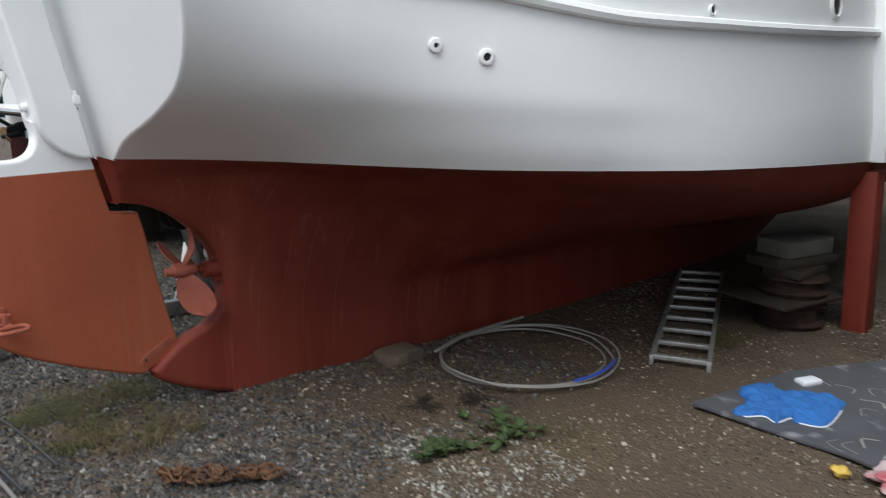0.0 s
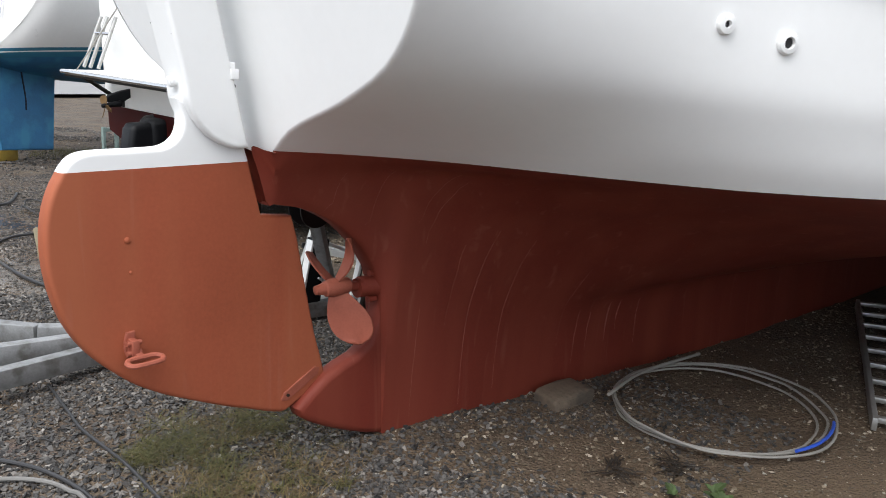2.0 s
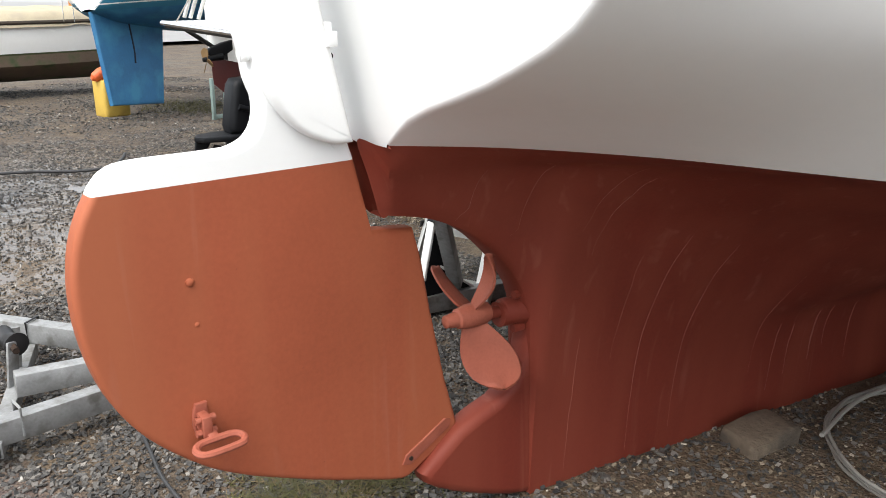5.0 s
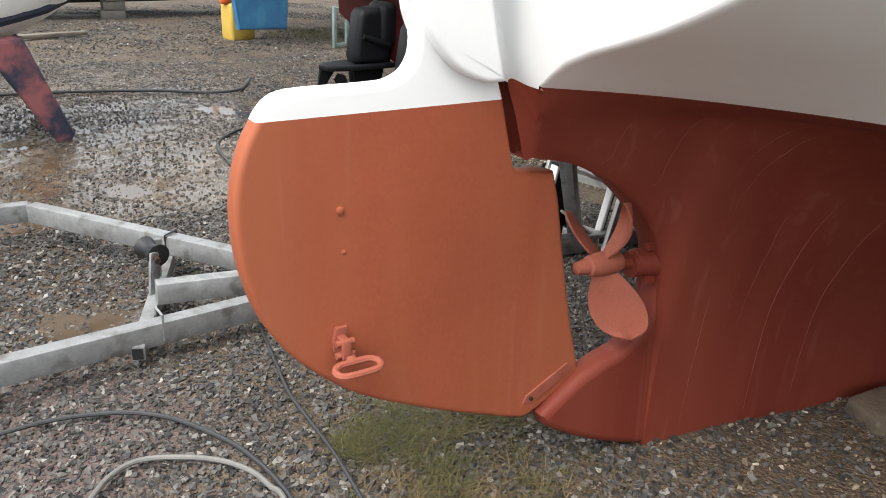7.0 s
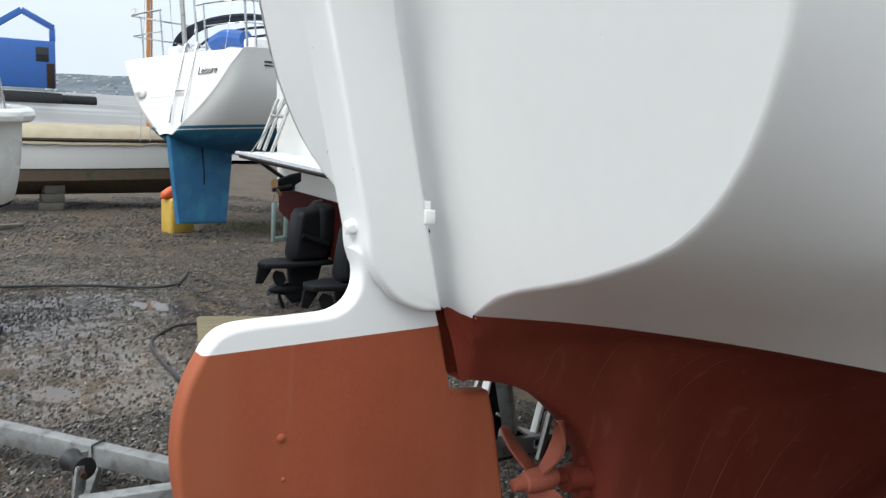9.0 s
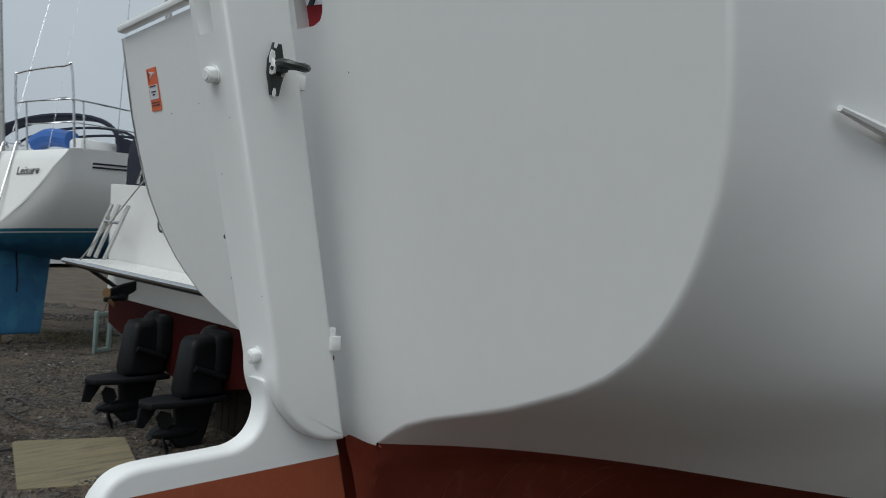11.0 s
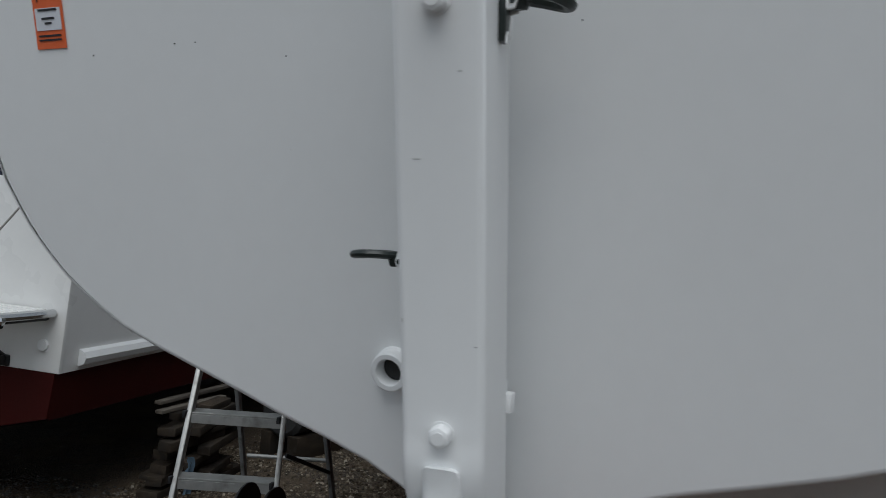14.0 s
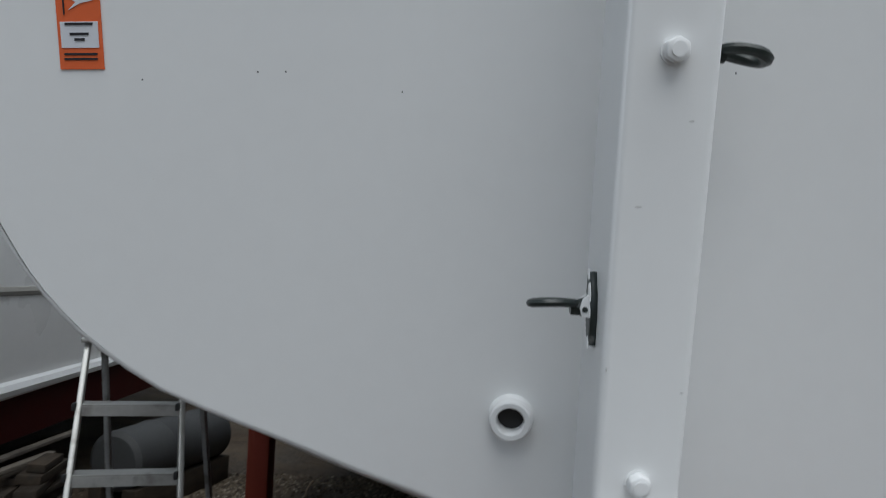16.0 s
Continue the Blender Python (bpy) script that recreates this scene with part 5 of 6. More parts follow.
def blue_overall():
    """A crumpled garment: two sleeves and a body, folded along its length."""
    t = thing("blue_garment", "crumpled bright blue cloth on the dark sheet", "cloth")
    o = np.array([(2.15, -1.91), (2.29, -2.01), (2.23, -2.05), (2.3, -2.19), (2.3, -2.34), (2.18, -2.36), (1.95, -2.35), (1.91, -2.25), (1.94, -2.21), (1.85, -2.17), (1.88, -2.11), (1.82, -2.04), (1.85, -1.98), (1.99, -2.0), (2.06, -1.94)])
    c = np.array((2.07, -2.13))
    ring = smooth_line(np.vstack([o, o[:1]]), 120)
    rows = []
    for f in np.linspace(0.004, 1, 34):
        row = []
        for p in ring:
            q = c + (p - c) * f
            along, across = q[0] * 0.25 + q[1] * 0.97, q[0] * 0.97 - q[1] * 0.25
            fold = abs(noise.noise((across * 13, along * 4, 2))) * 0.05 + abs(noise.noise((across * 34, along * 12, 6))) * 0.03
            row.append((q[0] + 0.012 * noise.noise((q[0] * 20, q[1] * 20, 8)), q[1] + 0.012 * noise.noise((q[0] * 20, q[1] * 20, 9)), 0.018 + (0.01 + fold) * (1 - f ** 8) ** 0.7))
        rows.append(row)
    part("cloth", grid_mesh(rows), BLUECLOTH, t, smooth=80)
    part("hem", tube([(p[0], p[1], 0.02) for p in ring[40:88]], 0.0035, 6, steps=0), PAPER, t, "pale stitched hem")


blue_overall()


def small_litter():
    t = thing("white_tub", "small white plastic tub lid", "lid")
    part("lid", box(0.12, 0.075, 0.03, (2.43, -2.15, 0.028), 0.012, Matrix.Rotation(radians(-30), 4, "Z")), PAPER, t)
    g = thing("yellow_glove", "crumpled yellow rubber scrap", "scrap")
    bm = bmesh.new()
    bmesh.ops.create_icosphere(bm, subdivisions=3, radius=0.034)
    for v in bm.verts:
        v.co *= 1 + 0.5 * noise.noise(v.co * 40)
        v.co.z *= 0.7
    bmesh.ops.translate(bm, vec=(1.56, -2.5, 0.02), verts=bm.verts)
    part("scrap", bm, YELLOW, g)
    p = thing("plastic_bag", "crumpled red and white plastic bag", "bag")
    bm = bmesh.new()
    bmesh.ops.create_icosphere(bm, subdivisions=4, radius=0.12)
    for v in bm.verts:
        v.co *= 1 + 0.45 * noise.noise(v.co * 16)
        v.co.z *= 0.35
    bmesh.ops.translate(bm, vec=(1.62, -2.72, 0.03), verts=bm.verts)
    part("bag", bm, PINK, p)
    c = thing("rusty_chain", "heap of rusty brown chain on the gravel", "chain")
    rnd = random.Random(2)
    for k in range(60):
        f = k / 59
        x, y = -0.13 + 0.28 * f + rnd.uniform(-0.02, 0.02), -0.58 - 0.3 * f + rnd.uniform(-0.035, 0.035)
        a = rnd.uniform(0, 3.1)
        pts = [(0.03 * math.cos(q), 0.016 * math.sin(q), 0.006 * math.sin(2 * q)) for q in np.linspace(0, 2 * math.pi, 10)]
        b = tube(pts, 0.005, 6, steps=16)
        bmesh.ops.transform(b, matrix=Matrix.Translation((x, y, 0.02 + rnd.uniform(0, 0.02))) @ Euler((rnd.uniform(-0.6, 0.6), rnd.uniform(-0.6, 0.6), a)).to_matrix().to_4x4(), verts=b.verts)
        part("link", b, CHAINRUST, c)


small_litter()


# ---- the motor boat beside it ----
def motor_boat():
    """White motor cruiser, red below, stern towards the viewer, swim platform and twin outdrives."""
    t = thing("motor_cruiser", "white motor cruiser with dark red bottom and black canopy", "boat", pose(2.14, 2.715, -0.03))
    L, B = 8.0, 2.95
    zc = 0.78
    def half(x):
        return B / 2 * (1 - max(0, (x - 4) / 4.2) ** 2.2)
    xs = np.linspace(0, L, 24)
    side = []
    for x in xs:
        h = half(x)
        side.append([(x, B / 2 - h, zc + 0.02 * x), (x, B / 2 - h - 0.03, zc + 0.35), (x, B / 2 - h - 0.06, zc + 0.62), (x, B / 2 - h - 0.07, zc + 0.95 + 0.02 * x)])
    oth = [[(a, B - b, c) for a, b, c in r] for r in side]
    part("topside_shell", joined(grid_mesh(side), grid_mesh(oth)), WHITE2, t, "white topsides")
    bot = []
    for x in xs:
        h = half(x)
        rise = 0.25 * max(0, (x - 4) / 4) ** 2
        bot.append([(x, B / 2 - h + 0.02, zc + 0.02 * x - 0.002), (x, B / 2 - h + 0.05, zc - 0.25 + rise), (x, B / 2 - h * 0.55, zc - 0.41 + rise), (x, B / 2, zc - 0.58 + rise), (x, B / 2 + h * 0.55, zc - 0.41 + rise), (x, B / 2 + h - 0.05, zc - 0.25 + rise), (x, B / 2 + h - 0.02, zc + 0.02 * x - 0.002)])
    part("bottom", grid_mesh(bot), MBRED, t, "dark red antifouled bottom")
    part("transom", plate([(-0.004, zc), (-0.076, zc + 1.0), (B + 0.076, zc + 1.0), (B + 0.004, zc)], 0.03, "x", at=0.0, bevel=0.005), WHITE2, t, "white transom with the name in black")
    part("transom_bottom", plate([(B - 0.02, zc), (B - 0.05, zc - 0.24), (B * 0.78, zc - 0.4), (B / 2, zc - 0.57), (B * 0.22, zc - 0.4), (0.05, zc - 0.24), (0.02, zc)], 0.03, "x", at=0.0, bevel=0.005), MBRED, t)
    chine = [(x, B / 2 - half(x) - 0.01, zc + 0.07 + 0.01 * x) for x in np.linspace(0.12, L - 0.1, 20)]
    part("chine_rail", tube(chine, 0.045, 8, steps=0), WHITE, t, "white chine rail")
    gun = [(x, B / 2 - half(x) - 0.05, zc + 0.64) for x in np.linspace(0.0, L - 0.1, 20)]
    part("rub_rail", tube(gun, 0.03, 8, steps=0), GREYPIPE, t, "grey rub rail")
    part("deck", grid_mesh([[(x, B / 2 + half(x) * u, zc + 0.95) for u in (-1, 0, 1)] for x in xs]), WHITE2, t)
    pf = new("swim_platform")
    pf.parent = t
    pf["label"] = "slatted swim platform on struts"
    for k in range(7):
        part("slat", box(0.04, 2.74, 0.02, (-0.05 - 0.06 * k, B / 2 - 0.02, 1.1), 0.003), WHITE2, pf)
    part("platform_rim", tube([(-0.02, 0.05, 1.09), (-0.38, 0.07, 1.09), (-0.44, 0.19, 1.09), (-0.44, B - 0.26, 1.09), (-0.38, B - 0.14, 1.09), (-0.02, B - 0.12, 1.09)], 0.022, 8, steps=60), STEEL, pf)
    part("underside_bearer", tube([(-0.02, 0.09, 1.066), (-0.36, 0.11, 1.066), (-0.42, 0.21, 1.066), (-0.42, B - 0.28, 1.066), (-0.36, B - 0.18, 1.066), (-0.02, B - 0.16, 1.066)], 0.018, 8, steps=60), BLACK, pf, "dark bearer under the slats")
    for y in (0.35, B - 0.35):
        part("strut", rod((-0.02, y, 0.83), (-0.4, y, 1.08), 0.019), BLACK, pf)
        part("strut_pad", joined(box(0.02, 0.09, 0.06, (-0.022, y, 0.815), 0.006), rod((-0.05, y - 0.03, 0.822), (-0.05, y + 0.03, 0.822), 0.022)), BLACK, pf)
        part("lifting_line", tube([(-0.02, y - 0.3, 1.9), (-0.4, y + 0.08, 1.11)], 0.006, 6), GREYPIPE, pf)
    lad = new("boarding_ladder")
    lad.parent = t
    for y in (2.45, 2.62, 2.75):
        part("ladder_rail", rod((-0.3, y, 1.14), (-0.12, y, 1.6), 0.017), ALU, lad)
    part("ladder_rung", rod((-0.18, 2.45, 1.45), (-0.18, 2.75, 1.45), 0.014), STEEL, lad)
    for y in (1.05, 1.9):
        d = new("outdrive")
        d.parent = t
        d["label"] = "black sterndrive leg with propeller"
        part("upper_housing", plate([(-0.03, 0.28), (-0.36, 0.28), (-0.375, 0.33), (-0.325, 0.66), (-0.29, 0.71), (-0.14, 0.72), (-0.04, 0.6)], 0.21, at=y, bevel=0.05, seg=4), DRIVE, d, smooth=60)
        part("gimbal_housing", box(0.2, 0.26, 0.34, (-0.05, y, 0.58), 0.06, seg=3), DRIVE, d)
        part("cavitation_plate", plate([(0.0, y - 0.11), (-0.42, y - 0.14), (-0.6, y - 0.09), (-0.645, y), (-0.6, y + 0.09), (-0.42, y + 0.14), (0.0, y + 0.11)], 0.045, "z", at=0.255, bevel=0.014), DRIVE, d)
        part("trim_tab", plate([(-0.5, 0.235), (-0.64, 0.235), (-0.66, 0.1), (-0.6, 0.09)], 0.03, at=y, bevel=0.01), DRIVE, d)
        part("lower_leg", plate([(-0.06, 0.24), (-0.38, 0.24), (-0.36, 0.06), (-0.4, -0.02), (-0.33, -0.1), (-0.16, -0.09), (-0.12, 0.0)], 0.085, at=y, bevel=0.03, seg=3), DRIVE, d)
        part("gearcase", lathe([(0.012, -0.2), (0.05, -0.13), (0.058, 0.0), (0.045, 0.12), (0.012, 0.2)], 16, Matrix.Translation((-0.34, y, 0.03)) @ Matrix.Rotation(radians(-90), 4, "Y")), DRIVE, d)
        for k in range(3):
            a = radians(120 * k + 20)
            bl = plate([(-0.03, 0.04), (0.03, 0.04), (0.07, 0.11), (0.05, 0.17), (-0.02, 0.18), (-0.06, 0.12)], 0.012, "x", bevel=0.004)
            bmesh.ops.transform(bl, matrix=Matrix.Translation((-0.46, y, 0.03)) @ Matrix.Rotation(a, 4, "X") @ Matrix.Rotation(0.7, 4, "Z"), verts=bl.verts)
            part("propeller_blade", bl, DRIVE, d)
        for s in (-0.06, 0.06):
            part("trim_ram", rod((-0.06, y + s * 2, 0.42), (-0.3, y + s * 1.9, 0.5), 0.022), DRIVE, d)
        part("bellows", tube([(-0.02, y + 0.1, 0.74), (-0.1, y + 0.1, 0.72), (-0.16, y + 0.07, 0.62)], 0.035, 10), BLACK, d)
    # a small auxiliary outboard tilted up under the platform
    ob = new("auxiliary_outboard")
    ob.parent = t
    ob["label"] = "small dark outboard tilted up, with a bronze propeller"
    part("leg", plate([(-0.1, 0.98), (-0.1, 0.9), (-0.22, 0.83), (-0.34, 0.87), (-0.31, 0.92), (-0.2, 0.96)], 0.055, at=2.27, bevel=0.018), DRIVE, ob)
    part("gearcase", rod((-0.2, 2.24, 0.85), (-0.38, 2.24, 0.83), 0.03, 0.018, n=14, bevel=0.008), DRIVE, ob)
    for a in (95, 215, 335):
        q = Matrix.Translation((-0.35, 2.23, 0.82)) @ Matrix.Rotation(radians(a), 4, "X") @ Matrix.Rotation(0.5, 4, "Z")
        bl = plate([(-0.014, 0.015), (0.014, 0.015), (0.036, 0.055), (0.034, 0.095), (0.0, 0.115), (-0.034, 0.095), (-0.036, 0.055)], 0.006, "x", bevel=0.002)
        bmesh.ops.transform(bl, matrix=q, verts=bl.verts)
        part("propeller_blade", bl, BRONZE, ob, "bronze propeller blade")
    cp = new("canopy")
    cp.parent = t
    cp["label"] = "black cockpit canopy with clear panes"
    part("canvas", grid_mesh([[(0.06 + 0.35 * max(0, v - 0.35), B / 2 + u * (B / 2 - 0.06), 1.76 + v * 0.95) for u in np.linspace(-1, 1, 9)] for v in np.linspace(0, 0.5, 5)]), NAVY, cp)
    for y, lean in ((0.0, 0.1), (B, -0.1)):
        part("side_canvas", grid_mesh([[(x + 0.25 * v, y + lean * v, 1.72 + 0.02 * x + 0.8 * v) for x in np.linspace(0.08, 3.2, 8)] for v in (0, 0.5, 1)]), NAVY, cp, "black canvas side")
    part("window_pane", grid_mesh([[(0.12 + 0.35 * v, B / 2 + u * (B / 2 - 0.1), 2.2 + v * 0.7) for u in np.linspace(-1, 1, 9)] for v in np.linspace(0, 1, 4)]), GLASSY, cp, "clear plastic pane")
    part("canopy_roof", grid_mesh([[(x, B / 2 + u * (B / 2 - 0.1), 2.95 - 0.12 * u * u) for u in np.linspace(-1, 1, 9)] for x in np.linspace(0.45, 3.0, 5)]), NAVY, cp)
    part("grab_rail", tube([(-0.02, 2.0, 1.8), (-0.05, 2.05, 2.0), (-0.04, 2.3, 2.05), (-0.03, 2.5, 1.8)], 0.016, 8), STEEL, t)
    part("vent", box(0.02, 0.09, 0.06, (-0.02, 1.28, 1.66), 0.004), STEEL, t)
    # the name, read from astern
    q = Matrix(((0, 0, -1), (-1, 0, 0), (0, 1, 0))).to_4x4()
    lettering("Ocean Pearl", 0.215, INK, t, Matrix.Translation((-0.017, 2.14, 1.405)) @ q, squeeze=0.86)
    part("skin_fitting", lathe([(0.012, 0), (0.032, 0), (0.03, 0.012), (0.012, 0.014)], 18, Matrix.Translation((-0.016, 0.1, 0.92)) @ Matrix.Rotation(radians(-90), 4, "Y")), WHITE, t)
    part("prop_stand", box(0.3, 0.3, 0.3, (4, B / 2, 0.15), 0.01), WOOD, t)
    for k in range(4):
        part("keel_stand_board", box(0.28, 0.085, 0.43, (0.32, B / 2 - 0.42 + 0.095 * k, 0.075), 0.006), OLDWOOD, t)


GLASSY = material("clear_pane", (0.5, 0.55, 0.58), 0.08, vary=0.1, bump=0, spec=0.8)
motor_boat()


# ---- the sloop with the blue rudder ----
def sloop():
    """White fin-keel sloop seen on its quarter: sugar-scoop transom, blue stripes, blue rudder."""
    t = thing("white_sloop", "white sloop with blue stripes and navy sprayhood", "boat", pose(2.093, 8.8, -0.02, -6, 0, 27) @ Matrix.Diagonal((0.916, 0.905, 0.916, 1)))
    st = {0.0: [(0.02, 1.13), (0.05, 1.133), (0.08, 1.138), (0.1, 1.145), (0.12, 1.16)],
          0.18: [(0.02, 1.06), (0.22, 1.1), (0.42, 1.2), (0.58, 1.4), (0.7, 1.68)],
          0.42: [(0.02, 0.98), (0.42, 1.06), (0.72, 1.3), (1.0, 1.75), (1.15, 2.28)],
          3.0: [(0.02, 0.72), (0.9, 0.85), (1.3, 1.25), (1.42, 1.7), (1.44, 2.28)],
          6.0: [(0.02, 0.7), (0.8, 0.85), (1.2, 1.3), (1.35, 1.7), (1.4, 2.38)],
          9.5: [(0.02, 1.2), (0.03, 1.5), (0.05, 1.8), (0.08, 2.2), (0.12, 2.6)]}
    keys = list(st)
    xs = np.concatenate([np.linspace(0, 1, 11), np.linspace(1.4, 9.5, 18)])
    def sec(x):
        c = [(float(pchip(keys, [st[k][i][0] for k in keys], x)), float(pchip(keys, [st[k][i][1] for k in keys], x))) for i in range(5)]
        return smooth_line(c, 21)
    rows = [[(x, -y, z) for y, z in sec(x)] for x in xs]
    def slab(z0, z1):
        bm = joined(grid_mesh(rows), grid_mesh([[(a, -b, c) for a, b, c in k] for k in rows]))
        bmesh.ops.bisect_plane(bm, geom=bm.verts[:] + bm.edges[:] + bm.faces[:], plane_co=(0, 0, z0), plane_no=(0, 0, 1), clear_inner=True)
        bmesh.ops.bisect_plane(bm, geom=bm.verts[:] + bm.edges[:] + bm.faces[:], plane_co=(0, 0, z1), plane_no=(0, 0, 1), clear_outer=True)
        return bm
    part("bottom", slab(-1, 1.13), BLUE, t, "blue antifouled bottom")
    part("boot_stripe", slab(1.13, 1.2), TEAL, t, "teal boot stripe")
    part("white_band", slab(1.2, 1.215), WHITE2, t)
    part("upper_stripe", slab(1.215, 1.255), TEAL, t, "thin teal stripe")
    part("topside_shell", slab(1.255, 4), WHITE2, t, "white topsides")
    def edge_at(f):
        k = sec(0.42 * f)[-1]
        return float(k[0]), float(k[1])
    rows_t = [[(0.42 * f, u * edge_at(f)[0], edge_at(f)[1] - 0.02 * u * u) for u in np.linspace(-1, 1, 9)] for f in np.linspace(0, 1, 10)]
    part("transom", grid_mesh(rows_t), WHITE2, t, "white sloping transom")
    part("transom_locker", box(0.5, 0.7, 0.03, (0.27, 0.1, 1.9), 0.012, Matrix.Rotation(radians(-70), 4, "Y")), WHITE2, t, "moulded transom locker")
    part("transom_cleat", lathe([(0.09, 0), (0.085, 0.06), (0.03, 0.11)], 16, Matrix.Translation((0.22, 0.62, 1.75)) @ Matrix.Rotation(radians(-70), 4, "Y")), WHITE2, t)
    part("deck", grid_mesh([[(x, u * float(sec(x)[-1][0]), float(sec(x)[-1][1]) - 0.03) for u in (-1, 0, 1)] for x in np.linspace(0.42, 9.5, 14)]), WHITE2, t)
    part("coaming", joined(box(1.9, 0.22, 0.26, (1.9, -0.75, 2.36), 0.06), box(1.9, 0.22, 0.26, (1.9, 0.75, 2.36), 0.06)), WHITE2, t)
    part("coachroof", box(3.6, 1.7, 0.4, (4.6, 0, 2.45), 0.12), WHITE2, t)
    rud = part("rudder", plate([(0.08, -0.1), (1.04, -0.19), (1.18, 0.45), (1.3, 1.0), (0.02, 1.13)], 0.09, bevel=0.03), BLUE, t, "blue rudder and skeg")
    part("rudder_joint", tube([(0.62, -0.049, 0.95), (0.63, -0.049, 0.6), (0.61, -0.049, 0.42)], 0.012, 6), NAVY, rud)
    part("keel", plate([(3.6, -0.42), (5.2, -0.42), (5.6, 0.8), (3.4, 0.8)], 0.16, bevel=0.04), BLUE, t)
    rig = new("rig")
    rig.parent = t
    part("mast", rod((4.3, 0, 2.5), (4.3, 0, 12.5), 0.06), ALU, rig, "aluminium mast")
    for y in (-0.35, 0.35):
        part("backstay", rod((0.9, y, 2.3), (4.3, 0, 12.2), 0.004, n=6), STEEL, rig)
    for y in (-1.3, 1.3):
        part("shroud", rod((4.4, y, 2.3), (4.3, 0, 11.5), 0.007, n=6), STEEL, rig)
    hood = new("sprayhood")
    hood.parent = t
    hood["label"] = "navy sprayhood with clear windows"
    def arch(a, k):
        return (1.5 + 0.4 * k, 0.12 + 1.16 * math.cos(a), 2.3 + (0.62 - 0.1 * k) * max(0, math.sin(a)) ** 0.55)
    part("canvas", grid_mesh([[arch(a, k) for k in np.linspace(0, 0.5, 3)] for a in np.linspace(0.3, math.pi - 0.3, 21)]), NAVY, hood, "narrow navy canvas roof over the after hoop")
    for lo, hi in ((0.0, 0.22), (math.pi - 0.22, math.pi)):
        part("side_panel", grid_mesh([[arch(a, k) for k in np.linspace(0, 1.2, 3)] for a in np.linspace(lo, hi, 4)]), NAVY, hood, "navy canvas side")
    for k, r in ((0, 0.035), (1.2, 0.02), (2, 0.02)):
        part("hoop", tube([arch(a, k) for a in np.linspace(0, math.pi, 25)], r, 8, steps=0), NAVY, hood, "navy covered hoop")
    for y in (-0.4, 0.45):
        part("window_seam", rod((2.3, y, 2.3), (2.3, y, 2.7), 0.03, n=8), NAVY, hood, "navy strip between the windows")
    part("rolled_cover", tube([(1.2, -0.5, 2.5), (1.25, -0.1, 2.56), (1.3, 0.2, 2.5)], 0.13, 10), BLUEBOAT, t, "rolled blue canvas cover")
    pul = new("pushpit")
    pul.parent = t
    for s in (-1, 1):
        part("top_rail", tube([(2.2, s * 1.2, 2.92), (0.7, s * 1.12, 2.92), (0.5, s * 0.9, 2.92), (0.46, s * 0.4, 2.92)], 0.014, 8), STEEL, pul)
        part("mid_rail", tube([(2.2, s * 1.25, 2.62), (0.7, s * 1.12, 2.62), (0.5, s * 0.9, 2.62), (0.46, s * 0.4, 2.62)], 0.01, 8), STEEL, pul)
        for x, y in ((2.2, 1.2), (0.72, 1.1), (0.46, 0.42)):
            part("stanchion", rod((x, s * y, 2.26), (x, s * y, 2.92), 0.012, n=8), STEEL, pul)
    part("stern_arch", tube([(0.5, -0.22, 2.3), (0.5, -0.22, 3.2), (0.52, -0.3, 3.32), (0.55, -0.95, 3.36), (0.58, -1.05, 3.3), (0.58, -1.06, 2.3)], 0.017, 8, steps=40), STEEL, pul)
    part("arch_brace", rod((0.55, -0.98, 2.95), (0.5, -0.25, 2.92), 0.012), STEEL, pul)
    part("stern_pole", rod((0.5, 0.02, 2.3), (0.52, 0.02, 7.5), 0.035, n=12), ALU, pul, "grey aluminium stern pole")
    part("aerial", rod((0.55, 0.3, 2.9), (0.55, 0.3, 5.6), 0.006, n=6), STEEL, pul)
    part("danbuoy", tube([(0.55, 1.05, 2.9), (0.55, 1.05, 3.02)], 0.04, 8), WHITE2, pul)
    for y in (-0.3, -0.08):
        part("ladder_rail", tube([(0.0, y, 1.3), (0.1, y, 1.62), (0.3, y, 2.12), (0.42, y, 2.4), (0.5, y, 2.34)], 0.014, 8), STEEL, t)
    part("ladder_rung", rod((0.15, -0.3, 1.74), (0.15, -0.08, 1.74), 0.012), STEEL, t)
    for d in (2.05, 2.1):
        part("cove_stripe", tube([(x, -float(np.interp(d, [q[1] for q in sec(x)], [q[0] for q in sec(x)])) - 0.004, d) for x in (0.75, 1.0, 1.3, 1.6)], 0.012, 6, flat=1), INK, t, "dark cove stripe")
    sl = Matrix(((0, 0.34, -0.94), (-1, 0, 0), (0, 0.94, 0.34))).to_4x4()
    lettering("Leisure", 0.16, INK, t, Matrix.Translation((0.255, -0.42, 1.95)) @ Matrix.LocRotScale(None, sl.to_quaternion(), None), squeeze=0.75)
    return t


sloop()


def yellow_can():
    t = thing("yellow_canister", "yellow plastic canister standing on the gravel", "canister", pose(2.36, 9.42, ground_z(2.36, 9.42) - 0.01, 0, 0, 12))
    part("body", box(0.36, 0.29, 0.5, (0, 0, 0.25), 0.045, seg=3), YELLOW, t)
    f = thing("orange_float", "small orange and white pick-up float", "float", pose(2.24, 9.36, ground_z(2.24, 9.36) + 0.56))
    part("float", lathe([(0.02, -0.14), (0.06, -0.1), (0.075, 0), (0.06, 0.1), (0.02, 0.14)], 16, Matrix.Rotation(radians(60), 4, "Y")), FLOAT, f)


yellow_can()


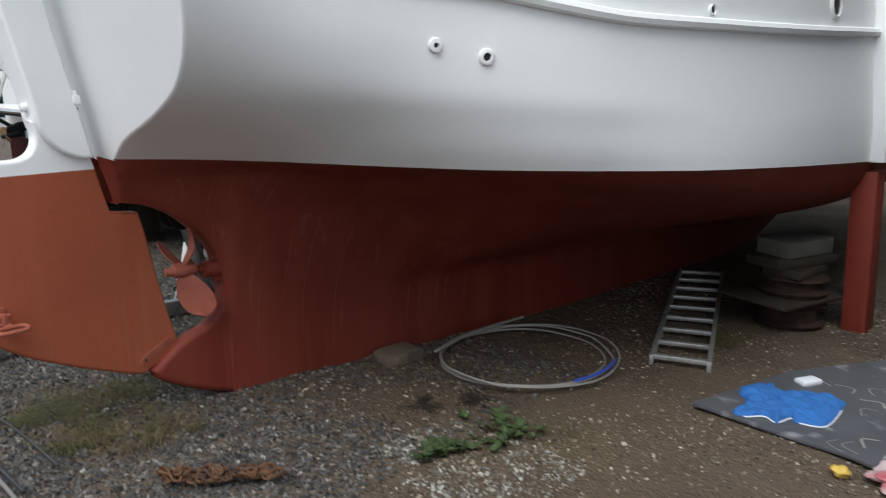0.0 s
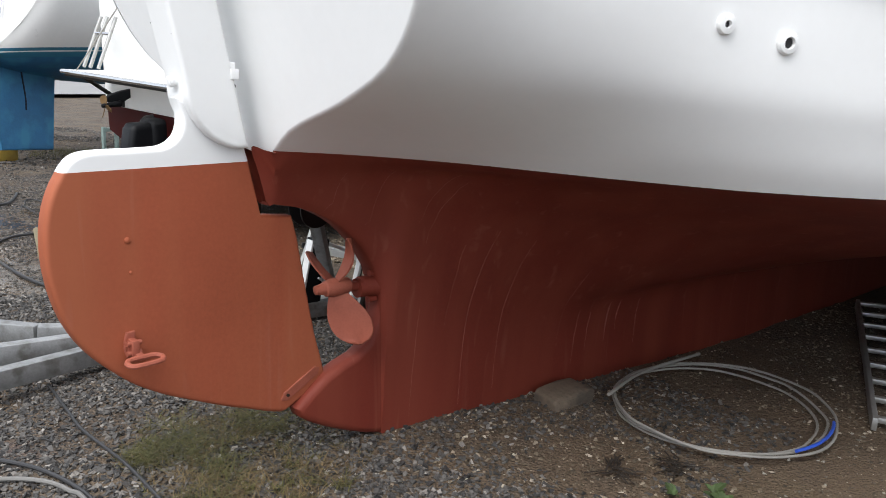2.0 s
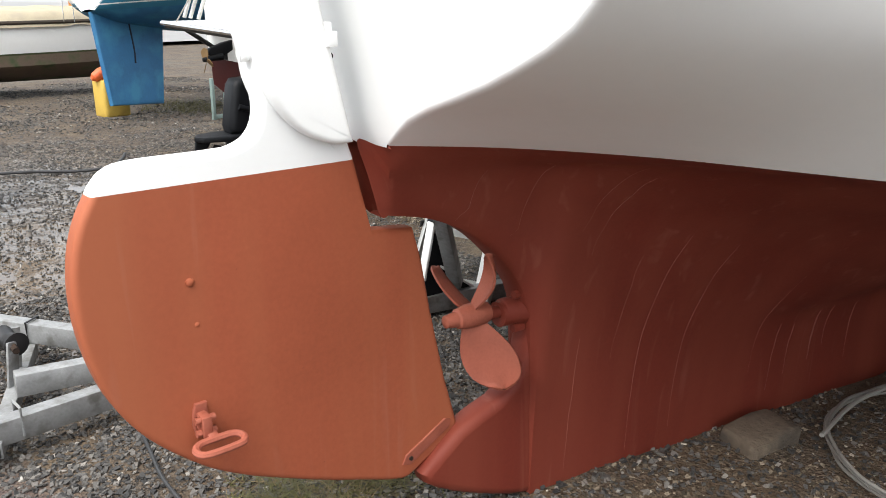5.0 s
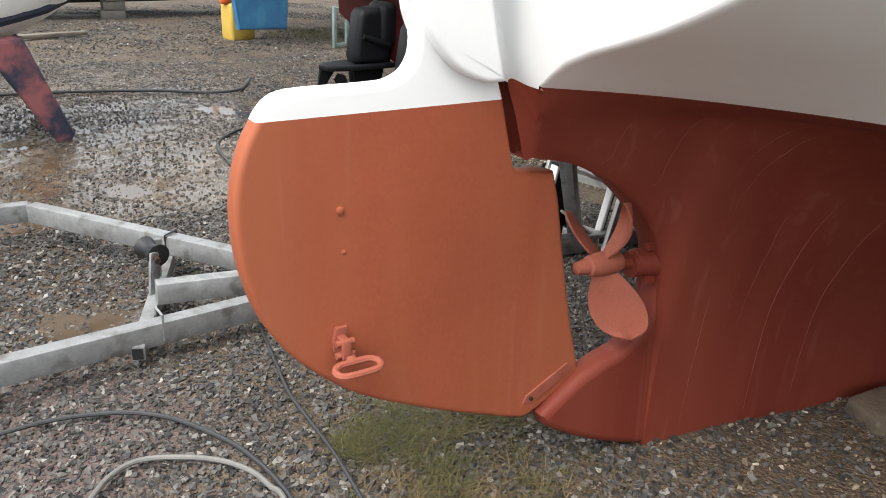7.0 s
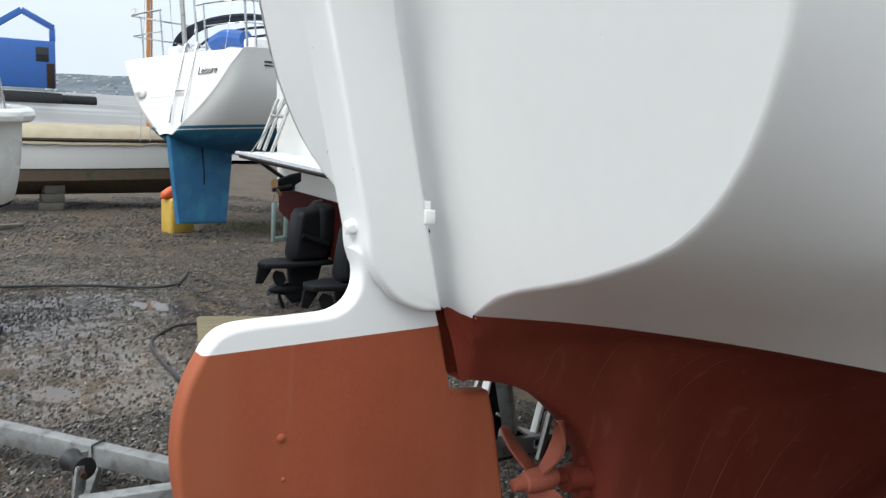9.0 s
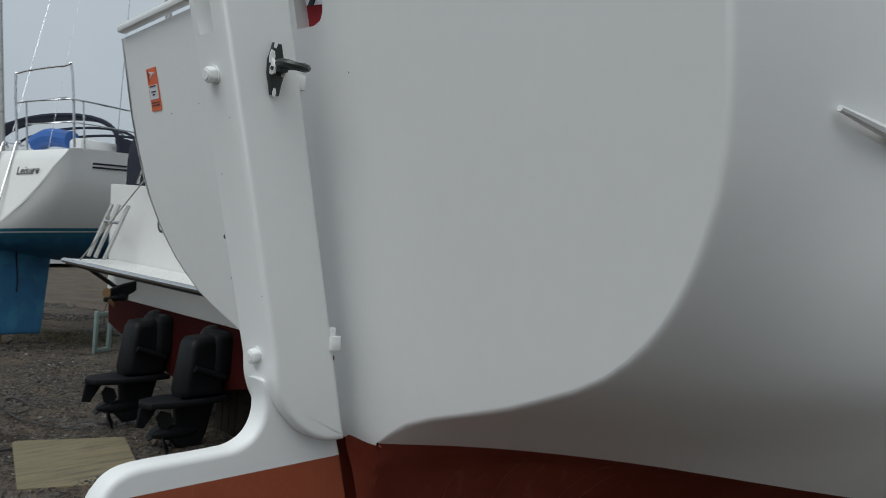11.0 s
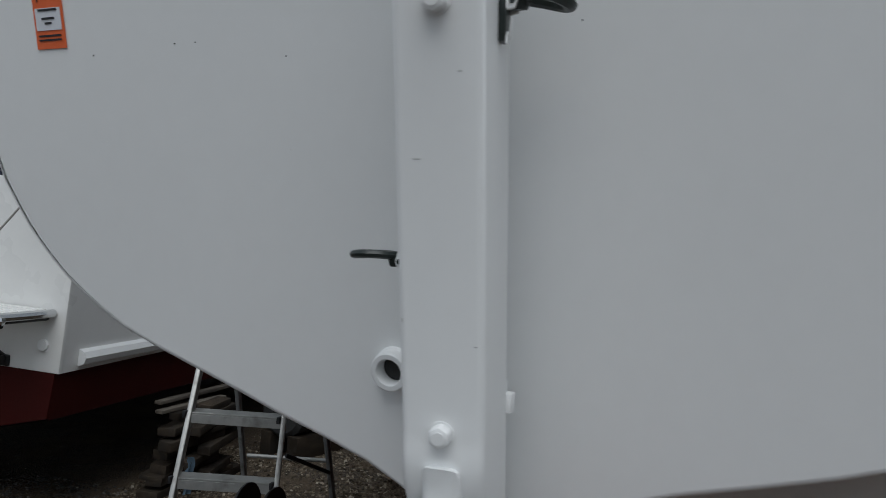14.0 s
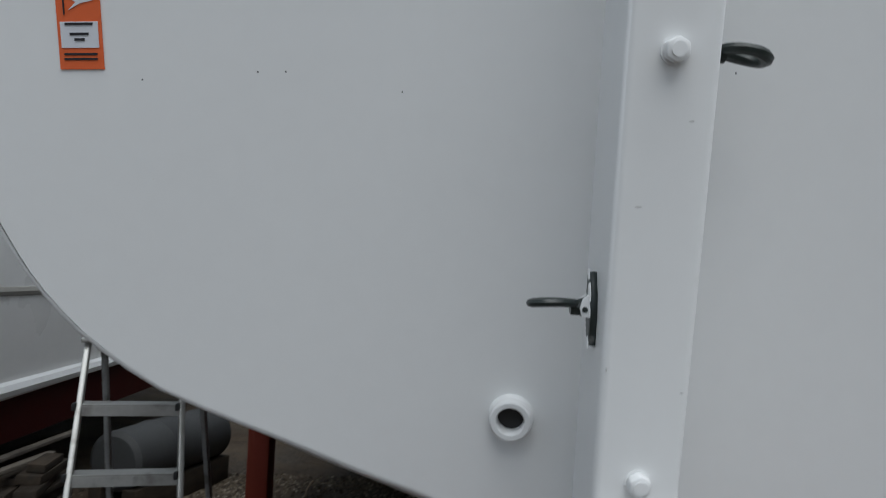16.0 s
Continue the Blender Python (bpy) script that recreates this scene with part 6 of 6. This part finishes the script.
def classic_boat():
    """Long low white wooden boat with a canvas cover, brown bottom and a varnished mast."""
    t = thing("wooden_boat", "long low white wooden boat under a faded canvas cover", "boat", pose(-2.76, 13.0, -0.25) @ Matrix.Scale(0.79, 4))
    L = 8.75
    xs = np.linspace(0, L, 20)
    def h(x):
        return 1.0 * math.sin(math.pi * (0.12 + 0.8 * x / L)) ** 0.8
    rows_w, rows_m, rows_b = [], [], []
    for x in xs:
        rows_w.append([(x, -h(x), 0.64), (x, -h(x) * 1.04, 0.9), (x, -h(x) * 1.02, 1.2)])
        rows_m.append([(x, -h(x) * 0.99, 0.605), (x, -h(x) * 1.0, 0.642)])
        rows_b.append([(x, -0.05, 0.02), (x, -h(x) * 0.6, 0.16), (x, -h(x) * 0.985, 0.4), (x, -h(x) * 0.99, 0.607)])
    def both(r):
        return joined(grid_mesh(r), grid_mesh([[(a, -b, c) for a, b, c in k] for k in r]))
    part("topside_shell", both(rows_w), WHITE2, t, "white topsides")
    part("slime_line", both(rows_m), MOSS, t, "green slimy waterline")
    part("bottom", both(rows_b), BROWNBOT, t, "brown fouled bottom")
    part("gunwale", joined(tube([(x, -h(x) * 1.03, 1.21) for x in xs], 0.04, 8, steps=0), tube([(x, h(x) * 1.03, 1.21) for x in xs], 0.03, 8, steps=0)), OLDWOOD, t)
    cov = [[(x, u * h(x) * 1.09, 1.13 + 0.34 * (1 - abs(u) ** 5) + 0.045 * noise.noise((x * 2.3, u * 3, 1))) for u in np.linspace(-1, 1, 21)] for x in np.linspace(0.1, 8.2, 60)]
    part("cover", grid_mesh(cov), CANVAS, t, "faded canvas cover")
    part("mast", rod((7.28, 0, 1.2), (7.33, 0, 9.5), 0.07, 0.06), MAST, t, "varnished wooden mast")
    for a in (-1.3, -0.8, 0.9):
        part("shroud", rod((7.35 + 0.4 * a, -0.95, 1.2), (7.35, 0, 8.2), 0.008, n=5), STEEL, t)
    for x in (1.2, 5.0, 7.8):
        b = thing("support_block", "weathered grey blocks under the wooden boat", "block", pose(-2.65 + 0.79 * x, 12.45, ground_z(0, 12.45) - 0.02), group="blocks under the wooden boat")
        for k in range(3):
            part("block", box(0.36 - 0.03 * k, 0.26, 0.135, (0.02 * k, 0, 0.07 + 0.138 * k), 0.012, Matrix.Rotation(radians(4 * k - 4), 4, "Z")), CONCRETE, b)


classic_boat()


def twin_keel_boat():
    """Small white boat with a moulded rim and splayed keels, seen at one end."""
    t = thing("small_white_boat", "small white boat with dark boot top and patchy blue-red keel", "boat", pose(-0.16, 5.02, 0.07) @ Matrix.Diagonal((0.86, 0.86, 0.96, 1)))
    rows = []
    for X in np.concatenate([np.linspace(0, 0.9, 12) ** 1.6 * 1.0, np.linspace(1.1, 4.2, 6)]):
        e = min(1.0, X / 0.9)
        b = 0.9 * (0.42 + 0.58 * math.sqrt(1 - (1 - e) ** 2))
        zb = 0.42 + 0.3 * (1 - e) ** 1.6
        row = []
        for a in np.linspace(0, math.pi, 25):
            s, c = math.sin(a), math.cos(a)
            row.append((-0.04 - X - 0.06 * s * (1 - e), -b * math.copysign(abs(c) ** 0.55, c), 1.33 - (1.33 - zb) * s ** 0.6))
        rows.append(row)
    hull = grid_mesh(rows, True)
    part("hull", hull, WHITE2, t, "white rounded hull", smooth=50)
    line = [(-0.16 - X, -0.9 * (0.42 + 0.58 * math.sqrt(1 - (1 - min(1, X / 0.9)) ** 2)) * 0.86, 0.72 + 0.02 - 0.16 * min(1, X / 0.9)) for X in np.linspace(0, 3.9, 24)]
    part("boot_top", tube(line, 0.035, 8, steps=0), NAVY, t, "dark boot top")
    part("rim", tube([(-4.2, -0.96, 1.36), (-0.6, -0.93, 1.36), (-0.12, -0.68, 1.36), (0.02, -0.3, 1.36), (0.02, 0.3, 1.36), (-0.12, 0.68, 1.36), (-0.6, 0.95, 1.36)], 0.05, 10, steps=60), WHITE2, t, "thick moulded rim")
    part("deck", grid_mesh([[(x, u * 0.85, 1.36) for u in (-1, 0, 1)] for x in (-4.2, -0.15)]), WHITE2, t)
    for s in (-1, 1):
        kb = plate([(-0.86, 0.55), (-0.54, 0.55), (-0.26, -0.17), (-0.3, -0.22), (-0.4, -0.22)], 0.1, at=0, bevel=0.03)
        part("keel", kb, KEELPAINT, t, "patchy blue and red keel", m=pose(0, s * 0.62, 0, s * -8, 0, 0))
    for k in range(3):
        part("lettering", box(0.07, 0.012, 0.09, (-0.82 - 0.1 * k, -0.9, 1.17), 0), NAVY, t)
    part("cabin", box(2.9, 1.15, 0.85, (-1.72, 0.02, 1.72), 0.12, seg=4), WHITE2, t, "white moulded cabin")
    part("cabin_window", box(0.7, 0.02, 0.2, (-1.5, -0.56, 1.86), 0.008), DARKGLASS, t, "dark cabin window")
    part("hood_frame", tube([(-0.55, -0.62, 1.38), (-0.5, -0.62, 1.75), (-0.6, -0.6, 2.05), (-0.8, -0.55, 2.25)], 0.028, 8), GREYPIPE, t, "grey hood frame tube")
    part("hatch_rope", tube([(-0.28, -0.5, 1.4), (-0.45, -0.6, 1.42), (-0.58, -0.62, 1.52)], 0.008, 6), BLACKPIPE, t)
    r = new("rail")
    r.parent = t
    for x in (-0.2, -0.95, -1.9):
        part("stanchion", rod((x, -0.7, 1.36), (x - 0.12, -0.7, 2.05), 0.016, n=8), STEEL, r)
    part("wire", tube([(-0.3, -0.7, 2.04), (-1, -0.7, 2.0), (-3, -0.7, 2.04)], 0.008, 6), STEEL, r)
    part("wire", tube([(-0.26, -0.7, 1.75), (-1, -0.7, 1.7), (-3, -0.7, 1.74)], 0.008, 6), STEEL, r)
    pl = thing("plank", "weathered plank lying on the gravel", "plank")
    part("timber", box(0.9, 0.11, 0.05, (0.12, 10.1, ground_z(0, 10.1) + 0.05), 0.008, Matrix.Rotation(radians(9), 4, "Z")), GREYWOOD, pl)


twin_keel_boat()


def crane_barge():
    t = thing("crane_barge", "blue harbour crane on a dark barge on the flats", "crane", pose(-1.6, 150, -2.4))
    part("barge", box(16, 8, 1.9, (20, 0, 0.95), 0.2), BLACK, t, "dark barge")
    part("dark_tender", box(7, 3, 1.6, (31, 2, 0.8), 0.4), BLACK, t)
    cab = part("machine_house", box(14, 7, 7.6, (20.2, 0, 6.4), 0.25), BLUEBOAT, t, "blue machine house")
    part("window", box(1.9, 0.1, 2.3, (25.2, -3.52, 8.0), 0.1), DARKGLASS, cab, "dark square window")
    part("grille", box(1.2, 0.1, 4.0, (26.4, -3.52, 4.6), 0.05), RUST, cab)
    part("jib", joined(beam((16, -2, 10.2), (22.5, -2, 14.8), 1.0, 1.0), beam((22.5, -2, 14.8), (27.2, -2, 12.4), 0.9, 0.9), beam((27, -2, 12.4), (27, -2, 10.1), 0.8, 0.8)), BLUEBOAT, t, "blue jib")


crane_barge()


DULLGREY = material("dull_grey_rubber", (0.05, 0.052, 0.053), 0.7, vary=0.25, scale=3, bump=0.1)


PALEGREEN = material("pale_green_paint", (0.2, 0.27, 0.25), 0.6, vary=0.2, scale=8, bump=0.1)


def lumber_pile():
    g = ground_z(3.0, 2.4)
    rnd = random.Random(5)
    top = {0: 0.0, 1: 0.0}
    for k in range(26):
        p = thing("timber_offcut", "timber offcut in a heap under the cruiser, darkened for shade", "timber", group="timber heap")
        row = k % 2
        L, h = rnd.uniform(0.3, 0.62), rnd.uniform(0.028, 0.06)
        z = g + top[row] + h / 2 + 0.002
        top[row] += h
        part("plank", box(L, rnd.uniform(0.08, 0.15), h, (3.22 + rnd.uniform(-0.1, 0.16), 2.5 + 0.15 * row + rnd.uniform(-0.03, 0.03), z), 0.004, Euler((rnd.uniform(-0.06, 0.06), rnd.uniform(-0.04, 0.04), rnd.uniform(-0.22, 0.22))).to_matrix().to_4x4()), OLDWOOD, p)
        if top[row] > 0.5:
            break
    z = g + max(top.values()) + 0.015
    for a, b, y in ((2.95, 4.04, 2.68), (2.85, 3.52, 2.6)):
        p = thing("timber_batten", "pale sawn batten on top of the timber heap", "timber", group="timber heap")
        part("batten", beam((a, y, z + 0.01), (b, y - 0.03, z - 0.005), 0.05, 0.022, 0.003), GREYWOOD, p)
        z -= 0.028
    rg = thing("blue_rag", "faded blue rag hanging from the timber heap", "rag")
    part("cloth", grid_mesh([[(2.9 + 0.06 * u + 0.012 * math.sin(9 * v), 2.42 - 0.02 * math.sin(7 * u + 3 * v), g + 0.27 - 0.22 * v) for u in np.linspace(0, 1, 7)] for v in np.linspace(0, 1, 9)]), BLUERAG, rg)
    d = thing("grey_drum", "old dull grey drum lying on its side on timbers", "drum")
    axis = Vector((4.1, 2.42, 0.24)), Vector((5.3, 2.1, 0.24))
    q = (axis[1] - axis[0]).to_track_quat("Z", "Y").to_matrix().to_4x4()
    part("shell", lathe([(0.02, 0), (0.17, 0.0), (0.205, 0.03), (0.21, 0.4), (0.218, 0.42), (0.21, 0.44), (0.21, 0.8), (0.218, 0.82), (0.21, 0.84), (0.205, 1.2), (0.17, 1.23), (0.02, 1.23)], 32, Matrix.Translation(axis[0]) @ q), DULLGREY, d)
    for o in (-0.13, 0.13):
        side = Vector((0.26, 0.97, 0)) * o
        a, b = axis[0] + side, axis[1] + side
        for e in (a, b):
            e.z = (ground_z(e.x, e.y) + 0.06) / 2 - 0.01
        k = thing("timber_bearer", "dark timber bearer under the drum", "timber", group="drum bearers")
        part("bearer", beam(a, b, 0.1, 0.2, 0.006), OLDWOOD, k)
    for pts in (((3.9, 1.51), (3.78, 1.41), (3.68, 1.32)), ((3.72, 1.2), (4.0, 1.16), (4.39, 1.08)), ((4.62, 1.2), (4.78, 1.21), (4.91, 1.19)), ((3.7, 1.22), (3.95, 1.26), (4.2, 1.22))):
        w = thing("dry_stick", "thin dry bleached stick on the gravel", "stick", group="dry sticks")
        part("stick", tube([(x, y, ground_z(x, y) + roughness(x, y) + 0.02 + 0.03 * n) for n, (x, y) in enumerate(pts)], 0.009, 6, steps=10), WOOD, w)
    for x, y, r in ((3.72, 0.93, 8), (3.66, 0.98, 4)):
        w = thing("batten", "weathered batten lying under the yacht", "batten", group="loose battens")
        part("batten", box(0.05, 0.42, 0.022, (x, y, ground_z(x, y) + roughness(x, y) + 0.02), 0.003, Matrix.Rotation(radians(r), 4, "Z")), WOOD, w)
    s = thing("pale_green_frame", "small pale green metal frame standing on the gravel", "frame", pose(3.35, 8.3, ground_z(3.35, 8.3), 0, 0, 20))
    for x in (-0.11, 0.11):
        part("leg", box(0.045, 0.04, 0.52, (x, 0, 0.26), 0.005), PALEGREEN, s)
    for z in (0.03, 0.48):
        part("cross_bar", box(0.18, 0.035, 0.05, (0, 0, z), 0.005), PALEGREEN, s)
    b = thing("plywood_offcut", "tan weathered plywood sheet lying on the gravel", "board")
    part("sheet", plate([(0.6, 3.42), (0.62, 3.48), (0.9, 4.34), (0.93, 4.37), (1.58, 4.1), (1.25, 3.15)], 0.018, "z", at=ground_z(1.0, 3.8) + 0.03, bevel=0.002), PLY, b)


BLUERAG = material("faded_blue_cloth", (0.08, 0.13, 0.18), 0.9, vary=0.3, scale=8, bump=0.2)
lumber_pile()


# ---- puddles, shore, hills ----
rows = []
for y in np.linspace(1.05, 6.9, 60):
    rows.append([(x, y, ground_z(x, y) - 0.006 - 0.08 * max(0, 0.3 - wet_yard(x, y))) for x in np.linspace(-3.1, 1.3, 50)])
tagged(part("puddle_water", grid_mesh(rows), WATER), "shallow muddy water lying in the gravel hollows", "puddle", kind="structure")

mud = part("mudflat", grid_mesh([[(x, y, ground_z(0, y) + 0.04) for x in np.linspace(-2500, 2500, 21)] for y in (26, 60, 150, 400, 1000, 1700)]), MUD)
tagged(mud, "flat grey tidal mud with paler patches", "mudflat", kind="structure")
rows = []
for k, f in enumerate(np.linspace(0, 1, 7)):
    rows.append([(x, 1650 + 600 * f, -22 + (47 + 20 * noise.noise((x * 0.0016, 0, 4)) + 6 * noise.noise((x * 0.007, 0, 1))) * math.sin(f * math.pi / 2)) for x in np.linspace(-2200, 2200, 120)])
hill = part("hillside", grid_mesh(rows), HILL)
tagged(hill, "hillside across the estuary, haze mixed into its blue-grey colour", "hill", kind="structure")
rnd = random.Random(11)
houses = bmesh.new()
for k in range(620):
    x = rnd.uniform(-900, 1200)
    f = rnd.uniform(0.02, 0.8) ** 1.3
    z = -22 + (47 + 20 * noise.noise((x * 0.0016, 0, 4)) + 6 * noise.noise((x * 0.007, 0, 1))) * math.sin(f * math.pi / 2)
    bmesh.ops.create_cube(houses, size=1, matrix=Matrix.Translation((x, 1648 + 600 * f, z + 1.5)) @ Matrix.Diagonal((rnd.uniform(3, 9), 6, rnd.uniform(2, 3.6), 1)))
tagged(part("far_houses", houses, HOUSE), "rows of pale houses on the far hillside, greyed for haze", "houses", kind="stuff")


# ---- plants and gravel ----
def grass_patch(name, cx, cy, rx, ry, count, seed, hmax, label, mat=None, gaps=-0.12):
    rnd = random.Random(seed)
    verts, faces = [], []
    for k in range(count):
        a, r = rnd.uniform(0, 6.283), math.sqrt(rnd.random())
        x, y = cx + rx * r * math.cos(a), cy + ry * r * math.sin(a)
        if noise.noise((x * 5, y * 5, seed)) + 0.6 * noise.noise((x * 17, y * 17, seed)) < gaps + 0.35 * r * r:
            continue
        h, w, d = rnd.uniform(0.3, 1) * hmax, rnd.uniform(0.0012, 0.003), rnd.uniform(0, 6.283)
        lean = rnd.uniform(0.5, 2.2) * h
        dx, dy = math.cos(d), math.sin(d)
        z = ground_z(x, y) - 0.005
        base = len(verts)
        for f in (0, 0.4, 0.75, 1):
            ox, oy, oz = lean * f * f * dx, lean * f * f * dy, h * f * (1 - 0.25 * f)
            ww = w * (1 - 0.85 * f)
            verts += [(x + ox - dy * ww, y + oy + dx * ww, z + oz), (x + ox + dy * ww, y + oy - dx * ww, z + oz)]
        for j in range(3):
            b = base + 2 * j
            faces.append((b, b + 1, b + 3, b + 2))
    me = bpy.data.meshes.new(name)
    me.from_pydata(verts, [], faces)
    me.materials.append(mat or GRASS)
    tagged(new(name, me), label, "grass", kind="stuff")


grass_patch("grass_tuft", 0.1, 0.14, 0.42, 0.48, 9000, 1, 0.045, "thin yellow-green grass under the rudder")
grass_patch("grass_tuft", 0.13, 0.22, 0.36, 0.26, 8000, 8, 0.055, "low green grass under the rudder", FRESHGRASS, -0.12)
grass_patch("grass_tuft", -0.13, 0.3, 0.14, 0.12, 2200, 9, 0.045, "small fresh green clump beside the hose", FRESHGRASS, -0.3)
grass_patch("dry_straw", 0.1, 0.14, 0.45, 0.46, 5500, 10, 0.05, "brown dead grass stems among the gravel", STRAW, -0.2)
grass_patch("grass_tuft", 2.95, -1.55, 0.2, 0.15, 700, 2, 0.06, "small green grass patch beside the ladder")
grass_patch("grass_tuft", 3.5, 9.6, 0.7, 0.8, 2500, 3, 0.16, "rough green tuft near the blue rudder")
grass_patch("grass_tuft", 1.05, -1.5, 0.3, 0.28, 900, 5, 0.035, "sparse low grass among the weeds")


def weeds():
    rnd = random.Random(8)
    verts, faces = [], []
    for c in range(46):
        if c < 26:
            cx, cy = 1.0 + rnd.gauss(0, 0.07), -1.3 + rnd.gauss(0, 0.08)
        else:
            cx, cy = 0.72 + rnd.gauss(0, 0.07), -1.2 + rnd.gauss(0, 0.05)
        for k in range(7):
            a, l = rnd.uniform(0, 6.283), rnd.uniform(0.016, 0.055)
            dx, dy = math.cos(a), math.sin(a)
            base = len(verts)
            for f, w in ((0, 0.1), (0.35, 0.32), (0.7, 0.28), (1, 0.02)):
                z = 0.008 + l * (1.15 * f - 0.6 * f * f)
                verts.extend([(cx + dx * l * f - dy * l * w, cy + dy * l * f + dx * l * w, z), (cx + dx * l * f, cy + dy * l * f, z - 0.004), (cx + dx * l * f + dy * l * w, cy + dy * l * f - dx * l * w, z)])
            for j in range(3):
                b = base + 3 * j
                faces += [(b, b + 1, b + 4, b + 3), (b + 1, b + 2, b + 5, b + 4)]
    me = bpy.data.meshes.new("weeds")
    me.from_pydata(verts, [], faces)
    me.materials.append(LEAF)
    tagged(new("weeds", me), "low green broad-leaved weeds in the gravel", "weeds", kind="stuff")


weeds()


def gravel(name, count, x0, x1, y0, y1, s0, s1, seed, power=2.0, mat=None, spread=1.0, cover=None):
    """Loose angular chips strewn over the ground, one joined mesh."""
    rs = np.random.RandomState(seed)
    cube = np.array([(a, b, c) for a in (-1, 1) for b in (-1, 1) for c in (-1, 1)], float)
    quad = np.array([(0, 1, 3, 2), (4, 6, 7, 5), (0, 4, 5, 1), (2, 3, 7, 6), (0, 2, 6, 4), (1, 5, 7, 3)])
    vs, fs = [], []
    n = 0
    while n < count:
        x, y = rs.uniform(x0, x1), rs.uniform(y0, y1)
        d = 0.5 + spread * noise.noise((x * 1.3, y * 1.3, seed * 3.0))
        if cover is not None:
            d = cover(x, y) + 0.5 * spread * noise.noise((x * 1.9, y * 1.9, seed * 3.0))
        if rs.rand() > d + 0.2:
            continue
        s = s0 + (s1 - s0) * rs.rand() ** power
        v = cube * (0.75 + 0.45 * rs.uniform(-1, 1, (8, 3))) * (s * rs.uniform(0.7, 1.25), s * rs.uniform(0.5, 0.9), s * rs.uniform(0.25, 0.6))
        m = np.array(Euler((rs.uniform(-0.6, 0.6), rs.uniform(-0.6, 0.6), rs.uniform(0, 6.28))).to_matrix())
        z = ground_z(x, y) + roughness(x, y) + 0.007 * noise.noise((x * 11, y * 11, 1))
        vs.append(v @ m.T + (x, y, z + 0.2 * s))
        fs.append(quad + 8 * n)
        n += 1
    me = bpy.data.meshes.new(name)
    me.from_pydata(np.concatenate(vs).tolist(), [], np.concatenate(fs).tolist())
    me.materials.append(mat or STONE)
    tagged(new(name, me), "loose grey angular gravel stones", "gravel", kind="stuff")


EARTHSTONE = stone_material("earthy_chips", [(0.0, (0.036, 0.027, 0.017)), (0.4, (0.1, 0.076, 0.05)), (0.75, (0.19, 0.152, 0.105)), (0.93, (0.3, 0.25, 0.185)), (0.99, (0.46, 0.41, 0.33))])


def near_cover(x, y):
    """Chips lie thick astern and to port, thin on the trodden earth along the starboard side."""
    return 0.9 - 0.9 * max(0.0, min(1.0, (x - 0.2) * 1.4)) * max(0.0, min(1.0, (0.4 - y) * 1.5))


def yard_cover(x, y):
    """The worn wet ground astern has lost most of its chips."""
    return 0.62 - 0.38 * wet_yard(x, y)


gravel("gravel", 82000, -1.9, 2.0, -1.2, 2.6, 0.0035, 0.0135, 1, 1.5, cover=near_cover, spread=1.5)
gravel("gravel", 19000, 0.3, 4.4, -2.7, 0.2, 0.0025, 0.0105, 4, 2.8, EARTHSTONE, spread=1.6)
gravel("gravel", 56000, -1.9, 3.0, 2.4, 8.0, 0.003, 0.012, 2, 1.9, cover=yard_cover)
gravel("gravel", 20000, 2.2, 5.4, 0.2, 2.9, 0.005, 0.017, 9, 1.8, EARTHSTONE, spread=1.2)
gravel("gravel", 26000, -3.2, 5.5, 7.5, 14.5, 0.006, 0.02, 3, 1.8)
gravel("pale_gravel", 1700, -0.6, 4.3, -2.7, 0.3, 0.0025, 0.009, 12, 2.4, PALESTONE, spread=1.6)
gravel("pale_gravel", 600, 0.35, 1.0, -1.75, -1.0, 0.003, 0.01, 13, 1.8, PALESTONE, spread=1.8)
gravel("pale_gravel", 1300, -1.9, 3.2, 0.3, 6.0, 0.0025, 0.008, 14, 2.2, PALESTONE, spread=1.6)
gravel("pale_gravel", 260, 0.42, 0.72, -1.6, -1.25, 0.004, 0.012, 6, 1.5, PALESTONE)
gravel("pale_gravel", 260, 0.55, 0.82, -1.2, -1.0, 0.005, 0.014, 7, 1.5, PALESTONE)


DARKWEED = material("dried_brown_weed", (0.02, 0.013, 0.008), 0.8, vary=0.4, bump=0.2)


def seaweed(cx, cy, seed):
    """A small dark dried clump of weed."""
    rnd = random.Random(seed)
    t = thing("dried_weed", "small dark dried clump of seaweed", "weed")
    for k in range(18):
        a = rnd.uniform(0, 6.28)
        p = [(cx + rnd.uniform(-0.03, 0.03), cy + rnd.uniform(-0.03, 0.03), ground_z(cx, cy) + roughness(cx, cy) + 0.01)]
        for q in range(3):
            a += rnd.uniform(-0.9, 0.9)
            p.append((p[-1][0] + 0.03 * math.cos(a), p[-1][1] + 0.03 * math.sin(a), p[0][2] + rnd.uniform(0, 0.012)))
        part("strand", tube(p, 0.0035, 5, steps=8, flat=0.6), DARKWEED, t)


seaweed(1.02, -0.86, 1)
seaweed(1.23, -1.0, 2)
